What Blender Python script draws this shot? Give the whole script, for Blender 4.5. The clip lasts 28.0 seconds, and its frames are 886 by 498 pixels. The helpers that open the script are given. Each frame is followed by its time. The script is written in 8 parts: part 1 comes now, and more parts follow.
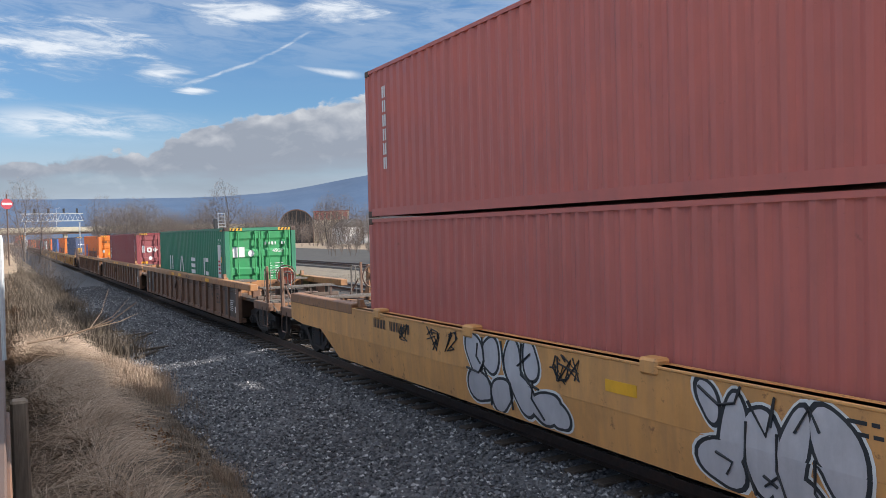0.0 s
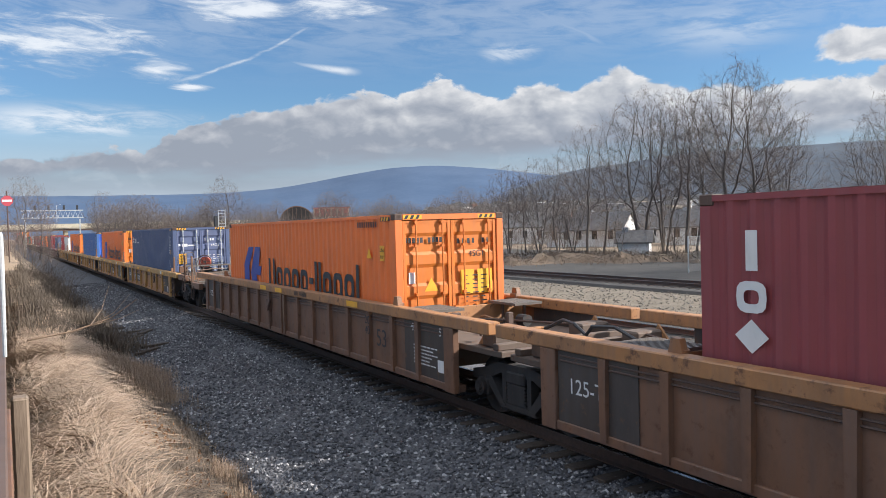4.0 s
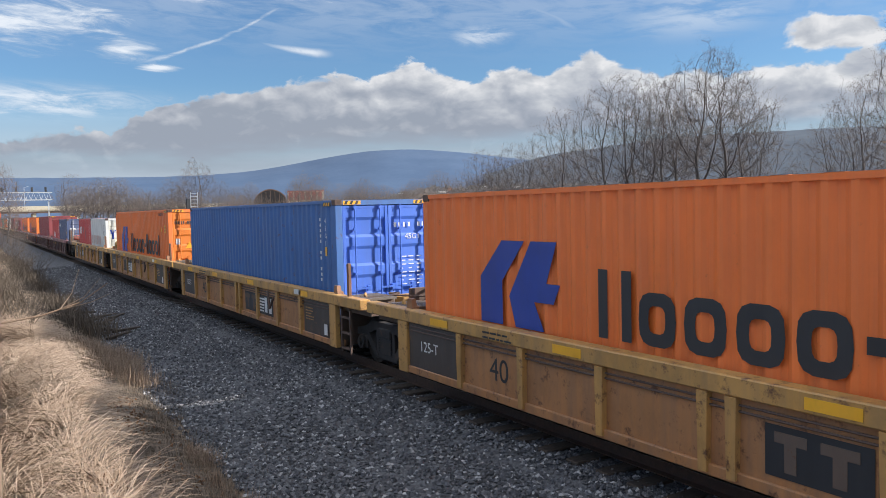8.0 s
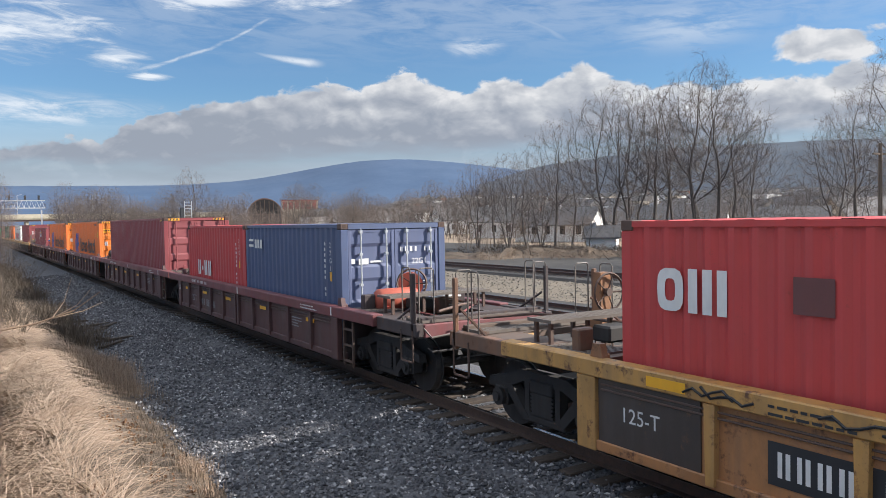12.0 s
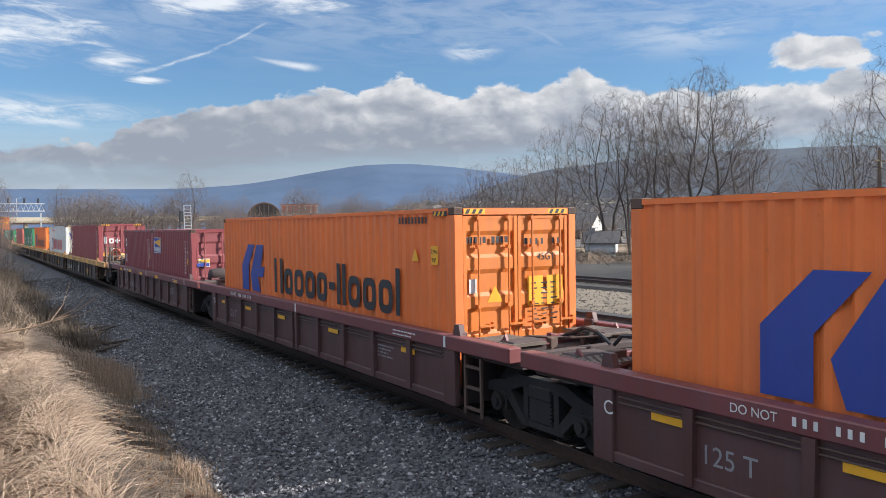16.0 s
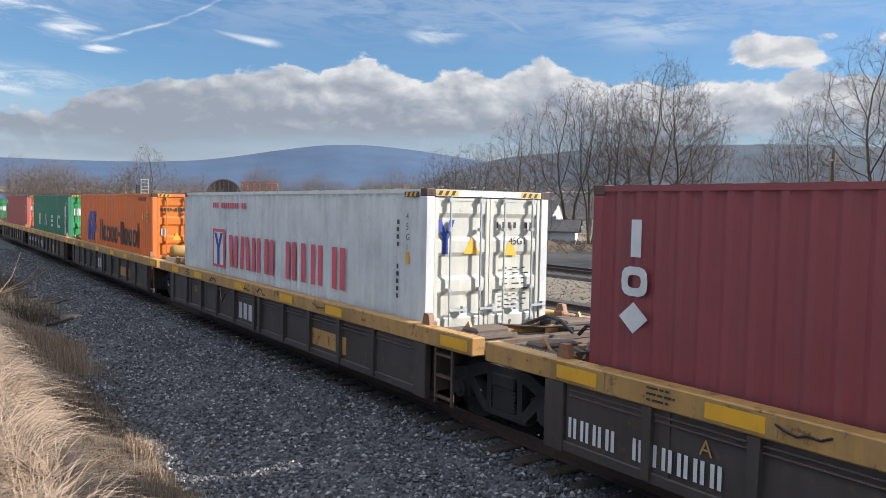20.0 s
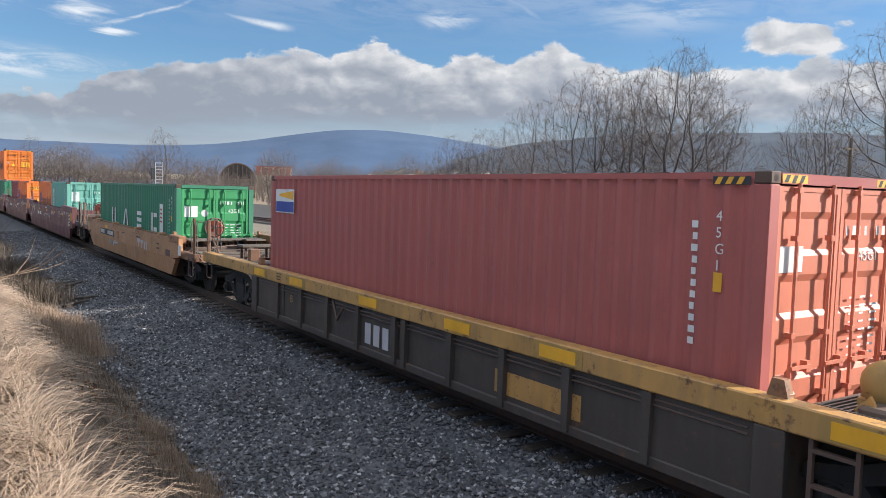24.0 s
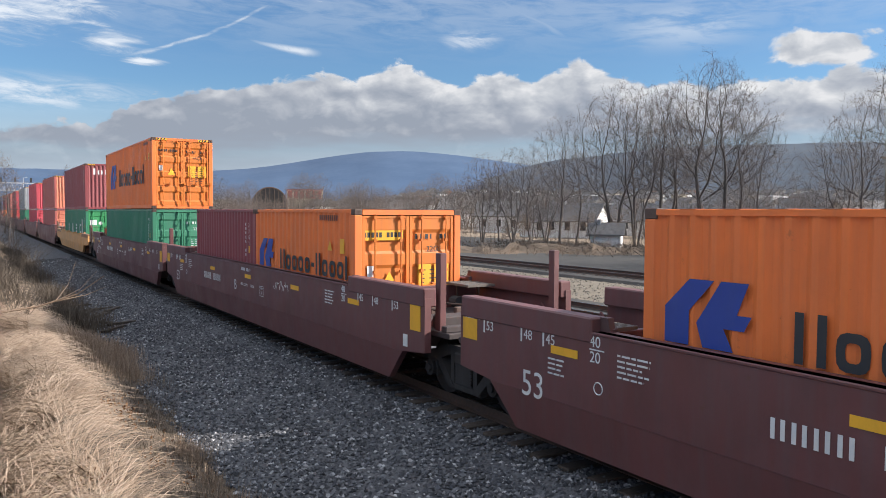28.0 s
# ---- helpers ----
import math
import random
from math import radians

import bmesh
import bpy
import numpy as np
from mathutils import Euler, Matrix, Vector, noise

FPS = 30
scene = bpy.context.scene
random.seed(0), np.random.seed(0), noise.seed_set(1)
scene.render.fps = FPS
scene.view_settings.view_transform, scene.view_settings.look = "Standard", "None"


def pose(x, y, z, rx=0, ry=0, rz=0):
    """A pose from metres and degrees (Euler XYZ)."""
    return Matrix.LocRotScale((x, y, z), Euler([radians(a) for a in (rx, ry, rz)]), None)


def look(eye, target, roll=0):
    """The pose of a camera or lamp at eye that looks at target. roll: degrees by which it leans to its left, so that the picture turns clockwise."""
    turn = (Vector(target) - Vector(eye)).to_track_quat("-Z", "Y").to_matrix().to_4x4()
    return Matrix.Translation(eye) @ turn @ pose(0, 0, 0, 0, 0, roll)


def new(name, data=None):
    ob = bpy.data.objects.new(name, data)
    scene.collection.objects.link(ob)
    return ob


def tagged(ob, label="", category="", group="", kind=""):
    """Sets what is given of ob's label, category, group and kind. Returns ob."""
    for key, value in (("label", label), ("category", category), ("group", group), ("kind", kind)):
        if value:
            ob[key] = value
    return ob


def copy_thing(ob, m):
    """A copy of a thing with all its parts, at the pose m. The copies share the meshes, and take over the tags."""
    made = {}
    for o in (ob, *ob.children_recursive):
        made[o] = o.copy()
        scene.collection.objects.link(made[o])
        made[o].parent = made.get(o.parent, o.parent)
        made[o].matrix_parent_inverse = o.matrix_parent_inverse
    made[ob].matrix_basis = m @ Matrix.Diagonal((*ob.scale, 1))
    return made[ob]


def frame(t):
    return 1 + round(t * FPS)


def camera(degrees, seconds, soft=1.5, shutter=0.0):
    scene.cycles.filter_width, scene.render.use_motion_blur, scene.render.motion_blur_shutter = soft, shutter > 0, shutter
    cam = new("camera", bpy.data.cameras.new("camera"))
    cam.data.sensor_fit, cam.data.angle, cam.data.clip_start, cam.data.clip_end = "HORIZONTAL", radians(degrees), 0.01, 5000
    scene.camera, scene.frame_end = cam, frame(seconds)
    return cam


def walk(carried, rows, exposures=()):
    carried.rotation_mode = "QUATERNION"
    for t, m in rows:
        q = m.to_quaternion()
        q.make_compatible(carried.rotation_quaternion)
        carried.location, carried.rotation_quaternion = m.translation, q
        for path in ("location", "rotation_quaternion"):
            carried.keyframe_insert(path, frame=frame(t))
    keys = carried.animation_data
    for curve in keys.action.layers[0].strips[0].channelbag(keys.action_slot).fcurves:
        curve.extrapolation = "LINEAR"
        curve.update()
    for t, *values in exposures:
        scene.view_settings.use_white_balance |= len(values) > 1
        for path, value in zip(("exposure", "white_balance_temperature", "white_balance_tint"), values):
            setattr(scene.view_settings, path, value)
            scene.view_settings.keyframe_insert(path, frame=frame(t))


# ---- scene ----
import collections

# The track runs along y, its centre at x = 7.6, rail tops at z = 0. The camera stands still by the line and turns a little.
cam = camera(59.47, 28.0, soft=0.8)
EYE = (0.0, 0.0, 3.0)
TURNS = [  # seconds, degrees right of the track's line, up, lean
    (0, 29.52, -1.42, -1.52), (0.5, 29.51, -1.47, -1.49), (1, 29.48, -1.53, -1.46), (1.5, 29.41, -1.54, -1.54), 
    (2, 29.30, -1.55, -1.63), (2.5, 29.23, -1.56, -1.68), (3, 29.20, -1.59, -1.71), (3.5, 29.26, -1.63, -1.66), 
    (5.5, 30.75, -1.98, -1.27), (6, 31.10, -2.22, -1.19), (6.5, 31.32, -2.47, -1.13), (7, 31.38, -2.71, -1.17), 
    (7.5, 31.36, -2.87, -1.26), (8, 31.32, -2.90, -1.34), (8.5, 31.30, -2.82, -1.36), (9, 31.35, -2.72, -1.30), 
    (9.5, 31.43, -2.60, -1.26), (10, 31.55, -2.52, -1.19), (10.5, 31.66, -2.45, -1.22), 
    (11, 31.76, -2.38, -1.22), (11.5, 31.78, -2.27, -1.18), (12, 31.77, -2.18, -1.10), 
    (12.5, 31.71, -2.08, -1.03), (14.5, 31.89, -1.90, -1.04), (15, 31.91, -1.87, -0.99), 
    (15.5, 31.89, -1.85, -0.93), (16, 31.83, -1.83, -0.86), (16.5, 31.78, -1.79, -0.77), 
    (17, 31.77, -1.81, -0.75), (17.5, 31.88, -1.85, -0.68), (18, 32.19, -1.87, -0.43), 
    (18.5, 32.71, -1.95, -0.07), (19, 33.35, -2.13, 0.42), (19.5, 34.09, -2.55, 0.79), 
    (20, 34.72, -3.01, 1.14), (20.5, 35.22, -3.51, 1.46), (21, 35.54, -4.01, 1.65), (21.5, 35.65, -4.35, 1.81), 
    (23.5, 34.12, -4.34, 1.72), (24, 33.82, -4.07, 1.65), (24.5, 33.54, -3.78, 1.45), (25, 33.19, -3.41, 1.27), 
    (25.5, 32.78, -3.10, 1.12), (26, 32.37, -2.89, 1.09), (26.5, 32.11, -2.76, 1.10), (27, 31.89, -2.71, 0.95), 
    (27.5, 31.68, -2.69, 0.73), (28, 31.48, -2.69, 0.35), 
]


def aim(yaw, up, lean):
    a, b = radians(yaw), radians(up)
    way = Vector((math.sin(a) * math.cos(b), math.cos(a) * math.cos(b), math.sin(b)))
    return look(EYE, Vector(EYE) + way * 10, lean)


walk(cam, [(t, aim(a, b, c)) for t, a, b, c in TURNS])

# ---- light ----
SUN = Vector((0.784, -0.433, 0.446)).normalized()
world = bpy.data.worlds.new("sky")
scene.world = world
world.use_nodes = True
wn, wl = world.node_tree.nodes, world.node_tree.links
sky = wn.new("ShaderNodeTexSky")
sky.sky_type = "NISHITA"
sky.sun_disc = False
sky.sun_elevation = math.asin(SUN.z)
sky.sun_rotation = math.atan2(SUN.x, SUN.y)
sky.air_density, sky.dust_density, sky.ozone_density = 1.1, 0.25, 2.6
wn["Background"].inputs["Strength"].default_value = 0.075
tone = wn.new("ShaderNodeMix")
tone.data_type, tone.blend_type = "RGBA", "MULTIPLY"
tone.inputs["Factor"].default_value = 1.0
tone.inputs["B"].default_value = (0.66, 0.86, 1.08, 1)
wl.new(sky.outputs["Color"], tone.inputs["A"])
wl.new(tone.outputs["Result"], wn["Background"].inputs["Color"])
sun = new("sun", bpy.data.lights.new("sun", "SUN"))
sun.data.energy, sun.data.angle, sun.data.color = 5.4, radians(0.5), (1.0, 0.945, 0.885)
sun.matrix_world = look(SUN * 200, (0, 0, 0))
scene.view_settings.exposure = 0.7


# ---- materials ----
def shader(name):
    m = bpy.data.materials.new(name)
    m.use_nodes = True
    nt = m.node_tree
    return m, nt, nt.nodes["Principled BSDF"]


def noise_node(nt, scale, detail=4.0, rough=0.6, coord="Object", stretch=(1, 1, 1), vary=False):
    tc = nt.nodes.new("ShaderNodeTexCoord")
    mp = nt.nodes.new("ShaderNodeMapping")
    if vary:
        oi = nt.nodes.new("ShaderNodeObjectInfo")
        vm = nt.nodes.new("ShaderNodeVectorMath")
        vm.operation = "SCALE"
        vm.inputs[0].default_value = (37.0, 61.0, 23.0)
        nt.links.new(oi.outputs["Random"], vm.inputs["Scale"])
        nt.links.new(vm.outputs["Vector"], mp.inputs["Location"])
    mp.inputs["Scale"].default_value = stretch
    n = nt.nodes.new("ShaderNodeTexNoise")
    n.inputs["Scale"].default_value, n.inputs["Detail"].default_value, n.inputs["Roughness"].default_value = scale, detail, rough
    nt.links.new(tc.outputs[coord], mp.inputs["Vector"])
    nt.links.new(mp.outputs["Vector"], n.inputs["Vector"])
    return n


def ramp(nt, fac, stops):
    r = nt.nodes.new("ShaderNodeValToRGB")
    e = r.color_ramp.elements
    while len(e) < len(stops):
        e.new(0.5)
    for el, (p, c) in zip(e, stops):
        el.position, el.color = p, (*c, 1) if len(c) == 3 else c
    nt.links.new(fac, r.inputs["Fac"])
    return r


def mixed(nt, fac, a, b, blend="MIX"):
    n = nt.nodes.new("ShaderNodeMix")
    n.data_type, n.blend_type = "RGBA", blend
    for sock, v in ((n.inputs["Factor"], fac), (n.inputs["A"], a), (n.inputs["B"], b)):
        if isinstance(v, (int, float)):
            sock.default_value = v
        elif isinstance(v, tuple):
            sock.default_value = (*v, 1)
        else:
            nt.links.new(v, sock)
    for s in n.outputs:
        if s.type == "RGBA":
            return s


def scalar(nt, op, a, b=0.0, c=0.0):
    n = nt.nodes.new("ShaderNodeMath")
    n.operation = op
    for k, v in enumerate((a, b, c)):
        if isinstance(v, (int, float)):
            n.inputs[k].default_value = v
        else:
            nt.links.new(v, n.inputs[k])
    return n.outputs[0]


def bump(nt, b, height, strength, distance=0.02):
    n = nt.nodes.new("ShaderNodeBump")
    n.inputs["Strength"].default_value, n.inputs["Distance"].default_value = strength, distance
    nt.links.new(height, n.inputs["Height"])
    nt.links.new(n.outputs["Normal"], b.inputs["Normal"])


def dark(c, k):
    return tuple(v * k for v in c)


def paint(name, rgb, wear=0.35, rust=(0.12, 0.055, 0.03), rough=0.5, streak=0.4, grime=0.35):
    """Weathered paint on steel: faded patches, streaks that run down, grime, rust spots; each piece differs."""
    m, nt, b = shader(name)
    big = noise_node(nt, 0.9, 5, 0.62, vary=True)
    run = noise_node(nt, 3.0, 4, 0.6, stretch=(2.2, 2.2, 0.16), vary=True)
    fine = noise_node(nt, 38, 3, 0.6)
    spots = noise_node(nt, 5.5, 6, 0.72, vary=True)
    soot = noise_node(nt, 1.7, 7, 0.7, stretch=(1, 1, 0.6), vary=True)
    c = mixed(nt, big.outputs["Fac"], dark(rgb, 0.78), tuple(min(1, v * 1.16 + 0.015) for v in rgb))
    k = ramp(nt, run.outputs["Fac"], ((0.42, (0, 0, 0)), (0.75, (1, 1, 1))))
    c = mixed(nt, scalar(nt, "MULTIPLY", k.outputs["Color"], streak), c, tuple(0.55 * v + 0.05 for v in rgb))
    g = ramp(nt, soot.outputs["Fac"], ((0.46, (0, 0, 0)), (0.70, (1, 1, 1))))
    c = mixed(nt, scalar(nt, "MULTIPLY", g.outputs["Color"], grime), c, tuple(0.35 * v + 0.02 for v in rgb))
    r = ramp(nt, spots.outputs["Fac"], ((0.68 - 0.14 * wear, (0, 0, 0)), (0.76 - 0.1 * wear, (1, 1, 1))))
    c = mixed(nt, scalar(nt, "MULTIPLY", r.outputs["Color"], min(1, wear * 1.6)), c, rust)
    nt.links.new(c, b.inputs["Base Color"])
    rr = ramp(nt, big.outputs["Fac"], ((0.3, (rough - 0.1,) * 3), (0.7, (rough + 0.18,) * 3)))
    nt.links.new(rr.outputs["Color"], b.inputs["Roughness"])
    bump(nt, b, fine.outputs["Fac"], 0.12, 0.004)
    return m


def grainy(name, a, c, scale=8, rough=0.85, stretch=(1, 1, 1), strength=0.4, distance=0.02, coord="Object", fine=6.0):
    """Two colours mixed by coarse and fine noise, with relief."""
    m, nt, b = shader(name)
    n1 = noise_node(nt, scale, 5, 0.65, coord, stretch)
    n2 = noise_node(nt, scale * fine, 4, 0.6, coord, stretch)
    f = scalar(nt, "MULTIPLY_ADD", n1.outputs["Fac"], 0.62, scalar(nt, "MULTIPLY", n2.outputs["Fac"], 0.38))
    r = ramp(nt, f, ((0.34, a), (0.66, c)))
    nt.links.new(r.outputs["Color"], b.inputs["Base Color"])
    b.inputs["Roughness"].default_value = rough
    bump(nt, b, f, strength, distance)
    return m


def islands(name, colours, rough=0.9, scale=20.0):
    """Each loose piece takes a tone of its own."""
    m, nt, b = shader(name)
    g = nt.nodes.new("ShaderNodeNewGeometry")
    r = ramp(nt, g.outputs["Random Per Island"], [(k / max(1, len(colours) - 1), c) for k, c in enumerate(colours)])
    n = noise_node(nt, scale, 3)
    c = mixed(nt, n.outputs["Fac"], r.outputs["Color"], mixed(nt, 0.5, r.outputs["Color"], (0, 0, 0)))
    nt.links.new(c, b.inputs["Base Color"])
    b.inputs["Roughness"].default_value = rough
    return m


PAINT = {
    "brown": paint("brown_paint", (0.49, 0.132, 0.106), 0.25, grime=0.12),
    "green": paint("green_paint", (0.030, 0.195, 0.105), 0.3, grime=0.14),
    # Door-end copy of the green, brightened for the sun on that face.
    "bright_green": paint("sunlit_green_paint", (0.03, 0.27, 0.09), 0.3, grime=0.14),
    "maroon": paint("maroon_paint", (0.26, 0.047, 0.053), 0.2, grime=0.14),
    "orange": paint("orange_paint", (0.86, 0.192, 0.034), 0.22, grime=0.14),
    "navy": paint("navy_paint", (0.068, 0.097, 0.19), 0.3, grime=0.14),
    "blue": paint("blue_paint", (0.045, 0.14, 0.38), 0.6, streak=0.6, grime=0.3),
    "white": paint("white_paint", (0.67, 0.68, 0.66), 0.28),
    "red": paint("red_paint", (0.52, 0.052, 0.05), 0.3, grime=0.14),
    # Sun on the door ends is worked into these tones of the side paints.
    "maroon_end": paint("sunlit_maroon_paint", (0.27, 0.065, 0.07), 0.2, grime=0.14),
    "navy_end": paint("sunlit_navy_paint", (0.10, 0.125, 0.225), 0.2, grime=0.14),
    "blue_end": paint("clean_sunlit_blue_paint", (0.05, 0.15, 0.58), 0.2, grime=0.14),
    "orange_end": paint("sunlit_orange_paint", (0.64, 0.178, 0.018), 0.18, grime=0.14),
    "white_end": paint("cream_white_paint", (0.60, 0.59, 0.52), 0.25),
    "salmon_end": paint("sunlit_salmon_paint", (0.60, 0.19, 0.11), 0.25, grime=0.14),
    "deck_brown": paint("grimy_deck_paint", (0.125, 0.085, 0.062), 0.8, rough=0.75),
    "deck_red": paint("grimy_red_deck_paint", (0.052, 0.034, 0.032), 0.6, rough=0.75),
    "salmon": paint("salmon_paint", (0.40, 0.10, 0.085), 0.3, grime=0.14),
    "teal": paint("teal_paint", (0.14, 0.40, 0.32), 0.32, grime=0.14),
    "pink": paint("faded_red_paint", (0.50, 0.06, 0.08), 0.2, grime=0.14),
    "grey": paint("grey_paint", (0.30, 0.31, 0.32), 0.3),
    "car_gold": paint("golden_car_paint", (0.68, 0.33, 0.105), 0.6, (0.22, 0.10, 0.045), streak=0.6, grime=0.35),
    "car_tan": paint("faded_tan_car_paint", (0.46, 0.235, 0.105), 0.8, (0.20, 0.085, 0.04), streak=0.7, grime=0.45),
    "car_end": paint("rust_stained_car_paint", (0.30, 0.135, 0.055), 0.9, (0.10, 0.05, 0.03), streak=0.8, grime=0.6),
    "car_yellow": paint("yellow_car_paint", (0.42, 0.192, 0.071), 0.9, streak=0.85, grime=0.6),
    "car_sill": paint("sill_yellow_paint", (0.53, 0.285, 0.08), 0.9, streak=0.8, grime=0.55),
    "car_rust": paint("rusty_car_paint", (0.19, 0.092, 0.05), 0.8, streak=0.8, grime=0.65),
    "car_maroon": paint("maroon_car_paint", (0.145, 0.048, 0.046), 0.4, streak=0.6),
    "car_red_sill": paint("red_sill_paint", (0.18, 0.047, 0.048), 0.6, streak=0.6),
    "car_dark": paint("dark_red_car_paint", (0.10, 0.043, 0.04), 0.45, streak=0.6, grime=0.5),
    "car_black": paint("black_car_paint", (0.062, 0.047, 0.039), 0.75, (0.13, 0.075, 0.045), streak=0.6, grime=0.5),
    "steel": paint("rusty_steel", (0.10, 0.058, 0.042), 0.6, rough=0.7),
    "truck": paint("truck_steel", (0.022, 0.019, 0.018), 0.5, rough=0.75),
    "mark_white": paint("white_marking", (0.72, 0.72, 0.70), 0.12, streak=0.15),
    "mark_black": paint("black_marking", (0.022, 0.024, 0.028), 0.1, streak=0.15),
    "mark_blue": paint("blue_marking", (0.02, 0.055, 0.32), 0.12, streak=0.2),
    "mark_yellow": paint("yellow_marking", (0.92, 0.44, 0.02), 0.12, streak=0.2),
    "mark_pink": paint("pink_marking", (0.70, 0.10, 0.13), 0.1, streak=0.2),
    "silver": paint("silver_spray", (0.52, 0.50, 0.52), 0.1, streak=0.35),
    "tank_yellow": paint("tank_yellow_paint", (0.42, 0.25, 0.07), 0.7, grime=0.7),
    "grate": paint("worn_grating", (0.14, 0.115, 0.095), 0.6, grime=0.5),
    "hose_red": paint("reel_red_paint", (0.45, 0.09, 0.05), 0.4),
    "galvanised": grainy("galvanised_steel", (0.34, 0.36, 0.37), (0.5, 0.52, 0.53), 6, 0.45, strength=0.1),
}
RAIL = grainy("rail_steel", (0.05, 0.035, 0.028), (0.10, 0.06, 0.045), 12, 0.6)
POLISH = grainy("polished_rail", (0.42, 0.42, 0.42), (0.55, 0.55, 0.54), 14, 0.25, strength=0.05)
POLISH.node_tree.nodes["Principled BSDF"].inputs["Metallic"].default_value = 1.0
TIE = grainy("weathered_tie", (0.03, 0.022, 0.018), (0.085, 0.065, 0.05), 5, 0.9, (1, 6, 6))
STONE = islands("ballast_stone", ((0.03, 0.031, 0.037), (0.13, 0.134, 0.152), (0.06, 0.062, 0.071), (0.22, 0.222, 0.24), (0.045, 0.047, 0.054), (0.17, 0.168, 0.178), (0.55, 0.545, 0.55)))
BALLAST = grainy("ballast_bed", (0.035, 0.0355, 0.040), (0.15, 0.150, 0.160), 11, 0.95, strength=0.9, distance=0.05, fine=3.0)
GRAVEL = grainy("lot_gravel", (0.10, 0.082, 0.06), (0.22, 0.18, 0.13), 1.2, 0.95, strength=0.5, distance=0.03, fine=14)
MEADOW = grainy("dry_meadow", (0.17, 0.125, 0.085), (0.40, 0.295, 0.20), 0.9, 0.95, strength=0.7, distance=0.05, fine=12)
# Darkened to stand in for shade between straws; plain earth elsewhere.
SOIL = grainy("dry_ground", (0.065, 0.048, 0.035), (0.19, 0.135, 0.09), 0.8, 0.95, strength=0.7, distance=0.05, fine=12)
STRAW = islands("dry_grass", ((0.35, 0.242, 0.162), (0.47, 0.345, 0.248), (0.23, 0.152, 0.10), (0.57, 0.44, 0.33), (0.41, 0.288, 0.198)))
STALK = islands("dead_stalk", ((0.085, 0.066, 0.05), (0.15, 0.115, 0.085), (0.115, 0.09, 0.068), (0.20, 0.155, 0.11)))
LEAF = islands("fallen_leaf", ((0.22, 0.09, 0.035), (0.30, 0.15, 0.06), (0.17, 0.08, 0.04)))
BARK = grainy("grey_bark", (0.06, 0.050, 0.044), (0.13, 0.11, 0.097), 3, 0.9, (4, 4, 1))
TWIG = islands("bare_twigs", ((0.17, 0.135, 0.118), (0.26, 0.205, 0.175), (0.21, 0.165, 0.142)))
SCRUB = islands("scrub_twigs", ((0.26, 0.19, 0.145), (0.34, 0.25, 0.185), (0.19, 0.145, 0.115), (0.40, 0.28, 0.19)))
WOODS = islands("far_bare_twigs", ((0.19, 0.15, 0.135), (0.25, 0.195, 0.165), (0.22, 0.185, 0.165), (0.27, 0.20, 0.155)))
# The blue of distant air is painted into both ridge colours.
RIDGE = grainy("hazed_wooded_ridge", (0.038, 0.078, 0.15), (0.062, 0.105, 0.18), 0.006, 1.0, strength=0.0, fine=9)
HILL = grainy("hazed_wooded_near_ridge", (0.030, 0.046, 0.070), (0.058, 0.074, 0.096), 0.02, 1.0, strength=0.0, fine=7)
ROADWAY = grainy("dark_cinders", (0.024, 0.022, 0.02), (0.062, 0.055, 0.049), 0.8, 0.95, strength=0.4, fine=14)
CONCRETE = grainy("concrete", (0.38, 0.34, 0.26), (0.55, 0.50, 0.38), 0.5, 0.85, strength=0.2, fine=8)
TIMBER = grainy("weathered_timber", (0.10, 0.07, 0.05), (0.24, 0.18, 0.13), 6, 0.9, (1, 1, 0.12), strength=0.6)
WALLPAINT = {
    "white": grainy("white_siding", (0.74, 0.73, 0.70), (0.88, 0.87, 0.84), 0.8, 0.8, strength=0.1),
    "tan": grainy("tan_siding", (0.42, 0.36, 0.27), (0.55, 0.48, 0.37), 0.8, 0.8, strength=0.1),
    "grey": grainy("grey_siding", (0.30, 0.31, 0.33), (0.42, 0.43, 0.44), 0.8, 0.8, strength=0.1),
    "brick": grainy("red_brick_wall", (0.22, 0.10, 0.07), (0.33, 0.16, 0.11), 2.5, 0.9, strength=0.2),
}
HILLSIDE = grainy("town_hillside", (0.10, 0.085, 0.075), (0.20, 0.165, 0.135), 0.03, 0.95, strength=0.3, fine=9)
ROOFING = grainy("asphalt_shingle", (0.11, 0.105, 0.105), (0.22, 0.21, 0.205), 2.5, 0.9)
GLASS, _nt, _b = shader("dark_window_glass")
_b.inputs["Base Color"].default_value, _b.inputs["Roughness"].default_value = (0.02, 0.025, 0.03, 1), 0.08
SHED = grainy("brown_metal_siding", (0.085, 0.058, 0.052), (0.12, 0.085, 0.075), 1.5, 0.6)
CABINET = paint("cabinet_green", (0.045, 0.25, 0.22), 0.25)


# ---- mesh helpers ----
MESHES = {}


def part(name, bm, material, parent=None, label="", at=None):
    """Link a bmesh (or a ready mesh) as one object under a thing or part."""
    if isinstance(bm, bpy.types.Mesh):
        me = bm
    else:
        me = bpy.data.meshes.new(name)
        bm.to_mesh(me)
        bm.free()
        me.materials.append(material)
    ob = new(name, me)
    if at is not None:
        ob.matrix_basis = at
    if parent is not None:
        ob.parent = parent
    if label:
        ob["label"] = label
    return ob


def cached(key, build, material):
    """A mesh that alike parts share."""
    if key not in MESHES:
        bm = bmesh.new()
        build(bm)
        me = bpy.data.meshes.new(str(key[0]) if isinstance(key, tuple) else key)
        bm.to_mesh(me)
        bm.free()
        me.materials.append(material)
        MESHES[key] = me
    return MESHES[key]


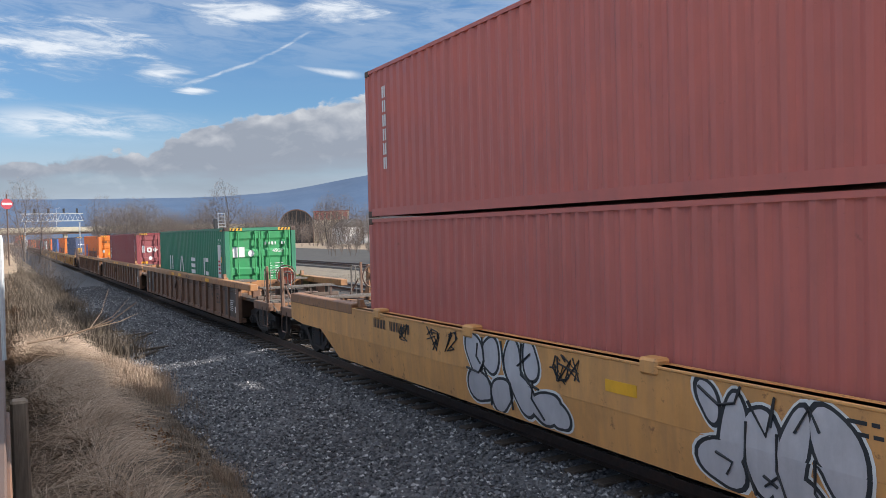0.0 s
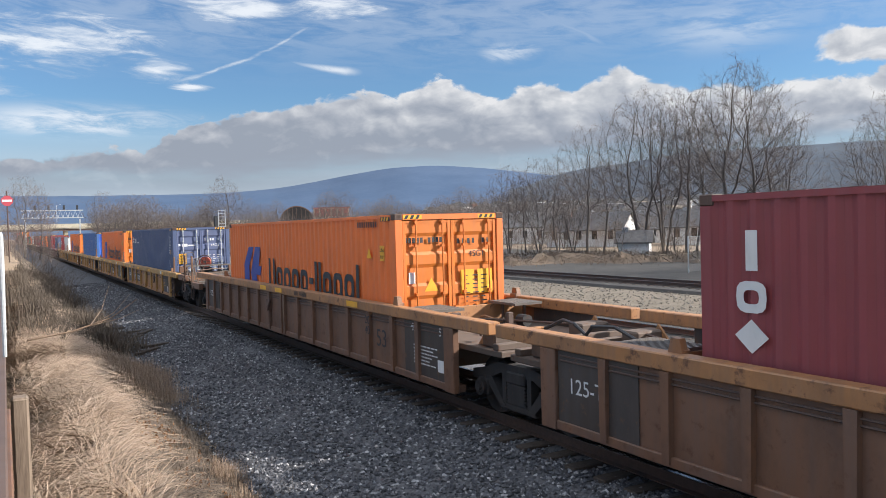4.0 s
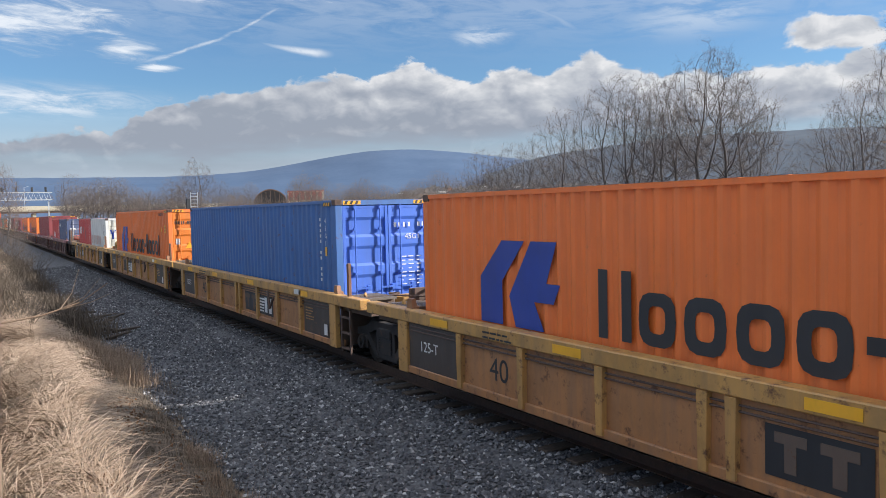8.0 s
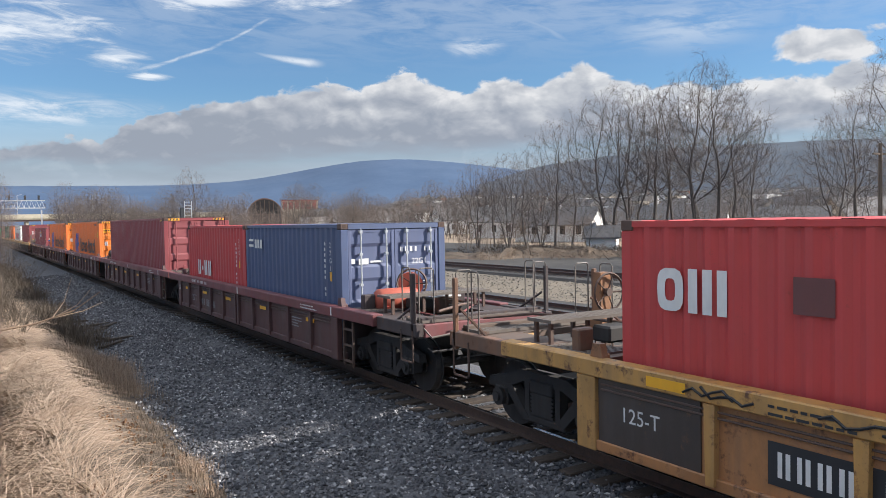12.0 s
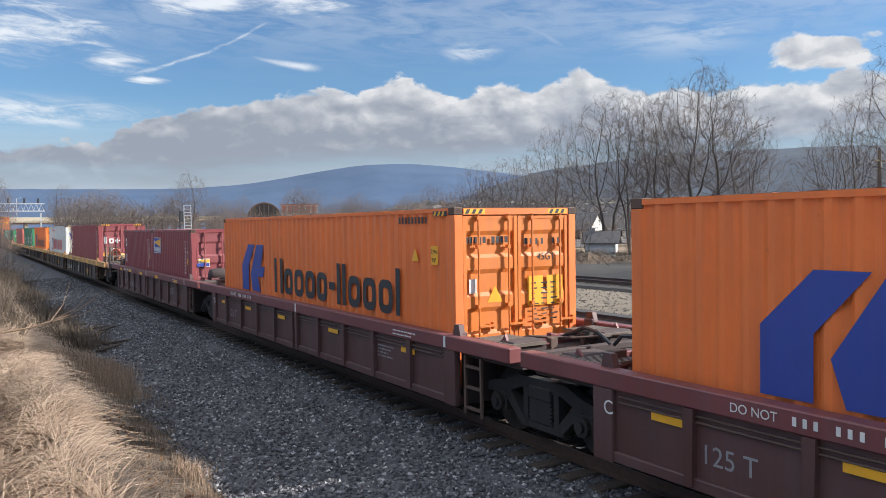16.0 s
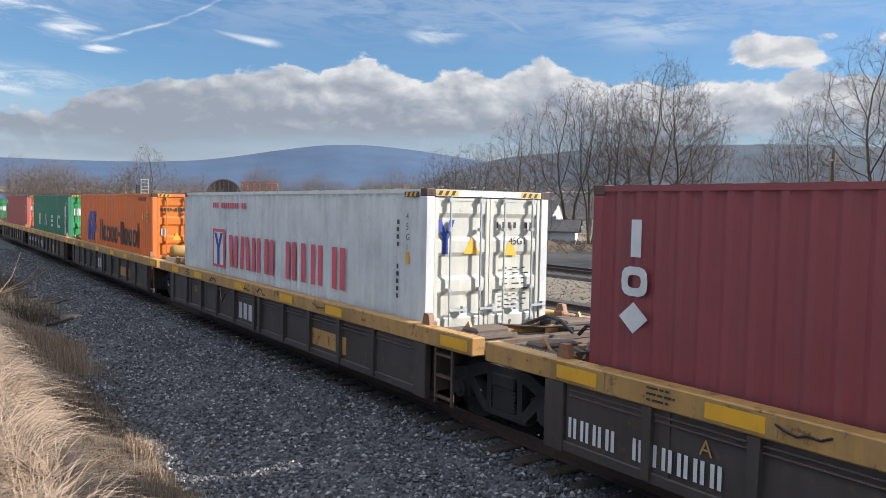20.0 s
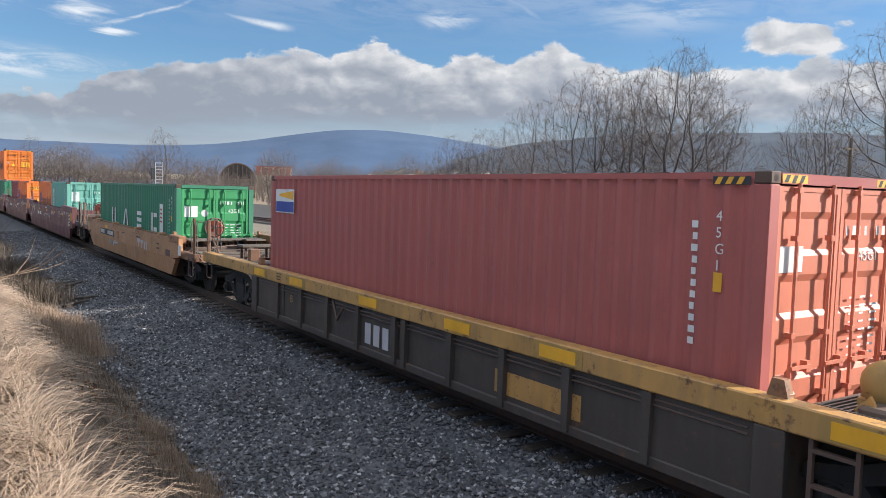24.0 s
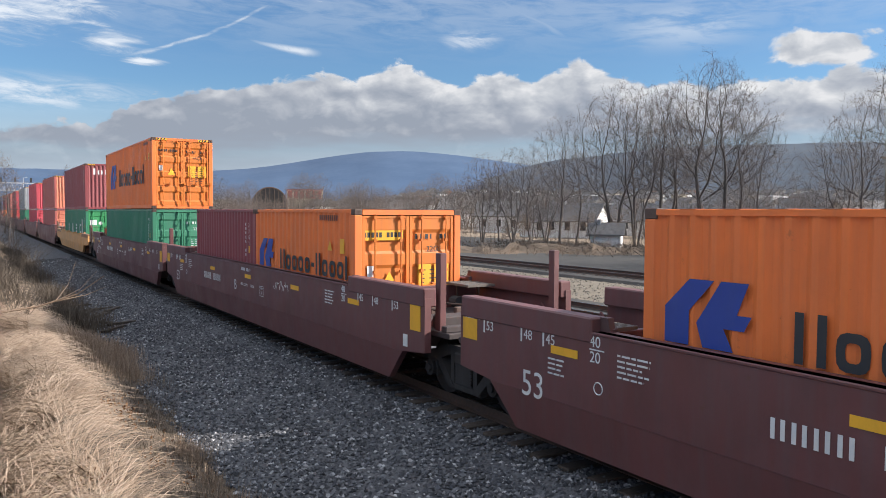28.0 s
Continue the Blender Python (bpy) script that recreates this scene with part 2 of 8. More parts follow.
def box(bm, x0, x1, y0, y1, z0, z1, bevel=0.0):
    vs = [bm.verts.new(p) for p in ((x0, y0, z0), (x1, y0, z0), (x1, y1, z0), (x0, y1, z0), (x0, y0, z1), (x1, y0, z1), (x1, y1, z1), (x0, y1, z1))]
    fs = [bm.faces.new([vs[i] for i in f]) for f in ((3, 2, 1, 0), (4, 5, 6, 7), (0, 1, 5, 4), (1, 2, 6, 5), (2, 3, 7, 6), (3, 0, 4, 7))]
    if bevel:
        es = {e for f in fs for e in f.edges}
        bmesh.ops.bevel(bm, geom=list(es), offset=bevel, segments=1, affect="EDGES")
    return bm


def boxed(*a, bevel=0.0):
    return box(bmesh.new(), *a, bevel=bevel)


def prism(bm, outline, axis, a, b):
    """A flat outline drawn out along an axis from a to b."""
    def at(u, v, w):
        return {"x": (w, u, v), "y": (u, w, v), "z": (u, v, w)}[axis]
    lo = [bm.verts.new(at(u, v, a)) for u, v in outline]
    hi = [bm.verts.new(at(u, v, b)) for u, v in outline]
    n = len(outline)
    bm.faces.new(lo), bm.faces.new(hi[::-1])
    for k in range(n):
        bm.faces.new((lo[k], hi[k], hi[(k + 1) % n], lo[(k + 1) % n]))
    bmesh.ops.recalc_face_normals(bm, faces=bm.faces)
    return bm


def tube(bm, points, r, sides=6, r1=None):
    """A round bar through the points."""
    pts = [Vector(p) for p in points]
    rings = []
    for k, p in enumerate(pts):
        d = (pts[min(k + 1, len(pts) - 1)] - pts[max(k - 1, 0)]).normalized()
        u = d.cross(Vector((0.31, 0.17, 0.93))).normalized()
        w = d.cross(u)
        rr = r if r1 is None else r + (r1 - r) * k / (len(pts) - 1)
        rings.append([bm.verts.new(p + (u * math.cos(6.2832 * s / sides) + w * math.sin(6.2832 * s / sides)) * rr) for s in range(sides)])
    for a, b in zip(rings, rings[1:]):
        for s in range(sides):
            bm.faces.new((a[s], a[(s + 1) % sides], b[(s + 1) % sides], b[s]))
    bm.faces.new(rings[0][::-1]), bm.faces.new(rings[-1])
    return bm


def tubed(points, r, sides=6, r1=None):
    return tube(bmesh.new(), points, r, sides, r1)


def disc(bm, c, r, y0, y1, axis="y", sides=16):
    out = [(r * math.cos(6.2832 * k / sides), r * math.sin(6.2832 * k / sides)) for k in range(sides)]
    off = {"y": (c[0], c[2]), "x": (c[1], c[2]), "z": (c[0], c[1])}[axis]
    return prism(bm, [(u + off[0], v + off[1]) for u, v in out], axis, y0, y1)


def ring(bm, c, r, thick, axis="y", sides=18, squash=1.0):
    """A hoop, as of a hand wheel."""
    pts = []
    for k in range(sides):
        a = 6.2832 * k / sides
        u, v = r * math.cos(a), r * squash * math.sin(a)
        pts.append(Vector(c) + Vector({"y": (u, 0, v), "x": (0, u, v), "z": (u, v, 0)}[axis]))
    sect = []
    for k, p in enumerate(pts):
        o = (p - Vector(c)).normalized()
        n = Vector({"y": (0, 1, 0), "x": (1, 0, 0), "z": (0, 0, 1)}[axis])
        sect.append([bm.verts.new(p + o * thick), bm.verts.new(p + n * thick), bm.verts.new(p - o * thick), bm.verts.new(p - n * thick)])
    for k in range(sides):
        a, b = sect[k], sect[(k + 1) % sides]
        for s in range(4):
            bm.faces.new((a[s], a[(s + 1) % 4], b[(s + 1) % 4], b[s]))
    return bm


def mesh_from(name, verts, faces, material):
    me = bpy.data.meshes.new(name)
    me.from_pydata(verts, [], faces)
    me.materials.append(material)
    return me


def thing(name, label, category, group="", m=None, kind=""):
    ob = new(name)
    ob.empty_display_size = 0.3
    if m is not None:
        ob.matrix_basis = m
    return tagged(ob, label, category, group, kind)


_FONT_MESH = {}


def words(text, height, material, bold=0.0):
    """Flat lettering as a mesh, its lower left at the origin, in the x-z plane facing -y."""
    key = (text, height, material.name)
    if key not in _FONT_MESH:
        cu = bpy.data.curves.new("lettering", "FONT")
        cu.body, cu.size, cu.extrude, cu.offset = text, height / 0.72, 0.001, bold
        ob = bpy.data.objects.new("lettering", cu)
        scene.collection.objects.link(ob)
        dg = bpy.context.evaluated_depsgraph_get()
        me = bpy.data.meshes.new_from_object(ob.evaluated_get(dg))
        bpy.data.objects.remove(ob)
        bpy.data.curves.remove(cu)
        me.transform(Matrix.Rotation(radians(90), 4, "X"))
        me.materials.clear()
        me.materials.append(material)
        _FONT_MESH[key] = me
    return _FONT_MESH[key]


SIDE = Matrix.Rotation(radians(-90), 4, "Z")  # turns lettering that faces -y to face -x, reading towards -y


# ---- clouds: a far dome that drifts slowly; its unseen top adds fill light ----
def cloud_material():
    m = bpy.data.materials.new("cloud_layer")
    m.use_nodes = True
    nt = m.node_tree
    nt.nodes.clear()
    tc = nt.nodes.new("ShaderNodeTexCoord")
    sp = nt.nodes.new("ShaderNodeSeparateXYZ")
    nm = nt.nodes.new("ShaderNodeVectorMath")
    nm.operation = "NORMALIZE"
    nt.links.new(tc.outputs["Object"], nm.inputs[0])
    nt.links.new(nm.outputs["Vector"], sp.inputs[0])

    def S(op, a, b=0.0, c=0.0):
        return scalar(nt, op, a, b, c)

    az = S("MULTIPLY", S("ARCTAN2", sp.outputs["X"], sp.outputs["Y"]), 57.2958)
    el = S("MULTIPLY", S("ARCSINE", sp.outputs["Z"]), 57.2958)

    def field(sx, sy, detail, rough=0.55, shear=0.0, seed=0.0, da=0.0, de=0.0, warp=0.0):
        cb = nt.nodes.new("ShaderNodeCombineXYZ")
        nt.links.new(S("MULTIPLY", S("ADD", S("MULTIPLY_ADD", el, shear, az), da), sx), cb.inputs["X"])
        nt.links.new(S("MULTIPLY", S("ADD", el, de), sy), cb.inputs["Y"])
        cb.inputs["Z"].default_value = seed
        n = nt.nodes.new("ShaderNodeTexNoise")
        n.inputs["Scale"].default_value, n.inputs["Detail"].default_value, n.inputs["Roughness"].default_value = 1.0, detail, rough
        n.inputs["Distortion"].default_value = warp
        nt.links.new(cb.outputs[0], n.inputs["Vector"])
        return n.outputs["Fac"]

    def step(a, b, v):
        n = nt.nodes.new("ShaderNodeMapRange")
        n.interpolation_type = "SMOOTHSTEP"
        for k, val in (("From Min", a), ("From Max", b), ("To Min", 0.0), ("To Max", 1.0)):
            n.inputs[k].default_value = val
        nt.links.new(v, n.inputs["Value"])
        return n.outputs["Result"]

    def along(stops):
        """A height in degrees that depends on the bearing."""
        f = S("DIVIDE", S("ADD", az, 20.0), 100.0)
        r = ramp(nt, f, [((a + 20) / 100, (v / 15.0,) * 3) for a, v in stops])
        return S("MULTIPLY", r.outputs["Color"], 15.0)

    def blob(ca, ce, ra, re):
        da = S("DIVIDE", S("SUBTRACT", az, ca), ra)
        de = S("DIVIDE", S("SUBTRACT", el, ce), re)
        return S("SUBTRACT", 1.0, S("SQRT", S("ADD", S("MULTIPLY", da, da), S("MULTIPLY", de, de))))

    top = along(((-18, 4.2), (2, 5.3), (8.4, 6.0), (10.2, 6.8), (11.4, 7.7), (15.7, 8.5), (19.2, 9.0), (22.2, 9.8), (24.6, 10.2), (26.1, 9.4), (27.8, 10.5), (30.0, 10.8), (31.9, 10.2), (33.5, 9.6),
                 (36.6, 10.2), (39.1, 9.4), (40.7, 10.6), (42.3, 11.0), (44.0, 10.0), (48, 9.2), (53, 9.0), (55, 9.5), (57.5, 9.0), (60, 9.7), (62, 9.2), (70, 8.8), (79, 8.4)))
    low = along(((-18, 1.6), (2, 2.4), (12, 3.0), (22, 3.4), (30, 3.8), (40, 4.2), (55, 4.4), (78, 4.4)))
    fair = along(((-18, 4.0), (4, 4.5), (18, 7.0), (23, 12.5), (30, 14.0), (45, 14.5), (79, 14.0)))
    puff = field(0.33, 0.50, 10, 0.56, 0, 2.0, warp=0.5)
    soft = field(0.10, 0.45, 5, 0.55, 0, 7.0)
    lump = field(0.40, 0.66, 7, 0.50, 0, 4.0, warp=0.35)
    lump_by = field(0.40, 0.66, 7, 0.50, 0, 4.0, 0.55, 0.65, 0.35)
    edge = S("ADD", S("SUBTRACT", top, el), S("ADD", S("MULTIPLY_ADD", puff, 2.6, -1.3), S("MULTIPLY_ADD", lump, 1.8, -0.9)))
    a_top = step(0.0, 0.42, edge)
    a_low = step(-1.6, 2.2, S("ADD", S("SUBTRACT", el, low), S("MULTIPLY_ADD", soft, 3.6, -1.8)))
    bank_a = S("MULTIPLY", a_top, a_low)
    head = S("ADD", S("MAXIMUM", blob(57.9, 10.9, 4.3, 1.35), blob(70, 11.5, 7, 1.8)), S("ADD", S("MULTIPLY_ADD", puff, 1.3, -0.72), S("MULTIPLY_ADD", lump, 1.3, -0.65)))
    head_a = step(0.0, 0.30, head)
    # high thin streaks
    fib = field(0.24, 1.15, 12, 0.66, 1.2, 11.0, warp=0.6)
    body = field(0.16, 0.55, 4, 0.55, 1.0, 15.0, warp=0.4)
    left = S("MAXIMUM", S("MAXIMUM", blob(3.0, 13.0, 9.0, 2.6), blob(9.3, 11.1, 3.2, 0.95)), S("MAXIMUM", S("MAXIMUM", blob(15.5, 15.4, 6.0, 1.3), blob(21.5, 15.7, 6.5, 1.4)), S("MAXIMUM", blob(11.4, 10.1, 1.6, 0.3), blob(-6.0, 12.0, 9.0, 4.0))))
    solid = step(0.47, 0.98, S("MULTIPLY_ADD", left, 0.52, S("MULTIPLY_ADD", body, 0.50, S("MULTIPLY_ADD", fib, 1.10, -0.38))))
    veil = S("MAXIMUM", S("MULTIPLY", step(0.0, 0.9, blob(49.5, 13.0, 8.5, 2.6)), 0.55), S("MULTIPLY", step(0.0, 0.9, blob(34.4, 12.4, 3.6, 1.2)), 0.75))
    bands = S("MAXIMUM", S("MULTIPLY", step(0.0, 0.8, blob(4.0, 7.6, 11.0, 1.7)), 0.85), S("MAXIMUM", S("MULTIPLY", step(9.5, 15, el), 0.34), veil))
    cir = S("MAXIMUM", solid, S("MULTIPLY", step(0.40, 0.68, S("MULTIPLY_ADD", fib, 0.75, S("MULTIPLY", body, 0.42))), bands))
    # vapour trails and a short streak
    wob = S("MULTIPLY_ADD", puff, 0.7, -0.35)
    da = S("SUBTRACT", az, 12.2)
    line = S("ADD", S("MULTIPLY_ADD", S("MULTIPLY", da, da), 0.020, S("MULTIPLY_ADD", da, 0.30, 10.95)), wob)
    trail = S("MULTIPLY", S("SUBTRACT", 1.0, step(0.0, 0.22, S("ABSOLUTE", S("SUBTRACT", el, line)))), S("MULTIPLY", step(9.4, 12.0, az), S("SUBTRACT", 1.0, step(18.6, 20.6, az))))
    db = S("SUBTRACT", az, 17.66)
    line2 = S("ADD", S("MULTIPLY_ADD", S("MULTIPLY", db, db), 0.024, S("MULTIPLY_ADD", db, -0.30, 12.24)), S("MULTIPLY", wob, 0.6))
    fat = S("MULTIPLY_ADD", step(17.6, 22.0, az), 0.30, 0.12)
    trail2 = S("MULTIPLY", S("SUBTRACT", 1.0, step(0.05, 1.0, S("DIVIDE", S("ABSOLUTE", S("SUBTRACT", el, line2)), fat))), S("MULTIPLY", step(17.2, 21.5, az), S("SUBTRACT", 1.0, step(22.0, 24.0, az))))
    line3 = S("ADD", S("MULTIPLY_ADD", S("SUBTRACT", az, 38.6), -0.52, 13.9), S("MULTIPLY", wob, 0.8))
    trail3 = S("MULTIPLY", S("SUBTRACT", 1.0, step(0.0, 0.42, S("ABSOLUTE", S("SUBTRACT", el, line3)))), S("MULTIPLY", step(34.5, 37.5, az), S("SUBTRACT", 1.0, step(40.0, 42.0, az))))
    thin = S("MULTIPLY", S("MAXIMUM", S("MAXIMUM", cir, S("MULTIPLY", trail3, 0.34)), S("MAXIMUM", S("MULTIPLY", S("MULTIPLY", trail, step(0.22, 0.62, fib)), 0.72), S("MULTIPLY", S("MULTIPLY", trail2, step(0.20, 0.55, fib)), 0.85))), 0.94)
    haze = S("MULTIPLY", S("SUBTRACT", 1.0, step(2.6, 9.2, el)), 0.90)
    # added fill light: a glowing veil high overhead, above the view
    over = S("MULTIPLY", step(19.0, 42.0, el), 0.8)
    cum = S("MAXIMUM", bank_a, head_a)
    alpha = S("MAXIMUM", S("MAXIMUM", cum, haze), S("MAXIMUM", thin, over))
    # sunlit heads, grey bases, relief that faces the sun
    deep = S("ADD", S("MULTIPLY", head_a, S("MULTIPLY", head, 1.6)), S("MULTIPLY", S("SUBTRACT", 1.0, head_a), edge))
    relief = S("MULTIPLY", S("SUBTRACT", lump, lump_by), 1.7)
    lit = S("ADD", S("MULTIPLY_ADD", deep, -0.20, S("MULTIPLY", fair, 0.062)), relief)
    shade = ramp(nt, lit, ((0.02, (0.205, 0.232, 0.280)), (0.36, (0.270, 0.292, 0.335)), (0.68, (0.36, 0.378, 0.41)), (1.0, (0.50, 0.505, 0.52))))
    # horizon haze low down, the stronger glow of the fill veil on top
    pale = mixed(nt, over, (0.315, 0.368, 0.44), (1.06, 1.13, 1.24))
    high = mixed(nt, S("MULTIPLY", thin, 1.2), pale, (0.54, 0.57, 0.61))
    col = mixed(nt, cum, high, shade.outputs["Color"])
    em = nt.nodes.new("ShaderNodeEmission")
    nt.links.new(col, em.inputs["Color"])
    em.inputs["Strength"].default_value = CLOUD_GLOW
    tr = nt.nodes.new("ShaderNodeBsdfTransparent")
    mx = nt.nodes.new("ShaderNodeMixShader")
    nt.links.new(alpha, mx.inputs["Fac"])
    nt.links.new(tr.outputs[0], mx.inputs[1])
    nt.links.new(em.outputs[0], mx.inputs[2])
    out = nt.nodes.new("ShaderNodeOutputMaterial")
    nt.links.new(mx.outputs[0], out.inputs["Surface"])
    return m


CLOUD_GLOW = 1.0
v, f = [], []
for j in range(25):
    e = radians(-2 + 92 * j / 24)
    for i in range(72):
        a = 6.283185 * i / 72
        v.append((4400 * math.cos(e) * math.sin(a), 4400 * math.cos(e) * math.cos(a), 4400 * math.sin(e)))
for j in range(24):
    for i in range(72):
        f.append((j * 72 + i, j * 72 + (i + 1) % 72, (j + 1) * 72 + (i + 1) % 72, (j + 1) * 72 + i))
CLOUDS = tagged(new("backdrop_clouds", mesh_from("backdrop_clouds", v, f, cloud_material())), "white and grey clouds drifting in a blue sky, with an added glowing veil overhead", "clouds", kind="structure")
CLOUDS.visible_shadow = False

# ---- containers ----
HALF_W = 1.219
PROUD = 0.004


def corrugated(bm, x, length, z0, z1, out):
    """A side wall of trapezoid waves along y; out is -1 or 1, the way it faces."""
    n = max(4, round((length - 0.3) / 0.278))
    step = (length - 0.3) / n
    ys = [-length / 2 + 0.15]
    ds = [0.0]
    for k in range(n):
        y = -length / 2 + 0.15 + k * step
        for f, d in ((0.26, 0.0), (0.5, 0.036), (0.76, 0.036), (1.0, 0.0)):
            ys.append(y + f * step)
            ds.append(d)
    lo = [bm.verts.new((x - out * d, y, z0)) for y, d in zip(ys, ds)]
    hi = [bm.verts.new((x - out * d, y, z1)) for y, d in zip(ys, ds)]
    for k in range(len(ys) - 1):
        f = (lo[k], lo[k + 1], hi[k + 1], hi[k])
        bm.faces.new(f if out > 0 else f[::-1])
    return bm


def roof_sheet(bm, length, z):
    n = max(4, round(length / 0.55))
    step = (length - 0.24) / n
    a = -length / 2 + 0.12
    prof = []
    for k in range(n):
        for f, d in ((0.0, 0), (0.35, 0), (0.45, -0.02), (0.9, -0.02)):
            prof.append((a + (k + f) * step, z + d))
    prof.append((a + n * step, z))
    lo = [bm.verts.new((-HALF_W + 0.06, y, h)) for y, h in prof]
    hi = [bm.verts.new((HALF_W - 0.06, y, h)) for y, h in prof]
    for k in range(len(prof) - 1):
        if prof[k + 1][0] - prof[k][0] > 1e-6:
            bm.faces.new((lo[k], hi[k], hi[k + 1], lo[k + 1]))
    return bm


def frame_rails(bm, length, h):
    y = length / 2
    for sx in (-1, 1):
        box(bm, *sorted((sx * HALF_W, sx * (HALF_W - 0.06))), -y + 0.17, y - 0.17, h - 0.075, h - 0.012)
        box(bm, *sorted((sx * HALF_W, sx * (HALF_W - 0.05))), -y + 0.17, y - 0.17, 0.02, 0.17)
        for sy in (-1, 1):
            box(bm, *sorted((sx * HALF_W, sx * (HALF_W - 0.16))), *sorted((sy * y, sy * (y - 0.16))), 0.12, h - 0.12, 0.012)
    for sy in (-1, 1):
        box(bm, -HALF_W + 0.17, HALF_W - 0.17, *sorted((sy * y, sy * (y - 0.12))), h - 0.115, h - 0.012)
        box(bm, -HALF_W + 0.17, HALF_W - 0.17, *sorted((sy * y, sy * (y - 0.12))), 0.02, 0.15)
    return bm


def casting(bm):
    box(bm, -0.081, 0.081, -0.089, 0.089, -0.059, 0.059, 0.01)
    for k in range(2):
        disc(bm, (0, 0, 0), 0.034, -0.0905, 0.0905, "y", 10)
    disc(bm, (0, 0, 0), 0.034, -0.0825, 0.0825, "x", 10)
    return bm


def door_leaf(bm, w, h, waves):
    """A door panel with pressed bands, from x 0 to w, facing -y."""
    top = h - 0.13
    prof = [(0.16, 0.0), (0.26, 0.0)]
    span = (top - 0.36) / waves
    for k in range(waves):
        z = 0.28 + k * span
        prof += [(z + 0.02, 0.0), (z + 0.08, 0.03), (z + span * 0.62, 0.03), (z + span * 0.62 + 0.07, 0.0)]
    prof += [(top, 0.0)]
    lo = [bm.verts.new((0.07, d, z)) for z, d in prof]
    hi = [bm.verts.new((w - 0.07, d, z)) for z, d in prof]
    for k in range(len(prof) - 1):
        bm.faces.new((lo[k], hi[k], hi[k + 1], lo[k + 1]))
    box(bm, 0.0, 0.07, -0.012, 0.05, 0.155, top, 0.006)
    box(bm, w - 0.07, w, -0.012, 0.05, 0.155, top, 0.006)
    box(bm, 0.07, w - 0.07, -0.008, 0.05, 0.155, 0.21)
    box(bm, 0.07, w - 0.07, -0.008, 0.05, top - 0.05, top)
    return bm


def end_sheet(bm, h, y):
    """The blind end with upright waves."""
    n = 9
    step = (2 * HALF_W - 0.34) / n
    prof = []
    for k in range(n):
        for f, d in ((0.0, 0), (0.3, 0), (0.5, 0.045), (0.8, 0.045)):
            prof.append((-HALF_W + 0.17 + (k + f) * step, d))
    prof.append((HALF_W - 0.17, 0))
    lo = [bm.verts.new((x, y + d, 0.14)) for x, d in prof]
    hi = [bm.verts.new((x, y + d, h - 0.11)) for x, d in prof]
    for k in range(len(prof) - 1):
        if prof[k + 1][0] - prof[k][0] > 1e-6:
            bm.faces.new((lo[k], hi[k], hi[k + 1], lo[k + 1])[::-1])
    return bm


def lock_rod(bm, h):
    tube(bm, [(0, -0.05, 0.12), (0, -0.05, h - 0.1)], 0.019, 6)
    for z in (0.16, 0.75, 1.35, h - 0.62, h - 0.17):
        box(bm, -0.032, 0.032, -0.07, 0.0, z - 0.026, z + 0.026)
    box(bm, -0.012, 0.30, -0.085, -0.065, 1.02, 1.055)
    box(bm, 0.24, 0.31, -0.08, -0.005, 0.98, 1.09)
    return bm


def side_point(length, u, z, out=PROUD):
    """A place on the side that faces -x: u metres from the far end, z above the floor."""
    return (-HALF_W - out, length / 2 - u, z)


def side_mark(ob, length, shapes, mat, name="marking", label="", out=PROUD):
    """Flat shapes on the side facing -x, each a list of (u, z)."""
    bm = bmesh.new()
    for s in shapes:
        bm.faces.new([bm.verts.new(side_point(length, u, z, out)) for u, z in s])
    bmesh.ops.recalc_face_normals(bm, faces=bm.faces)
    return tagged(part(name, bm, mat, ob, label), kind="stuff" if len(shapes) > 1 else "")


def rect(u0, u1, z0, z1):
    return [(u0, z0), (u1, z0), (u1, z1), (u0, z1)]


def hollow(u0, u1, z0, z1, t):
    """A rounded ring as eight quads."""
    cu, cz, a, b = (u0 + u1) / 2, (z0 + z1) / 2, (u1 - u0) / 2, (z1 - z0) / 2
    out = []
    n = 14
    def pt(k, s, q):
        c, d = math.cos(6.2832 * k / n), math.sin(6.2832 * k / n)
        e = 0.62
        return (cu + s * math.copysign(abs(c) ** e, c), cz + q * math.copysign(abs(d) ** e, d))
    for k in range(n):
        out.append([pt(k, a, b), pt(k + 1, a, b), pt(k + 1, a - t, b - t), pt(k, a - t, b - t)])
    return out


def bars(u, z, pattern, size, t, gap=0.08):
    """A run of plain upright bars standing for a painted name: T tall pair, x low pair, i single tall, y low pair hanging below, o ring, A and V leaning pairs, - dash."""
    out = []
    for c in pattern:
        w, lo, hi = size * 0.66, z, z + size * (0.74 if c in "xy" else 1.0)
        if c == "y":
            lo = z - size * 0.28
        if c == "o":
            out += hollow(u, u + w, z, z + size * 0.74, t * 0.95)
        elif c in "AV":
            w = size * 0.8
            a, b = (z, z + size) if c == "A" else (z + size, z)
            out += [[(u, a), (u + t * 1.1, a), (u + w * 0.44, b), (u + w * 0.44 - t, b)], [(u + w, a), (u + w - t * 1.1, a), (u + w * 0.56, b), (u + w * 0.56 + t, b)]]
        elif c == "i":
            w = t
            out.append(rect(u, u + t, lo, hi))
        elif c == "-":
            w = size * 0.34
            out.append(rect(u, u + w, z + size * 0.33, z + size * 0.33 + t))
        else:
            out += [rect(u, u + t, z, hi), rect(u + w - t, u + w, lo, hi if c != "x" else hi - 0.06 * size)]
        u += w + gap
    return out


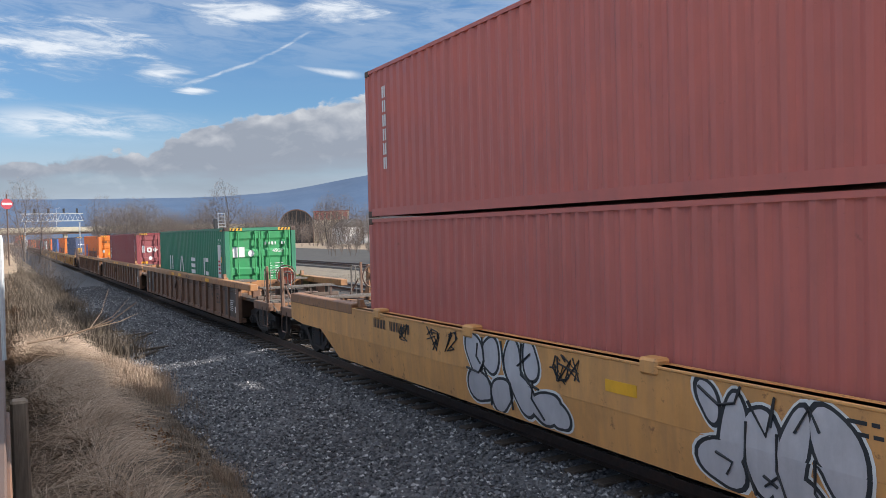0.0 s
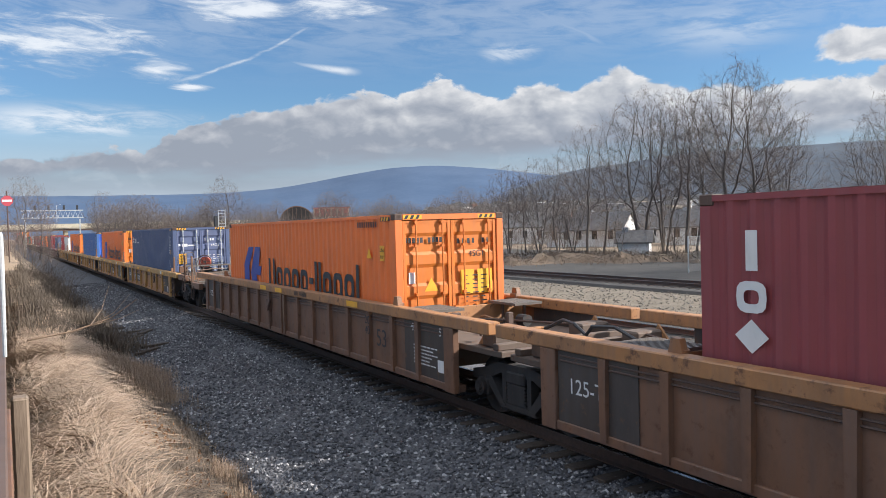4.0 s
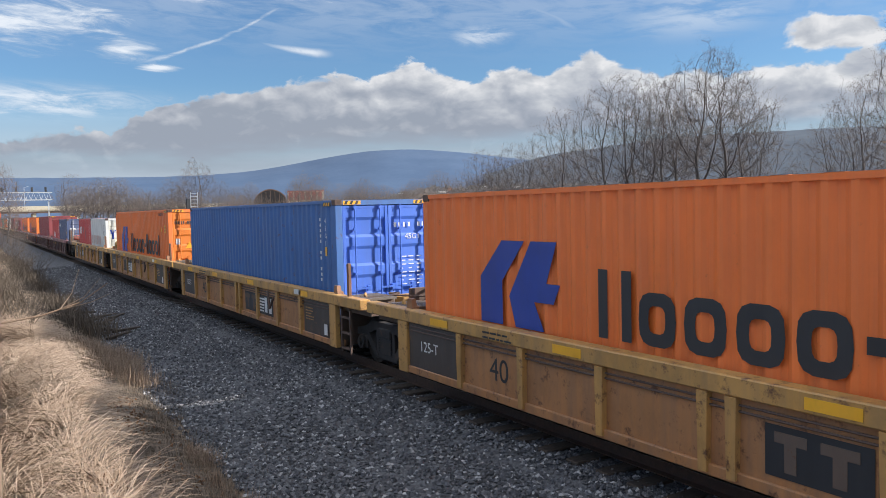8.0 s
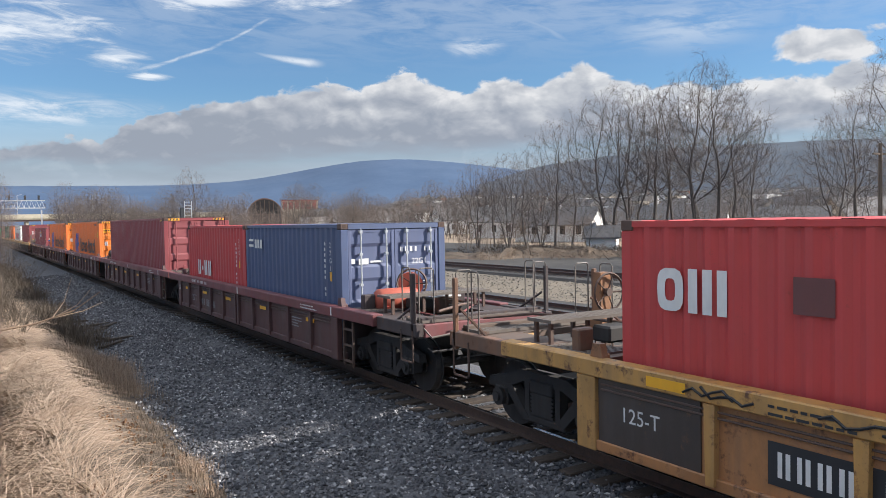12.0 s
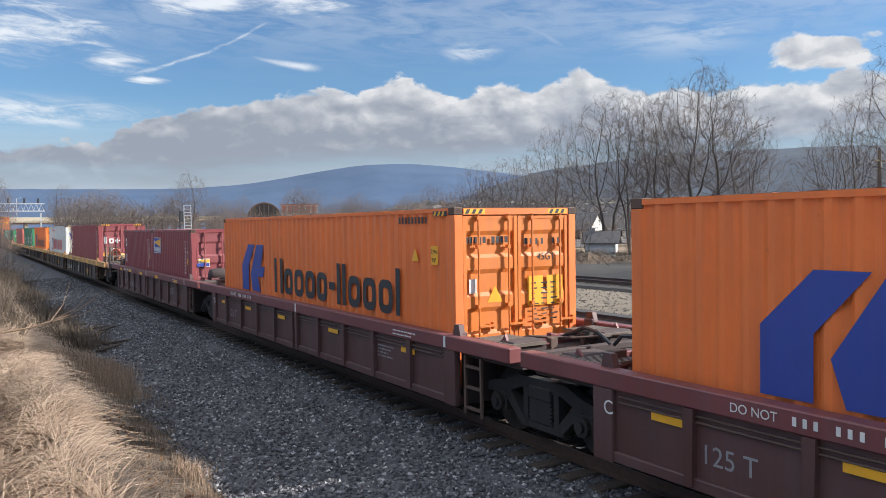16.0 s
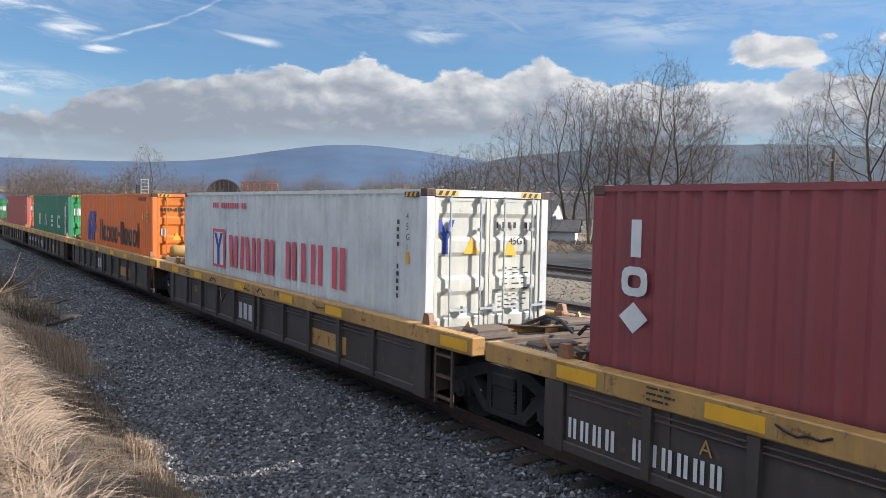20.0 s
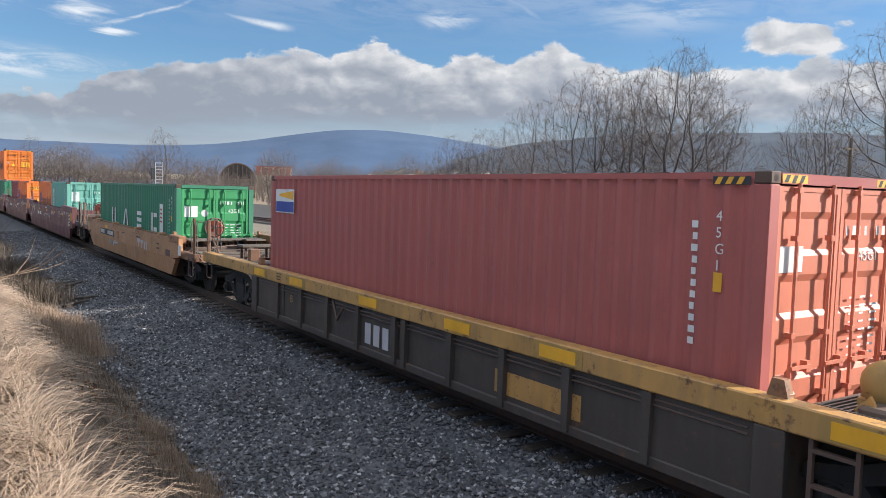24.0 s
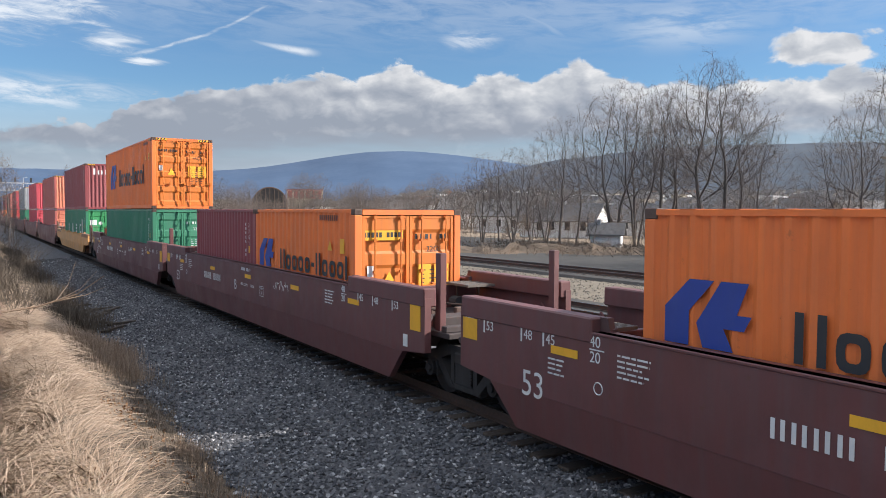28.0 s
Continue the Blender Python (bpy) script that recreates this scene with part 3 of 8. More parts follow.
def column(u, z_top, z_bottom, n, w, seed):
    """A column of small characters too worn to read."""
    rng = random.Random(seed)
    step = (z_top - z_bottom) / n
    return [rect(u + rng.uniform(0, 0.2) * w, u + w * rng.uniform(0.75, 1), z_top - (k + 0.78) * step, z_top - k * step - 0.18 * step) for k in range(n) if rng.random() > 0.1]


def end_mark(ob, length, shapes, mat, name="marking", out=-0.026, label=""):
    """Flat shapes on the door end: u metres from the left door's edge, z above the floor."""
    bm = bmesh.new()
    for s in shapes:
        bm.faces.new([bm.verts.new((-HALF_W + u, -length / 2 - out, z)) for u, z in s])
    bmesh.ops.recalc_face_normals(bm, faces=bm.faces)
    return tagged(part(name, bm, mat, ob, label), kind="stuff" if len(shapes) > 1 else "")


def triangle(u, z, s):
    return [(u, z), (u + s, z), (u + s / 2, z + s * 0.87)]


FEET = {40: 12.192, 20: 6.058}
CONTAINERS = []


def container(feet, h, colour, start, floor, label, end_colour=None, doors=True, tall=None):
    """A freight container whose leading end is start metres down the line at the start."""
    L = FEET[feet]
    mat = PAINT[colour]
    end_colour = end_colour or (colour + "_end" if colour + "_end" in PAINT else colour)
    emat = PAINT[end_colour]
    ob = thing("freight_container", label, "container", "containers on the train")
    part("side_wall", cached(("side_wall", feet, h, colour, -1), lambda bm: corrugated(bm, -HALF_W + 0.008, L, 0.16, h - 0.07, -1), mat), mat, ob)
    part("side_wall", cached(("side_wall", feet, h, colour, 1), lambda bm: corrugated(bm, HALF_W - 0.008, L, 0.16, h - 0.07, 1), mat), mat, ob)
    part("roof", cached(("roof", feet, h, colour), lambda bm: roof_sheet(bm, L, h - 0.006), mat), mat, ob)
    part("frame", cached(("frame", feet, h, colour), lambda bm: frame_rails(bm, L, h), mat), mat, ob)
    part("floor", cached(("floor", feet), lambda bm: box(bm, -1.15, 1.15, -L / 2 + 0.15, L / 2 - 0.15, 0.06, 0.15), PAINT["steel"]), mat, ob)
    part("end_wall", cached(("end_wall", feet, h, colour), lambda bm: end_sheet(bm, h, L / 2 - 0.06), mat), mat, ob)
    for sx in (-1, 1):
        for sy in (-1, 1):
            for z in (0.059, h - 0.059):
                part("corner_casting", cached("corner_casting", casting, PAINT["steel"] if colour != "white" else PAINT["car_rust"]), mat, ob,
                     at=pose(sx * (HALF_W - 0.0795), sy * (L / 2 - 0.0875), z))
    if doors:
        w = HALF_W - 0.17
        waves = 4 if h > 2.7 else 3
        for sx in (-1, 1):
            d = part("door", cached(("door", h, end_colour or colour), lambda bm: door_leaf(bm, w, h, waves), emat), emat, ob, at=pose(-w - 0.004 if sx < 0 else 0.004, -L / 2 + 0.03, 0))
            for x in (0.27, w - 0.20):
                part("lock_rod", cached(("lock_rod", h, end_colour), lambda bm: lock_rod(bm, h), emat if colour not in ("navy", "white") else PAINT["galvanised"]), mat, d, "steel lock rod with handle", at=pose(x, 0, 0))
    else:
        part("end_wall", cached(("front_wall", feet, h, end_colour or colour), lambda bm: end_sheet(bm, h, -L / 2 + 0.01), emat), emat, ob)
    if tall if tall is not None else h > 2.7:
        stripes = [[(a + 0.0, h - 0.1), (a + 0.06, h - 0.1), (a + 0.1, h - 0.03), (a + 0.04, h - 0.03)] for a in (0.2, 0.32, 0.44, 1.86, 1.98, 2.10)]
        for u in (0.18, 1.84):
            end_mark(ob, L, [rect(u, u + 0.4, h - 0.105, h - 0.025)], PAINT["mark_yellow"], "height_marking", 0.003, "yellow height marking")
        end_mark(ob, L, stripes, PAINT["mark_black"], "height_stripe", 0.005)
        side_mark(ob, L, [rect(L - 0.62, L - 0.2, h - 0.13, h - 0.05)], PAINT["mark_black"], "height_marking")
        side_mark(ob, L, [[(L - u, h - 0.125), (L - u + 0.06, h - 0.125), (L - u + 0.1, h - 0.055), (L - u + 0.04, h - 0.055)] for u in (0.6, 0.48, 0.36)], PAINT["mark_yellow"], "height_stripe", out=PROUD + 0.002)
    CONTAINERS.append((ob, start + L / 2, floor))
    return ob, L


def lettering(ob, me, L, u, z, sx=1.0):
    """Readable characters on the side facing -x."""
    m = Matrix.Translation(side_point(L, u, z)) @ SIDE @ Matrix.Diagonal((sx, 1, 1, 1))
    return tagged(part("lettering", me, None, ob, at=m), kind="stuff")


def end_lettering(ob, me, L, u, z, out=-0.025):
    return tagged(part("lettering", me, None, ob, at=pose(-HALF_W + u, -L / 2 - out, z)), kind="stuff")


def door_notes(ob, L, h, mat, seed, code="45G1"):
    """Number bars and rows of small print on the right door, and the size code that can be read."""
    rng = random.Random(seed)
    rows = [rect(1.36 + k * 0.115, 1.36 + k * 0.115 + rng.uniform(0.035, 0.07), h - 0.60, h - 0.5) for k in range(7) if k != 4]
    end_mark(ob, L, rows, mat, "number_mark")
    end_lettering(ob, words(code, 0.12, mat), L, 1.62, h - 0.86)
    small = [rect(1.5 + a * 0.2, 1.5 + a * 0.2 + rng.uniform(0.06, 0.16), h - 1.25 - k * 0.085, h - 1.228 - k * 0.085) for k in range(8) for a in range(3)]
    end_mark(ob, L, small, mat, "small_print")


def side_notes(ob, L, h, mat, seed, code="45G1"):
    side_mark(ob, L, column(L - 0.84, h - 0.35, h - 1.75, 12, 0.09, seed), mat, "number_mark")
    for k, c in enumerate(code):
        lettering(ob, words(c, 0.105, mat), L, L - 0.56, h - 0.48 - k * 0.16)
    side_mark(ob, L, [rect(L - 0.56, L - 0.46, h - 1.17, h - 0.98)], PAINT["mark_yellow"], "height_plate", "yellow height plate")


def orange_liner(feet, h, start, floor, faded=False, yellow_plate=False):
    code = "45G1" if h > 2.7 else "22G1"
    ob, L = container(feet, h, "orange", start, floor, "orange corrugated freight container with a blue mark and black bars")
    if feet == 40:
        s, u0 = 1.0, 0.0
    else:
        s, u0 = 0.6, -0.67
    flag = [[(2.2, 2.19), (2.72, 2.19), (2.2, 1.62), (2.2, 1.0), (1.66, 1.0), (1.66, 1.66)],
            [(2.86, 2.19), (3.4, 2.19), (3.18, 1.64), (3.46, 1.64), (3.32, 1.38), (2.92, 1.38), (3.12, 1.0), (2.5, 1.0), (2.36, 1.42)]]
    flag = [[(u0 + u * s, (z if feet == 40 else 1.17 + (z - 1.0) * 0.58)) for u, z in f] for f in flag]
    side_mark(ob, L, flag, PAINT["mark_blue"], "blue_mark", "blue painted mark")
    k = 0.82 if feet == 40 else 0.47
    u = 4.16 if feet == 40 else 1.86
    side_mark(ob, L, bars(u, 1.07 if feet == 40 else 1.18, "Toooo-iioooi", k, 0.155 if feet == 40 else 0.09, 0.11 if feet == 40 else 0.085), PAINT["mark_black"], "maker_mark", "row of black painted bars")
    side_mark(ob, L, [rect(L - 1.75 + k * 0.11, L - 1.69 + k * 0.11, h - 0.24, h - 0.13) for k in range(9)], PAINT["mark_black"], "number_mark")
    side_mark(ob, L, [triangle(L - 1.32, h - 0.86, 0.24)], PAINT["mark_yellow"], "warning_triangle", "yellow warning triangle")
    side_mark(ob, L, [rect(L - 0.69, L - 0.48, h - 0.90, h - 0.60)], PAINT["mark_yellow"], "height_plate", "yellow height plate")
    if h > 2.7:
        lettering(ob, words("9'6\"", 0.07, PAINT["mark_black"]), L, L - 0.67, h - 0.86).matrix_basis.translation.x -= 0.003
        lettering(ob, words("2.9m", 0.07, PAINT["mark_black"]), L, L - 0.685, h - 0.72).matrix_basis.translation.x -= 0.003
    end_mark(ob, L, [rect(0.2 + k * 0.085, 0.262 + k * 0.085, h - 0.56, h - 0.46) for k in range(10) if k != 5], PAINT["mark_black"], "maker_mark", out=-0.024)
    if yellow_plate:
        end_mark(ob, L, [rect(0.16, 1.08, h - 0.62, h - 0.42)], PAINT["mark_yellow"], "yellow_plate", out=-0.027)
    end_mark(ob, L, [triangle(0.62, h - 1.5, 0.3)], PAINT["mark_yellow"], "warning_triangle", label="yellow warning triangle")
    end_mark(ob, L, [rect(0.28, 0.42, h - 1.34, h - 1.12)], PAINT["mark_white"], "white_label")
    door_notes(ob, L, h, PAINT["mark_black"], int(start), code)
    end_mark(ob, L, [rect(1.42, 1.74, h - 1.6, h - 1.12), rect(1.82, 2.16, h - 1.6, h - 1.12)], PAINT["mark_yellow"], "notice_plate", label="yellow notice plate", out=-0.0265)
    return ob


def green_liner(h, start, floor, code):
    ob, L = container(40, h, "green", start, floor, "green corrugated freight container with large white shapes", end_colour="bright_green", tall=h > 2.7)
    s = []
    s += [rect(2.42, 2.6, 1.24, 1.84), rect(2.92, 3.1, 1.24, 1.84)]
    s += [[(4.5, 1.22), (4.72, 1.22), (5.0, 1.84), (4.86, 1.84)], [(5.4, 1.22), (5.2, 1.22), (5.04, 1.84), (5.14, 1.84)]]
    s += [rect(6.85, 7.55, 1.22 + 0.23 * k, 1.36 + 0.23 * k) for k in range(3)]
    s += [rect(9.0, 9.18, 1.22, 1.84), rect(9.3, 9.74, 1.22, 1.36), rect(9.3, 9.74, 1.7, 1.84)]
    p = 11.2
    if h < 2.7:
        s = [[(0.12 + u, z - 0.22) for u, z in q] for q in s]
        p = 10.22
    side_mark(ob, L, s, PAINT["mark_white"], "maker_mark", "large white painted shapes")
    side_mark(ob, L, [rect(p, p + 0.42, 0.92, 1.94 if h < 2.7 else 2.32)], PAINT["mark_white"], "white_panel", "white panel")
    side_mark(ob, L, [rect(p + 0.06, p + 0.34, 1.34 + 0.13 * k, 1.40 + 0.13 * k) for k in range(4)], PAINT["red"], "panel_script", out=PROUD + 0.003)
    side_notes(ob, L, h, PAINT["mark_white"], int(start), code)
    end_mark(ob, L, [rect(0.26, 0.66, h - 1.0, h - 0.66)], PAINT["mark_white"], "white_label", label="white label")
    end_mark(ob, L, [hollow_fill(0.88, h - 0.88, 0.11)], PAINT["mark_white"], "round_label")
    door_notes(ob, L, h, PAINT["mark_white"], int(start), code)
    return ob


def hollow_fill(u, z, r):
    return [(u + r * math.cos(6.2832 * k / 14), z + r * math.sin(6.2832 * k / 14)) for k in range(14)]


def maroon_liner(start, floor, plain=False, doors=True, colour="maroon"):
    h = 2.896
    ob, L = container(40, h, colour, start, floor, "maroon corrugated freight container with white marks", doors=doors)
    if not plain:
        side_mark(ob, L, [rect(0.58, 0.72, 2.12, 2.52)] + hollow(0.46, 0.82, 1.7, 2.02, 0.09)
                  + [[(0.44, 1.47), (0.64, 1.64), (0.84, 1.47), (0.64, 1.3)]], PAINT["mark_white"], "maker_mark", "white painted shapes")
        side_notes(ob, L, h, PAINT["mark_white"], int(start))
        side_mark(ob, L, [triangle(L - 0.66, h - 1.62, 0.28)], PAINT["mark_yellow"], "warning_triangle", "yellow warning triangle")
        side_mark(ob, L, [rect(L - 1.04, L - 0.63, 0.92, 1.09)], PAINT["mark_yellow"], "caution_plate", "yellow caution plate")
        lettering(ob, words("CAUTION", 0.06, PAINT["mark_black"]), L, L - 1.02, 1.01).matrix_basis.translation.x -= 0.003
        end_mark(ob, L, [rect(0.3, 0.42, h - 1.08, h - 0.7)] + hollow(0.54, 0.8, h - 1.08, h - 0.8, 0.08)
                 + [[(0.84, h - 0.94), (0.98, h - 0.8), (1.12, h - 0.94), (0.98, h - 1.08)]], PAINT["mark_white"], "maker_mark", label="white painted shapes")
        end_mark(ob, L, [hollow_fill(0.72, h - 1.4, 0.1)], PAINT["mark_white"], "round_label")
        end_mark(ob, L, [rect(0.2, 0.58, h - 1.78, h - 1.58)], PAINT["mark_yellow"], "caution_plate", label="yellow caution plate")
        end_lettering(ob, words("CAUTION", 0.055, PAINT["mark_black"]), L, 0.22, h - 1.7, -0.022)
        door_notes(ob, L, h, PAINT["mark_white"], int(start))
    elif doors:
        door_notes(ob, L, h, PAINT["mark_white"], int(start))
    return ob


def plain_box(feet, h, colour, start, floor, label, end_colour=None, doors=True, bars_on=True, mark=None, code=None):
    ob, L = container(feet, h, colour, start, floor, label, end_colour, doors)
    wm = PAINT["mark_white"] if colour not in ("white",) else PAINT["mark_black"]
    code = code or ("45G1" if h > 2.7 else "22G1")
    if bars_on:
        side_notes(ob, L, h, wm, int(start), code)
        if doors:
            door_notes(ob, L, h, wm, int(start), code)
    return ob, L


# The train, from its head: (where each box's leading end stands at the start).
LOW, MID, HIGH = 0.36, 0.40, 0.47
ob, L = plain_box(40, 2.896, "brown", 2.07, LOW, "brown corrugated freight container under another", bars_on=False)
ob, L = plain_box(40, 2.896, "brown", 2.07, LOW + 2.92, "brown corrugated freight container stacked on another", bars_on=False)
side_mark(ob, L, [s for k in range(6) for s in bars(0.78, 2.26 - k * 0.27, "T", 0.22, 0.06)], PAINT["mark_white"], "maker_mark", "column of white shapes")
green_liner(2.896, 25.95, LOW, "45G1")
maroon_liner(45.59, LOW)
orange_liner(40, 2.896, 65.1, LOW)
ob, L = plain_box(40, 2.896, "navy", 87.1, LOW, "dark blue corrugated freight container with a flag mark")
side_mark(ob, L, bars(0.98, 2.17, "TTT", 0.24, 0.07, 0.06) + [rect(2.0, 2.4, 2.17, 2.23)], PAINT["mark_white"], "maker_mark")
side_mark(ob, L, [rect(0.32, 0.78, z, z + 0.07) for z in (2.2, 2.36)], PAINT["mark_white"], "flag_stripe")
side_mark(ob, L, [rect(0.32, 0.78, z, z + 0.07) for z in (2.28, 2.44)], PAINT["red"], "flag_stripe")
end_mark(ob, L, [rect(0.16, 0.56, 1.3, 1.75)], PAINT["mark_yellow"], "caution_plate", label="yellow caution plate")
for k, w in enumerate(("CAUTION", "HIGH", "TRAILER")):
    end_lettering(ob, words(w, 0.065, PAINT["mark_black"]), L, 0.19, 1.62 - 0.12 * k, 0.022)
end_mark(ob, L, [rect(0.2, 0.32, 2.08, 2.18), rect(0.4, 0.62, 2.06, 2.18), rect(0.66, 0.95, 2.09, 2.13)], PAINT["mark_white"], "maker_mark")
orange_liner(40, 2.896, 102.9, LOW)
ob, L = plain_box(40, 2.896, "blue", 118.7, LOW, "bright blue corrugated freight container with rust streaks")
orange_liner(40, 2.896, 134.39, LOW)
ob, L = plain_box(20, 2.591, "white", 150.28, LOW, "short white freight container with faded pink marks")
side_mark(ob, L, [s for k in range(6) for s in bars(0.35 + 0.62 * k + (0.3 if k else 0), 1.1, "T", 0.5, 0.12)], paint("faded_pink", (0.62, 0.36, 0.30), 0.3), "maker_mark", "faded pink painted bars")
end_mark(ob, L, [[(0.2, 1.95), (0.3, 1.95), (0.37, 1.78), (0.44, 1.95), (0.54, 1.95), (0.42, 1.66), (0.42, 1.45), (0.32, 1.45), (0.32, 1.66)]], PAINT["mark_blue"], "maker_shape")
end_mark(ob, L, [triangle(1.5, 1.5, 0.3)], PAINT["mark_yellow"], "warning_triangle", label="yellow warning triangle")
ob, L = plain_box(20, 2.591, "red", 156.39, LOW, "short red freight container with white shapes", doors=False)
side_mark(ob, L, hollow(0.54, 0.9, 1.62, 2.08, 0.11) + bars(0.96, 1.62, "Ti", 0.46, 0.12, 0.06), PAINT["mark_white"], "maker_mark", "white painted shapes")
side_mark(ob, L, [rect(2.16, 2.56, 1.72, 2.06), rect(3.3, 3.55, 1.3, 1.9)], PAINT["car_maroon"], "paint_patch", "dark paint patch")
ob, L = plain_box(20, 2.591, "navy", 170.16, LOW, "short dark blue freight container with a flag mark")
side_mark(ob, L, bars(0.75, 2.0, "TTT", 0.22, 0.07, 0.06), PAINT["mark_white"], "maker_mark")
side_mark(ob, L, [rect(0.28, 0.64, z, z + 0.06) for z in (2.03, 2.17)], PAINT["mark_white"], "flag_stripe")
end_mark(ob, L, [rect(0.2, 0.32, 1.78, 1.88), rect(0.4, 0.62, 1.76, 1.88), rect(0.66, 0.95, 1.79, 1.83)], PAINT["mark_white"], "maker_mark")
ob, L = plain_box(20, 2.591, "red", 176.3, LOW, "short red freight container with white letters worn away", doors=False)
side_mark(ob, L, bars(1.2, 1.06, "T-TT", 0.46, 0.12, 0.14), PAINT["mark_white"], "maker_mark")
maroon_liner(186.0, LOW, plain=True)
orange_liner(40, 2.896, 202.09, LOW, yellow_plate=True)
orange_liner(40, 2.896, 217.95, LOW)
ob, L = plain_box(20, 2.591, "maroon", 233.9, LOW, "short maroon freight container with a blue and yellow sign", end_colour="maroon_end")
for o, mk, w in ((0, side_mark, 0.27),):
    side_mark(ob, L, [rect(0.27, 1.52, 1.7, 2.29)], PAINT["mark_white"], "sign_border")
    side_mark(ob, L, [rect(0.29, 1.5, 1.72, 2.27)], PAINT["mark_blue"], "sign_panel", "blue sign panel", PROUD + 0.002)
    side_mark(ob, L, [[(0.5, 2.13), (1.46, 2.24), (1.46, 1.95), (0.5, 2.08)]], PAINT["mark_yellow"], "sign_beam", "yellow beam", PROUD + 0.004)
    side_mark(ob, L, [rect(0.5 + 0.14 * k, 0.6 + 0.14 * k, 1.76, 1.92) for k in range(7)] + [rect(0.36, 0.45, 1.78, 2.2)], PAINT["mark_white"], "sign_mark", out=PROUD + 0.005)
    end_mark(ob, L, [rect(0.14, 0.6, 1.35, 1.62)], PAINT["mark_white"], "sign_border")
    end_mark(ob, L, [[(0.16, 1.58), (0.58, 1.6), (0.58, 1.48)]], PAINT["mark_yellow"], "sign_beam", 0.021)
    end_mark(ob, L, [rect(0.17, 0.57, 1.37, 1.47)], PAINT["mark_blue"], "sign_mark", 0.021)
ob, L = plain_box(20, 2.591, "maroon", 240.0, LOW, "short maroon freight container with two white shapes", doors=False)
side_mark(ob, L, hollow(0.36, 0.64, 1.86, 2.22, 0.08) + bars(0.36, 1.16, "T", 0.36, 0.09), PAINT["mark_white"], "maker_mark")
maroon_liner(254.06, MID)
ob, L = plain_box(40, 2.896, "white", 269.66, MID, "white corrugated freight container with red bars and a framed mark", code="45G1")
side_mark(ob, L, [s for u, c in ((3.6, "V"), (4.35, "A"), (5.1, "T"), (5.85, "T"), (7.0, "T"), (7.75, "i"), (8.2, "T"), (9.1, "T")) for s in bars(u, 1.1, c, 0.76, 0.19)], PAINT["mark_pink"], "maker_mark", "large red painted bars")
side_mark(ob, L, [rect(2.42, 3.3, 1.03, 1.98)], PAINT["mark_pink"], "mark_frame", "red frame")
side_mark(ob, L, [rect(2.52, 3.2, 1.1, 1.9)], PAINT["mark_white"], "mark_panel", "", PROUD + 0.002)
side_mark(ob, L, [[(2.55, 1.88), (2.72, 1.88), (2.86, 1.62), (3.0, 1.88), (3.17, 1.88), (2.95, 1.5), (2.95, 1.1), (2.77, 1.1), (2.77, 1.5)]], PAINT["mark_blue"], "mark_shape", "blue fork-shaped mark", PROUD + 0.004)
side_mark(ob, L, [rect(2.42 + 0.155 * k, 2.54 + 0.155 * k, 2.5, 2.63) for k in range(15) if k not in (3, 12)], PAINT["mark_pink"], "small_mark")
end_mark(ob, L, [[(0.2, 2.42), (0.3, 2.42), (0.37, 2.24), (0.44, 2.42), (0.54, 2.42), (0.42, 2.1), (0.42, 1.9), (0.32, 1.9), (0.32, 2.1)]], PAINT["mark_blue"], "maker_shape")
end_mark(ob, L, [triangle(0.72, 1.9, 0.3), triangle(1.5, 1.86, 0.3)], PAINT["mark_yellow"], "warning_triangle", label="yellow warning triangle")
orange_liner(40, 2.896, 285.33, MID)
green_liner(2.896, 300.76, MID, "45G1")
ob, L = plain_box(40, 2.896, "salmon", 316.22, MID, "faded red freight container with a small blue sign")
side_mark(ob, L, [rect(0.3, 1.3, 2.1, 2.6)], PAINT["mark_white"], "sign_border")
side_mark(ob, L, [rect(0.32, 1.28, 2.12, 2.34)], PAINT["mark_blue"], "sign_panel", "blue sign panel", PROUD + 0.002)
side_mark(ob, L, [[(0.5, 2.5), (1.26, 2.57), (1.26, 2.38), (0.5, 2.46)]], PAINT["mark_yellow"], "sign_beam", "yellow beam", PROUD + 0.003)
end_mark(ob, L, [rect(0.2, 0.62, 1.95, 2.2)], PAINT["mark_white"], "white_label")
green_liner(2.591, 336.21, HIGH, "42G1")
ob, L = plain_box(20, 2.591, "teal", 358.0, HIGH, "short pale green freight container with a white strip")
side_mark(ob, L, [rect(0.87, 1.29, 1.12, 2.18)], PAINT["mark_white"], "white_panel", "white panel")
side_mark(ob, L, [rect(0.98, 1.18, 1.2 + 0.2 * k, 1.34 + 0.2 * k) for k in range(4)], PAINT["mark_blue"], "panel_mark", out=PROUD + 0.003)
end_mark(ob, L, [rect(0.2, 0.62, 1.55, 2.05)], PAINT["mark_white"], "white_label")
orange_liner(20, 2.591, 364.1, HIGH)
orange_liner(20, 2.591, 377.7, HIGH, yellow_plate=True)
ob, L = plain_box(20, 2.591, "maroon", 383.8, HIGH, "short maroon freight container with a white shape", doors=False)
STACKS = ((397.0, "green", "orange_liner"), (418.0, "green_liner", "maroon"), (438.5, "salmon", "salmon"), (459.0, "pink", "pink"),
          (479.5, "green", "grey"), (500.0, "red", "pink"), (520.5, "salmon", "brown"), (541.0, "orange", "maroon"), (561.5, "brown", "navy"), (582.0, "brown", "blue"))
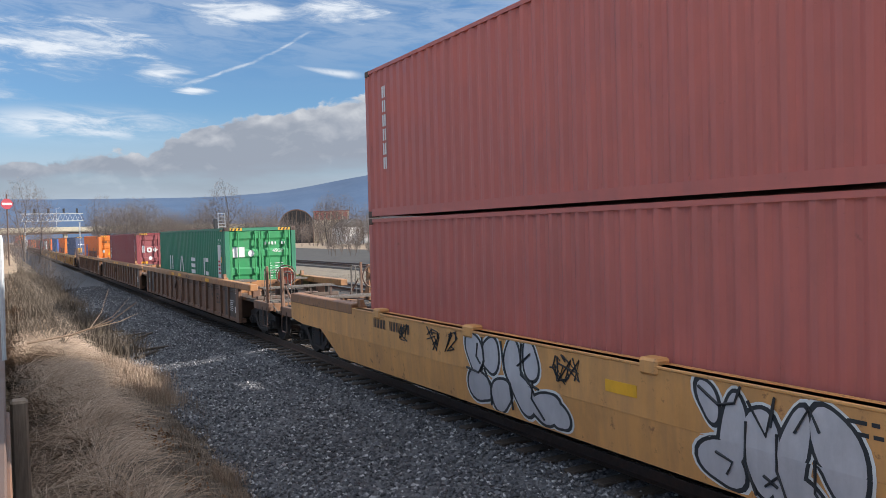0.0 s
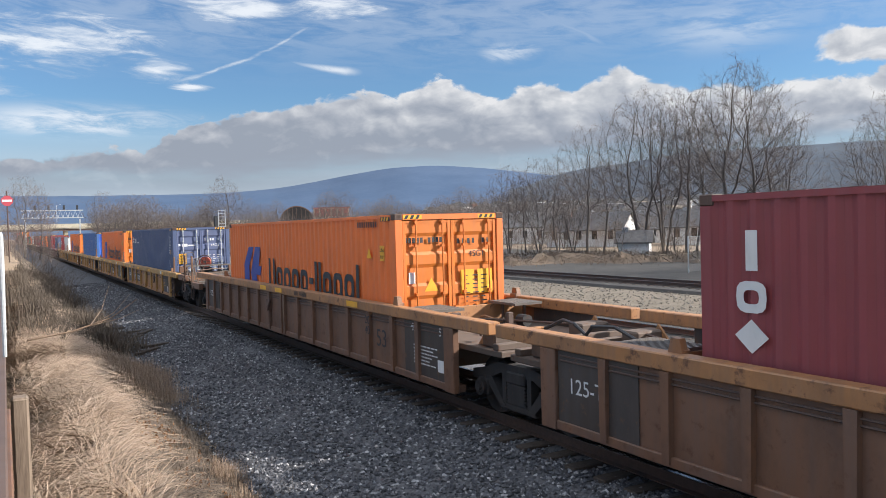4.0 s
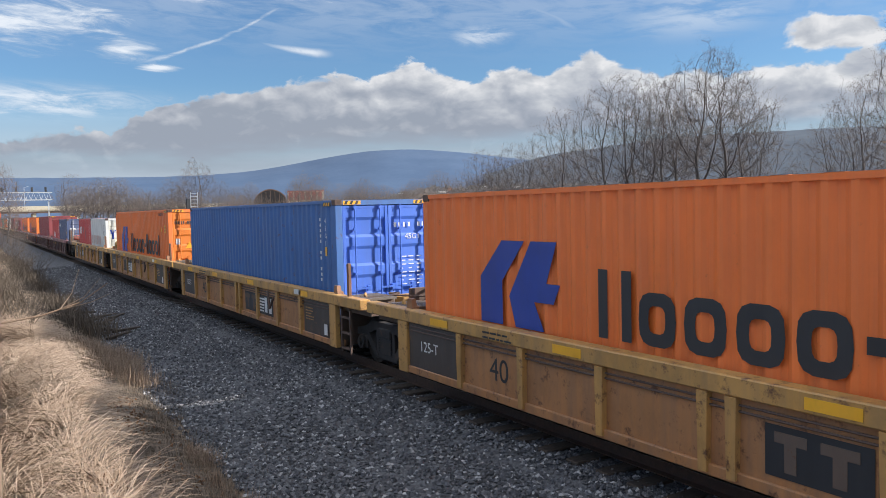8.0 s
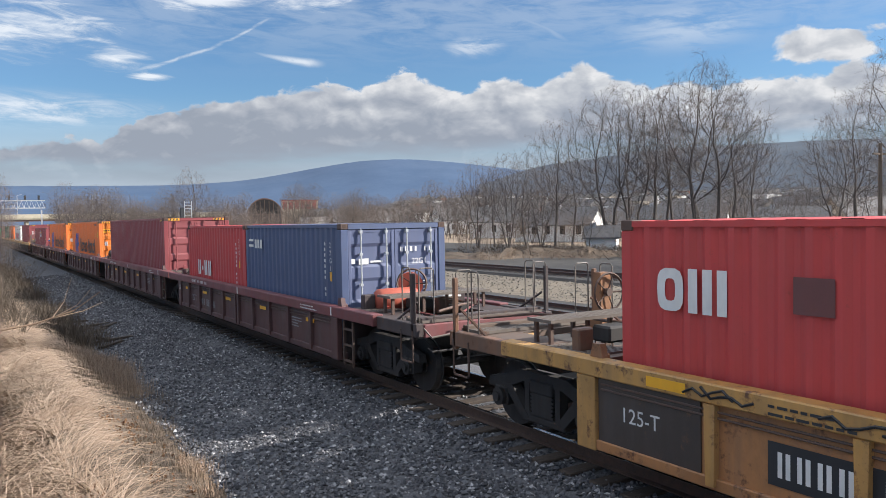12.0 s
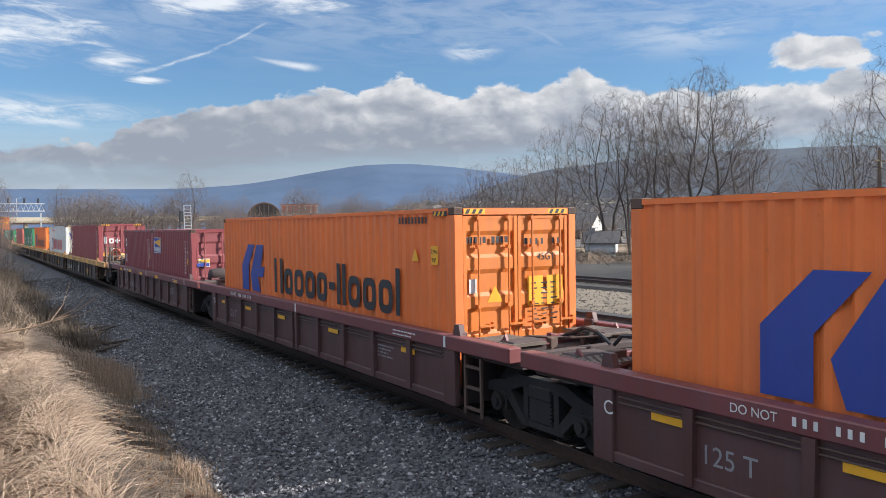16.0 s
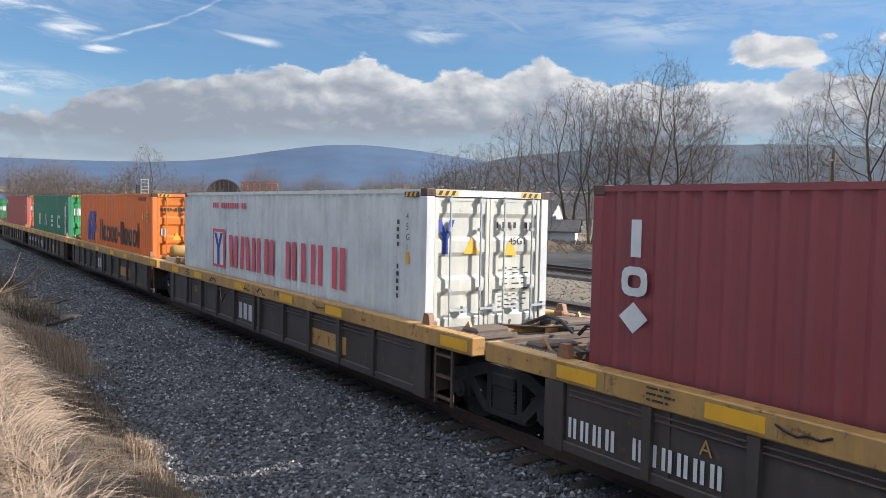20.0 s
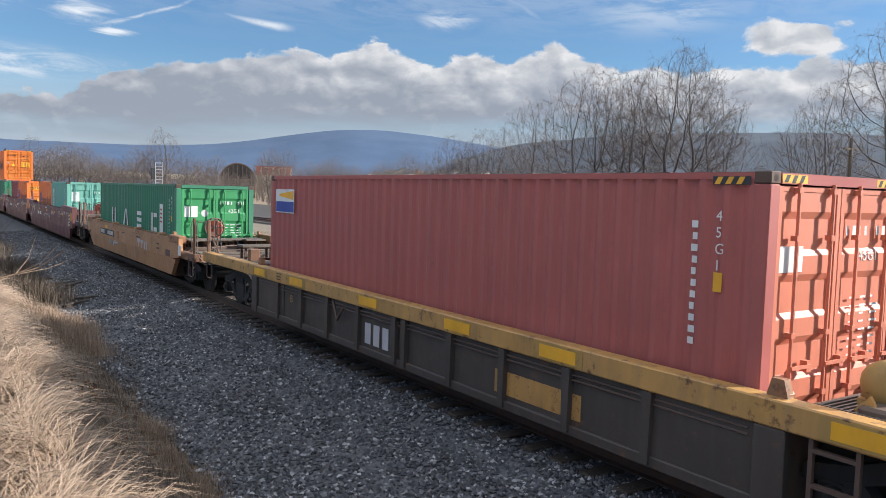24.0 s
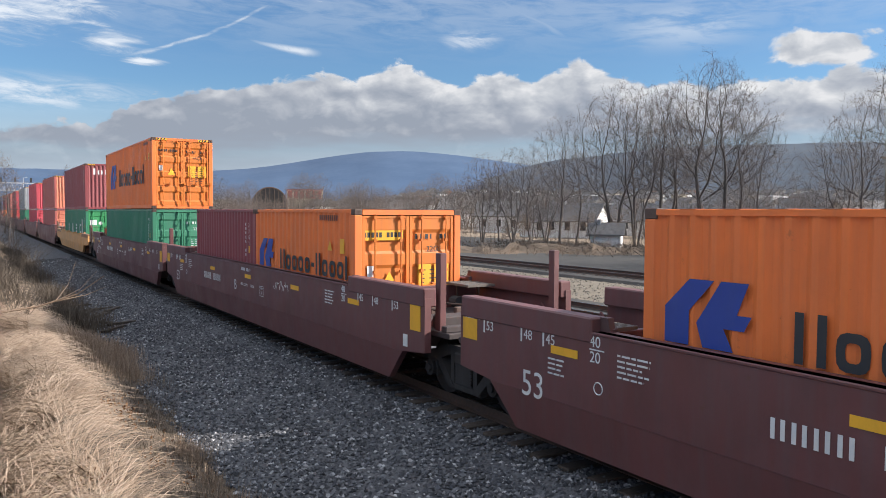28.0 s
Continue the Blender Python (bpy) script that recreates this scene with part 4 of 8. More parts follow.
for start, low, top in STACKS:
    if low == "green_liner":
        green_liner(2.591, start, HIGH, "42G1")
        z = HIGH + 2.615
    else:
        plain_box(40, 2.591, low, start, HIGH, "%s corrugated freight container under another" % low.replace("pink", "bright red").replace("salmon", "faded red"), bars_on=start < 450)
        z = HIGH + 2.615
    if top == "orange_liner":
        orange_liner(40, 2.896, start, z)
    else:
        ob, L = plain_box(40, 2.896, top, start, z, "%s corrugated freight container stacked on another" % top.replace("pink", "bright red").replace("salmon", "faded red"), doors=False, bars_on=start < 450)
        if top == "maroon":
            end_mark(ob, L, [rect(0.5, 0.62, 2.2, 2.6)] + hollow(0.75, 1.05, 2.2, 2.5, 0.1) + [rect(1.2, 1.5, 2.2, 2.5)], PAINT["mark_white"], "maker_mark")

# ---- well cars ----
CARS = []


def side_frame(bm):
    """Cast truck side: top bar, V bars, foot, axle boxes."""
    x0, x1 = -0.07, 0.07
    prism(bm, [(-1.22, 0.56), (-1.2, 0.70), (-0.8, 0.78), (-0.5, 0.90), (0.5, 0.90), (0.8, 0.78), (1.2, 0.70), (1.22, 0.56), (0.72, 0.62), (0.42, 0.74), (-0.42, 0.74), (-0.72, 0.62)], "x", x0, x1)
    for s in (-1, 1):
        prism(bm, [(s * 0.86, 0.64), (s * 0.66, 0.66), (s * 0.28, 0.26), (s * 0.46, 0.26)], "x", x0 - 0.01, x1 + 0.01)
        box(bm, x0, x1, *sorted((s * 0.27, s * 0.37)), 0.3, 0.78)
        box(bm, x0 - 0.03, x1 + 0.03, *sorted((s * 0.74, s * 1.05)), 0.34, 0.6, 0.02)
        disc(bm, (0, s * 0.89, 0.457), 0.13, x0 - 0.09, x1 + 0.05, "x", 12)
        disc(bm, (0, s * 0.89, 0.457), 0.07, x0 - 0.13, x0 - 0.08, "x", 8)
    box(bm, x0, x1, -0.46, 0.46, 0.2, 0.31, 0.02)
    box(bm, x0 - 0.03, x1, -0.24, 0.24, 0.62, 0.8, 0.02)
    return bm


def springs(bm):
    """The coil springs under the bolster, as one ridged block."""
    out = []
    for k in range(6):
        z = 0.32 + 0.052 * k
        out += [(0.24, z), (0.24, z + 0.03), (0.2, z + 0.036), (0.2, z + 0.048)]
    prism(bm, out + [(-y, z) for y, z in out[::-1]], "x", -0.08, 0.06)
    return bm


def wheel(bm):
    disc(bm, (0, 0, 0), 0.457, -0.05, 0.05, "x", 24)
    disc(bm, (0, 0, 0), 0.485, 0.05, 0.08, "x", 24)
    disc(bm, (0, 0, 0), 0.16, -0.08, 0.09, "x", 12)
    return bm


def truck(car, y):
    T = PAINT["truck"]
    for s in (-1, 1):
        part("side_frame", cached("side_frame", side_frame, T), T, car, at=pose(s * 1.0, y, 0))
        part("spring_nest", cached("spring_nest", springs, T), T, car, at=pose(s * 1.0, y, 0))
        for a in (-0.89, 0.89):
            part("wheel", cached("wheel", wheel, T), T, car, at=pose(s * 0.75, y + a, 0.46, rz=0 if s < 0 else 180))
    for a in (-0.89, 0.89):
        part("axle", cached("axle", lambda bm: disc(bm, (0, 0, 0), 0.09, -0.95, 0.95, "x", 10), T), T, car, at=pose(0, y + a, 0.46))
    part("bolster", cached("bolster", lambda bm: box(bm, -1.05, 1.05, -0.2, 0.2, 0.5, 0.82, 0.03), T), T, car, at=pose(0, y, 0))


def grating(bm, w, l):
    """An open walkway: cross strips standing off one edge bar, as one comb."""
    n = max(3, int(l / 0.06))
    out = [(0.0, 0.0), (w, 0.0)]
    p = l / n
    for k in range(n):
        out += [(w, k * p + 0.026), (0.03, k * p + 0.026), (0.03, (k + 1) * p), (w, (k + 1) * p)]
    out = out[:-1] + [(0.03, l), (0.0, l)]
    prism(bm, out, "z", -0.045, 0.0)
    return bm


def hand_wheel(bm):
    ring(bm, (0, 0, 0), 0.29, 0.02, "y", 20)
    for k in range(5):
        a = 6.2832 * k / 5
        tube(bm, [(0, 0.03, 0), (0.28 * math.cos(a), 0, 0.28 * math.sin(a))], 0.012, 4)
    disc(bm, (0, 0, 0), 0.06, -0.02, 0.08, "y", 10)
    return bm


def brake_housing(bm):
    disc(bm, (0, 0, 0), 0.25, 0.05, 0.2, "y", 18)
    disc(bm, (0, 0, 0), 0.2, 0.2, 0.34, "y", 14)
    disc(bm, (0, 0, 0), 0.09, 0.34, 0.42, "y", 10)
    box(bm, -0.14, 0.14, 0.08, 0.28, -0.32, 0.1, 0.03)
    return bm


def air_tank(bm):
    pts = 16
    prof = [(-0.46, 0.05), (-0.44, 0.16), (-0.38, 0.21), (0.38, 0.21), (0.44, 0.16), (0.46, 0.05)]
    rings = [[bm.verts.new((x, r * math.cos(6.2832 * k / pts), r * math.sin(6.2832 * k / pts))) for k in range(pts)] for x, r in prof]
    for a, b in zip(rings, rings[1:]):
        for k in range(pts):
            bm.faces.new((a[k], a[(k + 1) % pts], b[(k + 1) % pts], b[k]))
    bm.faces.new(rings[0]), bm.faces.new(rings[-1][::-1])
    bmesh.ops.recalc_face_normals(bm, faces=bm.faces)
    for f in bm.faces:
        f.smooth = True
    for x in (-0.3, 0.3):
        box(bm, x - 0.03, x + 0.03, -0.22, 0.22, -0.26, -0.12)
    return bm


def hoop(bm, w, h):
    tube(bm, [(-w / 2, 0, 0), (-w / 2, 0, h - 0.05), (-w / 2 + 0.05, 0, h), (w / 2 - 0.05, 0, h), (w / 2, 0, h - 0.05), (w / 2, 0, 0)], 0.016, 5)
    return bm


def side_ladder(bm):
    for y in (-0.2, 0.2):
        box(bm, -0.02, 0.02, y - 0.02, y + 0.02, 0.0, 0.85)
    for k in range(3):
        box(bm, -0.025, 0.025, -0.2, 0.2, 0.08 + 0.3 * k, 0.115 + 0.3 * k)
    return bm


def coupler(bm, d):
    box(bm, -0.1, 0.1, *sorted((0, d * 0.55)), 0.78, 0.96, 0.02)
    prism(bm, [(-0.16, d * 0.5), (-0.2, d * 0.66), (-0.06, d * 0.9), (0.02, d * 0.74), (0.16, d * 0.84), (0.2, d * 0.58), (0.12, d * 0.48)], "z", 0.74, 1.0)
    tube(bm, [(0.3, 0, 0.72), (0.34, d * 0.3, 0.45), (0.2, d * 0.62, 0.4), (0.06, d * 0.75, 0.52)], 0.025, 6)
    tube(bm, [(-1.2, 0, 0.9), (-1.2, d * 0.2, 0.86), (-0.3, d * 0.22, 0.86)], 0.018, 5)
    return bm


def clutter(car, s, y0, y1, top, seed, paint_):
    """Brake gear on an end deck: rods, pipes, brackets, a valve, a cross plate."""
    rng = random.Random(seed)
    st = PAINT["steel"]
    for k in range(4):
        x = rng.uniform(-1.0, 0.9)
        a, b = sorted((rng.uniform(y0, y1), rng.uniform(y0, y1)))
        part("brake_rod", tubed([(x, s * a, 1.16 + 0.05 * k), (x + rng.uniform(-0.3, 0.5), s * (a + b) / 2, 1.2 + rng.uniform(0, 0.14)), (x + rng.uniform(-0.2, 0.6), s * b, 1.17 + rng.uniform(0, 0.1))], 0.018 + 0.008 * rng.random(), 5), st if k % 2 else paint_, car)
    for k in range(3):
        x, y = rng.uniform(-1.05, 0.8), rng.uniform(y0 + 0.2, y1 - 0.2)
        part("bracket", boxed(x, x + rng.uniform(0.08, 0.3), s * y - 0.05, s * y + 0.05, 1.105, 1.2 + rng.uniform(0.05, 0.25), bevel=0.01), st if k else paint_, car)
    y = rng.uniform(y0 + 0.3, y1 - 0.3)
    part("valve", disc(bmesh.new(), (0.5, s * y, 1.27), 0.11, s * y - 0.12, s * y + 0.12, "y", 10), PAINT["truck"], car)
    part("cross_plate", boxed(-1.2, 1.2, s * (y0 + 0.1) - 0.04, s * (y0 + 0.1) + 0.04, 1.11, top - 0.08, bevel=0.008), paint_, car)


def rib(bm, z0, z1, w, lean=0.0):
    """A pressed upright on the car's side, wider at the top."""
    prism(bm, [(-w / 2, z1), (w / 2, z1), (w / 2 - 0.015 + lean, z0), (-w / 2 + 0.015 + lean, z0)], "x", -0.085, 0.0)
    return bm


def pad(bm):
    """The corner guide at a well's end."""
    prism(bm, [(-0.13, 0), (0.13, 0), (0.06, 0.25), (-0.06, 0.25)], "x", -0.04, 0.05)
    box(bm, -0.02, 0.1, -0.1, 0.1, 0.0, 0.14, 0.02)
    return bm


STYLE = {  # sill, side, rib, dark end, sill z, side z, rib places
    "ribbed_yellow": dict(sill="car_sill", side="car_yellow", rib="car_sill", end="car_black", z0=0.33, z1=1.16, top=1.36, reach=6.55, deck="deck_brown", ribs=(0.17, 1.65, 3.15, 4.65)),
    "ribbed_maroon": dict(sill="car_red_sill", side="car_dark", rib="car_dark", end="car_dark", z0=0.33, z1=1.13, top=1.34, reach=6.45, deck="deck_red", ribs=(0.12, 1.3, 2.55, 3.8, 5.1)),
    "ribbed_black": dict(sill="car_sill", side="car_black", rib="car_black", end="car_black", z0=0.28, z1=1.05, top=1.30, reach=6.5, deck="deck_brown", ribs=(0.15, 1.4, 2.6, 3.8, 5.0)),
    "ribbed_rusty": dict(sill="car_yellow", side="car_rust", rib="car_rust", end="car_black", z0=0.36, z1=1.38, top=1.57, reach=8.6, deck="deck_brown", ribs=(0.12, 1.15, 2.2, 3.25, 4.3, 5.35, 6.4, 7.4)),
    "smooth_yellow": dict(sill="car_gold", side="car_gold", z0=0.34, z1=1.45, top=1.47, reach=9.3, deck="deck_brown", ribs=()),
    "smooth_maroon": dict(sill="car_maroon", side="car_maroon", z0=0.16, z1=1.62, top=1.64, reach=9.55, deck="deck_red", ribs=()),
}


def unit_mark(car, me, y, z, x=-1.505, name="lettering", label=""):
    return tagged(part(name, me, None, car, label, at=Matrix.Translation((x, y, z)) @ SIDE), kind="stuff")


def plates(car, rects, mat, x=-1.504, name="plate", label=""):
    """Flat plates on the side facing -x: (y far, y near, z low, z high)."""
    bm = bmesh.new()
    for a, b, z0, z1 in rects:
        box(bm, x - 0.004, x, min(a, b), max(a, b), z0, z1)
    return tagged(part(name, bm, mat, car, label), kind="stuff" if len(rects) > 1 else "")


def open_deck(bm, y0, y1, z):
    """A deck plate with an opening in its middle."""
    a, b = sorted((y0, y1))
    w = min(0.62, (b - a) * 0.3)
    for x0, x1, p, q in ((-1.26, -0.62, a, b), (0.62, 1.26, a, b), (-0.616, 0.616, a, a + w), (-0.616, 0.616, b - w, b)):
        box(bm, x0, x1, p, q, z - 0.09, z)
    return bm


def stirrup(bm):
    tube(bm, [(0, -0.2, 0.0), (0, -0.2, -0.48), (0, -0.17, -0.52), (0, 0.17, -0.52), (0, 0.2, -0.48), (0, 0.2, 0.0)], 0.018, 5)
    return bm


def tall_hoop(bm):
    tube(bm, [(0, -0.14, 0), (0, -0.14, 0.88), (0, -0.1, 0.92), (0, 0.1, 0.92), (0, 0.14, 0.88), (0, 0.14, 0)], 0.013, 5)
    return bm


def end_gear(car, s, H, z, mat, rust):
    """The open end of a car: platform, gratings on two levels, posts, hoops, steps, brake rods."""
    def pt(name, bm, m, lab=""):
        return part(name, bm, m, car, lab)
    g = PAINT["grate"]
    part("end_walkway", cached("end_walkway", lambda bm: grating(bm, 2.5, 0.55), g), None, car, "worn open walkway grating", at=pose(-1.25, s * (H - 0.36) - 0.275, z + 0.055))
    part("raised_walkway", cached("raised_walkway", lambda bm: grating(bm, 2.2, 0.5), g), None, car, "raised walkway grating", at=pose(-1.1, s * (H - 1.75) - 0.25, z + 0.34))
    for x in (-1.0, -0.35, 0.35, 1.0):
        for d in (1.6, 1.9):
            pt("walkway_leg", boxed(x - 0.025, x + 0.025, *sorted((s * (H - d), s * (H - d + 0.05))), z, z + 0.29), PAINT["steel"])
    for sx in (-1, 1):
        pt("post", boxed(*sorted((sx * 1.35, sx * 1.42)), *sorted((s * (H - 0.1), s * (H - 0.17))), z - 0.25, 2.13, bevel=0.01), rust)
        pt("post_brace", tubed([(sx * 1.3, s * (H - 0.15), 1.65), (sx * 1.3, s * (H - 0.85), z)], 0.022, 5), rust)
        part("handrail", cached("tall_hoop", tall_hoop, g), None, car, at=pose(sx * 1.31, s * (H - 0.5), z))
        part("handrail", cached("tall_hoop", tall_hoop, g), None, car, at=pose(sx * 1.18, s * (H - 0.06), z, rz=90))
        part("stirrup_step", cached("stirrup", stirrup, PAINT["steel"]), None, car, at=pose(sx * 1.42, s * (H - 0.32), z - 0.1))
        pt("edge_beam", boxed(*sorted((sx * 1.27, sx * 1.42)), *sorted((s * (H - 1.42), s * (H - 0.01))), z - 0.2, z + 0.02, bevel=0.012), rust)
        pt("brake_rod", tubed([(sx * 0.5, s * (H - 0.1), z - 0.12), (sx * 1.1, s * (H - 0.4), z - 0.16), (sx * 1.3, s * (H - 1.2), z - 0.1)], 0.02, 5), PAINT["steel"])
        pt("pipe_bracket", boxed(*sorted((sx * 0.9, sx * 1.15)), *sorted((s * (H - 2.6), s * (H - 2.45))), z, z + 0.3, bevel=0.02), rust)
    pt("end_sill", boxed(-1.26, 1.26, *sorted((s * (H - 0.12), s * H)), z - 0.22, z, bevel=0.015), mat)
    pt("train_pipe", tubed([(-0.9, s * (H - 0.15), z + 0.18), (-0.2, s * (H - 0.5), z + 0.22), (0.4, s * (H - 1.1), z + 0.16), (0.5, s * (H - 2.2), z + 0.12)], 0.024, 6), PAINT["steel"])
    pt("cut_lever", tubed([(-1.3, s * (H + 0.03), z - 0.05), (-1.2, s * (H + 0.12), z - 0.2), (-0.2, s * (H + 0.14), z - 0.12)], 0.017, 5), PAINT["grate"])
    pt("slack_box", boxed(-0.35, 0.1, *sorted((s * (H - 2.3), s * (H - 1.95))), z, z + 0.22, bevel=0.03), PAINT["truck"])
    part("coupler", cached(("coupler", s), lambda bm: coupler(bm, s * 0.62), PAINT["truck"]), None, car, at=pose(0, s * H, 0))


def well_car(style, centre, half, front="joint", rear="joint", label="", tanks=False, brake=False, reach=None, coat=None):
    """One well of a car: half is the way from its middle to the joint with the next, or to its end sill."""
    S = dict(STYLE[style])
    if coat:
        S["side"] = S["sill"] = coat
    car = thing("well_car", label, "rail car", "cars of the train")
    z0, z1, top, R = S["z0"], S["z1"], S["top"], reach or S["reach"]
    RF, RR = R if isinstance(R, tuple) else (R, R)
    R = min(RF, RR)
    drop = 1.45 if style in ("ribbed_rusty", "smooth_yellow", "smooth_maroon") else 0.0
    sill, side, deck = PAINT[S["sill"]], PAINT[S["side"]], PAINT[S["deck"]]
    ends = ((-1, front), (1, rear))
    hf, hr = half if isinstance(half, tuple) else (half, half)
    af, ar = hf - (0.12 if front == "joint" else max(drop, 0.02)), hr - (0.12 if rear == "joint" else max(drop, 0.02))
    for sx in (-1, 1):
        xo = sx * 1.5
        if style.startswith("ribbed"):
            r = min(R, af, ar)
            cut = 1.4 if style != "ribbed_black" and style != "ribbed_rusty" else 0.0
            part("top_sill", boxed(*sorted((sx * 1.28, xo)), -af + (cut if front == "end" else 0), ar - (cut if rear == "end" else 0), z1, top, bevel=0.015), sill, car)
            for dz in (0.075, 0.135):
                part("side_conduit", tubed([(sx * 1.452, -r + 0.35, z1 - dz), (sx * 1.452, r - 0.35, z1 - dz)], 0.013, 5), PAINT["steel"], car)
            part("side_plate", boxed(*sorted((sx * 1.40, sx * 1.43)), -r, r, z0, z1), side, car)
            part("bottom_sill", boxed(*sorted((sx * 1.25, sx * 1.47)), -r, r, z0 - 0.02, z0 + 0.1, bevel=0.01), side, car)
            for y in S["ribs"]:
                for s in (-1, 1):
                    if y < r:
                        part("rib", cached(("rib", style), lambda bm: rib(bm, z0 + 0.02, z1 - 0.004, 0.13), PAINT[S["rib"]]), None, car, at=pose(sx * 1.42, s * y, 0, rz=0 if sx < 0 else 180))
            for s in (-1, 1):
                e = PAINT[S["end"]]
                part("end_post", boxed(*sorted((sx * 1.38, sx * 1.492)), *sorted((s * (r - 0.28), s * (r + 0.03))), z0 - 0.03, z1 - 0.003, bevel=0.012), e if S["end"] != "car_black" or sx > 0 else PAINT[S["rib"]], car)
                if S["end"] == "car_black":
                    part("dark_panel", boxed(*sorted((sx * 1.395, sx * 1.447)), *sorted((s * (r - 1.75), s * (r - 0.30))), z0 + 0.09, z1 - 0.006), e, car, "black painted panel")
        else:
            lo = 1.06 if style == "smooth_yellow" else 0.9
            out = [(-RF, z1 + 0.02), (RR, z1 + 0.02), (RR, lo - 0.12), (RR - 0.8, lo - 0.2), (-RF + 0.8, lo - 0.2), (-RF, lo - 0.12)]
            bm = bmesh.new()
            prism(bm, out, "x", *sorted((sx * 1.38, xo)))
            part("side_plate", bm, side, car)
            bm = bmesh.new()
            zl = lo - 0.2
            prof = [(sx * 1.497, zl - 0.003), (sx * 1.38, zl - 0.003), (sx * 1.34, z0), (sx * 1.45, z0)]
            short, cut = (0.32, 0.65) if coat else (2.0, 0.95) if style == "smooth_yellow" else (0.75, 0.55)
            bf, br = RF - short, RR - short
            lo_v = [bm.verts.new((x, -bf if k < 2 else -bf + cut, z)) for k, (x, z) in enumerate(prof)]
            hi_v = [bm.verts.new((x, br if k < 2 else br - cut, z)) for k, (x, z) in enumerate(prof)]
            bm.faces.new(lo_v), bm.faces.new(hi_v[::-1])
            for k in range(4):
                bm.faces.new((lo_v[k], hi_v[k], hi_v[(k + 1) % 4], lo_v[(k + 1) % 4]))
            bmesh.ops.recalc_face_normals(bm, faces=bm.faces)
            part("lower_plate", bm, side, car)
            part("top_sill", boxed(*sorted((sx * 1.26, sx * 1.512)), -6.4, 6.4, z1 - 0.02, top, bevel=0.01), sill, car)
            for s in (-1, 1):
                part("raised_sill", boxed(*sorted((sx * 1.27, sx * 1.514)), *sorted((s * 6.42, s * ((RF if s < 0 else RR) - 0.02))), z1 - 0.12, top + (0.16 if style == "smooth_maroon" else 0.08), bevel=0.02), sill if style == "smooth_maroon" else PAINT["car_end"], car)
                for y in (s * 1.9, s * 5.2):
                    if style == "smooth_yellow":
                        part("guide_lug", boxed(*sorted((sx * 1.3, sx * 1.53)), y - 0.14, y + 0.14, top - 0.12, top + 0.07, bevel=0.03), sill, car)
    part("well_floor", boxed(-1.25, 1.25, -6.2, 6.2, 0.26, 0.33), PAINT["steel"], car)
    for s, kind in ends:
        half = hf if s < 0 else hr
        a = half - (0.12 if kind == "joint" else max(drop, 0.0))
        zd = 1.11 if kind == "joint" or drop else top - 0.05
        part("bulkhead", boxed(-1.27, 1.27, *sorted((s * 6.32, s * 6.42)), 0.3, 1.15, bevel=0.01), deck, car)
        far = a - 0.02
        part("end_deck", boxed(-1.26, 1.26, *sorted((s * 6.44, s * far)), 1.02, 1.11, bevel=0.01) if kind == "joint" else open_deck(bmesh.new(), s * 6.44, s * (half - 0.125), zd), deck, car, "flat steel deck over the truck")
        part("centre_sill", boxed(-0.3, 0.3, *sorted((s * 6.43, s * (far + 0.1))), 0.72, 1.015), PAINT["truck"], car)
        for sx in (-1, 1):
            part("corner_guide", cached(("corner_guide", S["deck"]), pad, PAINT["car_end"] if S["deck"] == "deck_brown" else PAINT["car_dark"]), None, car, at=pose(sx * 1.33, s * 6.36, top - 0.09, rz=0 if sx < 0 else 180))
            part("walkway", cached("walkway", lambda bm: grating(bm, 0.62, 0.9), PAINT["grate"]), None, car, at=pose(-1.2 if sx < 0 else 0.5, s * 6.6 - (0.9 if s < 0 else 0), top - 0.02))
            for k in range(2):
                part("walkway_leg", boxed(*sorted((sx * (0.6 + 0.5 * k), sx * (0.64 + 0.5 * k))), *sorted((s * 6.9, s * 6.94)), 1.1, top - 0.065), PAINT["steel"], car)
        part("cross_beam", boxed(-1.25, 1.25, *sorted((s * (far - 0.25), s * (far - 0.1))), zd + 0.002, zd + 0.1, bevel=0.01), deck, car)
        if kind == "joint":
            for sx in (-1, 1):
                part("side_bearing", boxed(*sorted((sx * 0.55, sx * 1.15)), *sorted((s * (far - 0.7), s * (far - 0.35))), 1.11, 1.34, bevel=0.03), deck, car)
                prism_bm = bmesh.new()
                prism(prism_bm, [(s * (far - 0.9), 1.12), (s * (far - 0.45), 1.12), (s * (far - 0.62), 1.42)], "x", *sorted((sx * 1.05, sx * 1.09)))
                part("gusset", prism_bm, sill, car)
            part("hose", tubed([(0.35, s * (far - 1.1), 1.2), (0.3, s * (far - 0.5), 1.42), (0.2, s * (far - 0.1), 1.4), (0.25, s * (far + 0.1), 1.25)], 0.03, 6), PAINT["mark_black"], car, "black air hose")
            part("brake_pipe", tubed([(-0.9, s * 6.5, 1.2), (-0.4, s * 6.9, 1.3), (0.2, s * 7.2, 1.26), (0.9, s * (far - 0.2), 1.3)], 0.022, 6), PAINT["steel"], car)
        else:
            end_gear(car, s, half, zd, PAINT["car_end"] if S["deck"] == "deck_brown" else PAINT["car_red_sill"], PAINT["car_rust"] if S["deck"] == "deck_brown" else deck)
            truck(car, s * (half - 1.75))
        clutter(car, s, 6.6, far - 0.3, top, int(centre * 7) + s, PAINT[S["sill"]])
        if kind == "joint" and s > 0:
            truck(car, half)
    half = hf
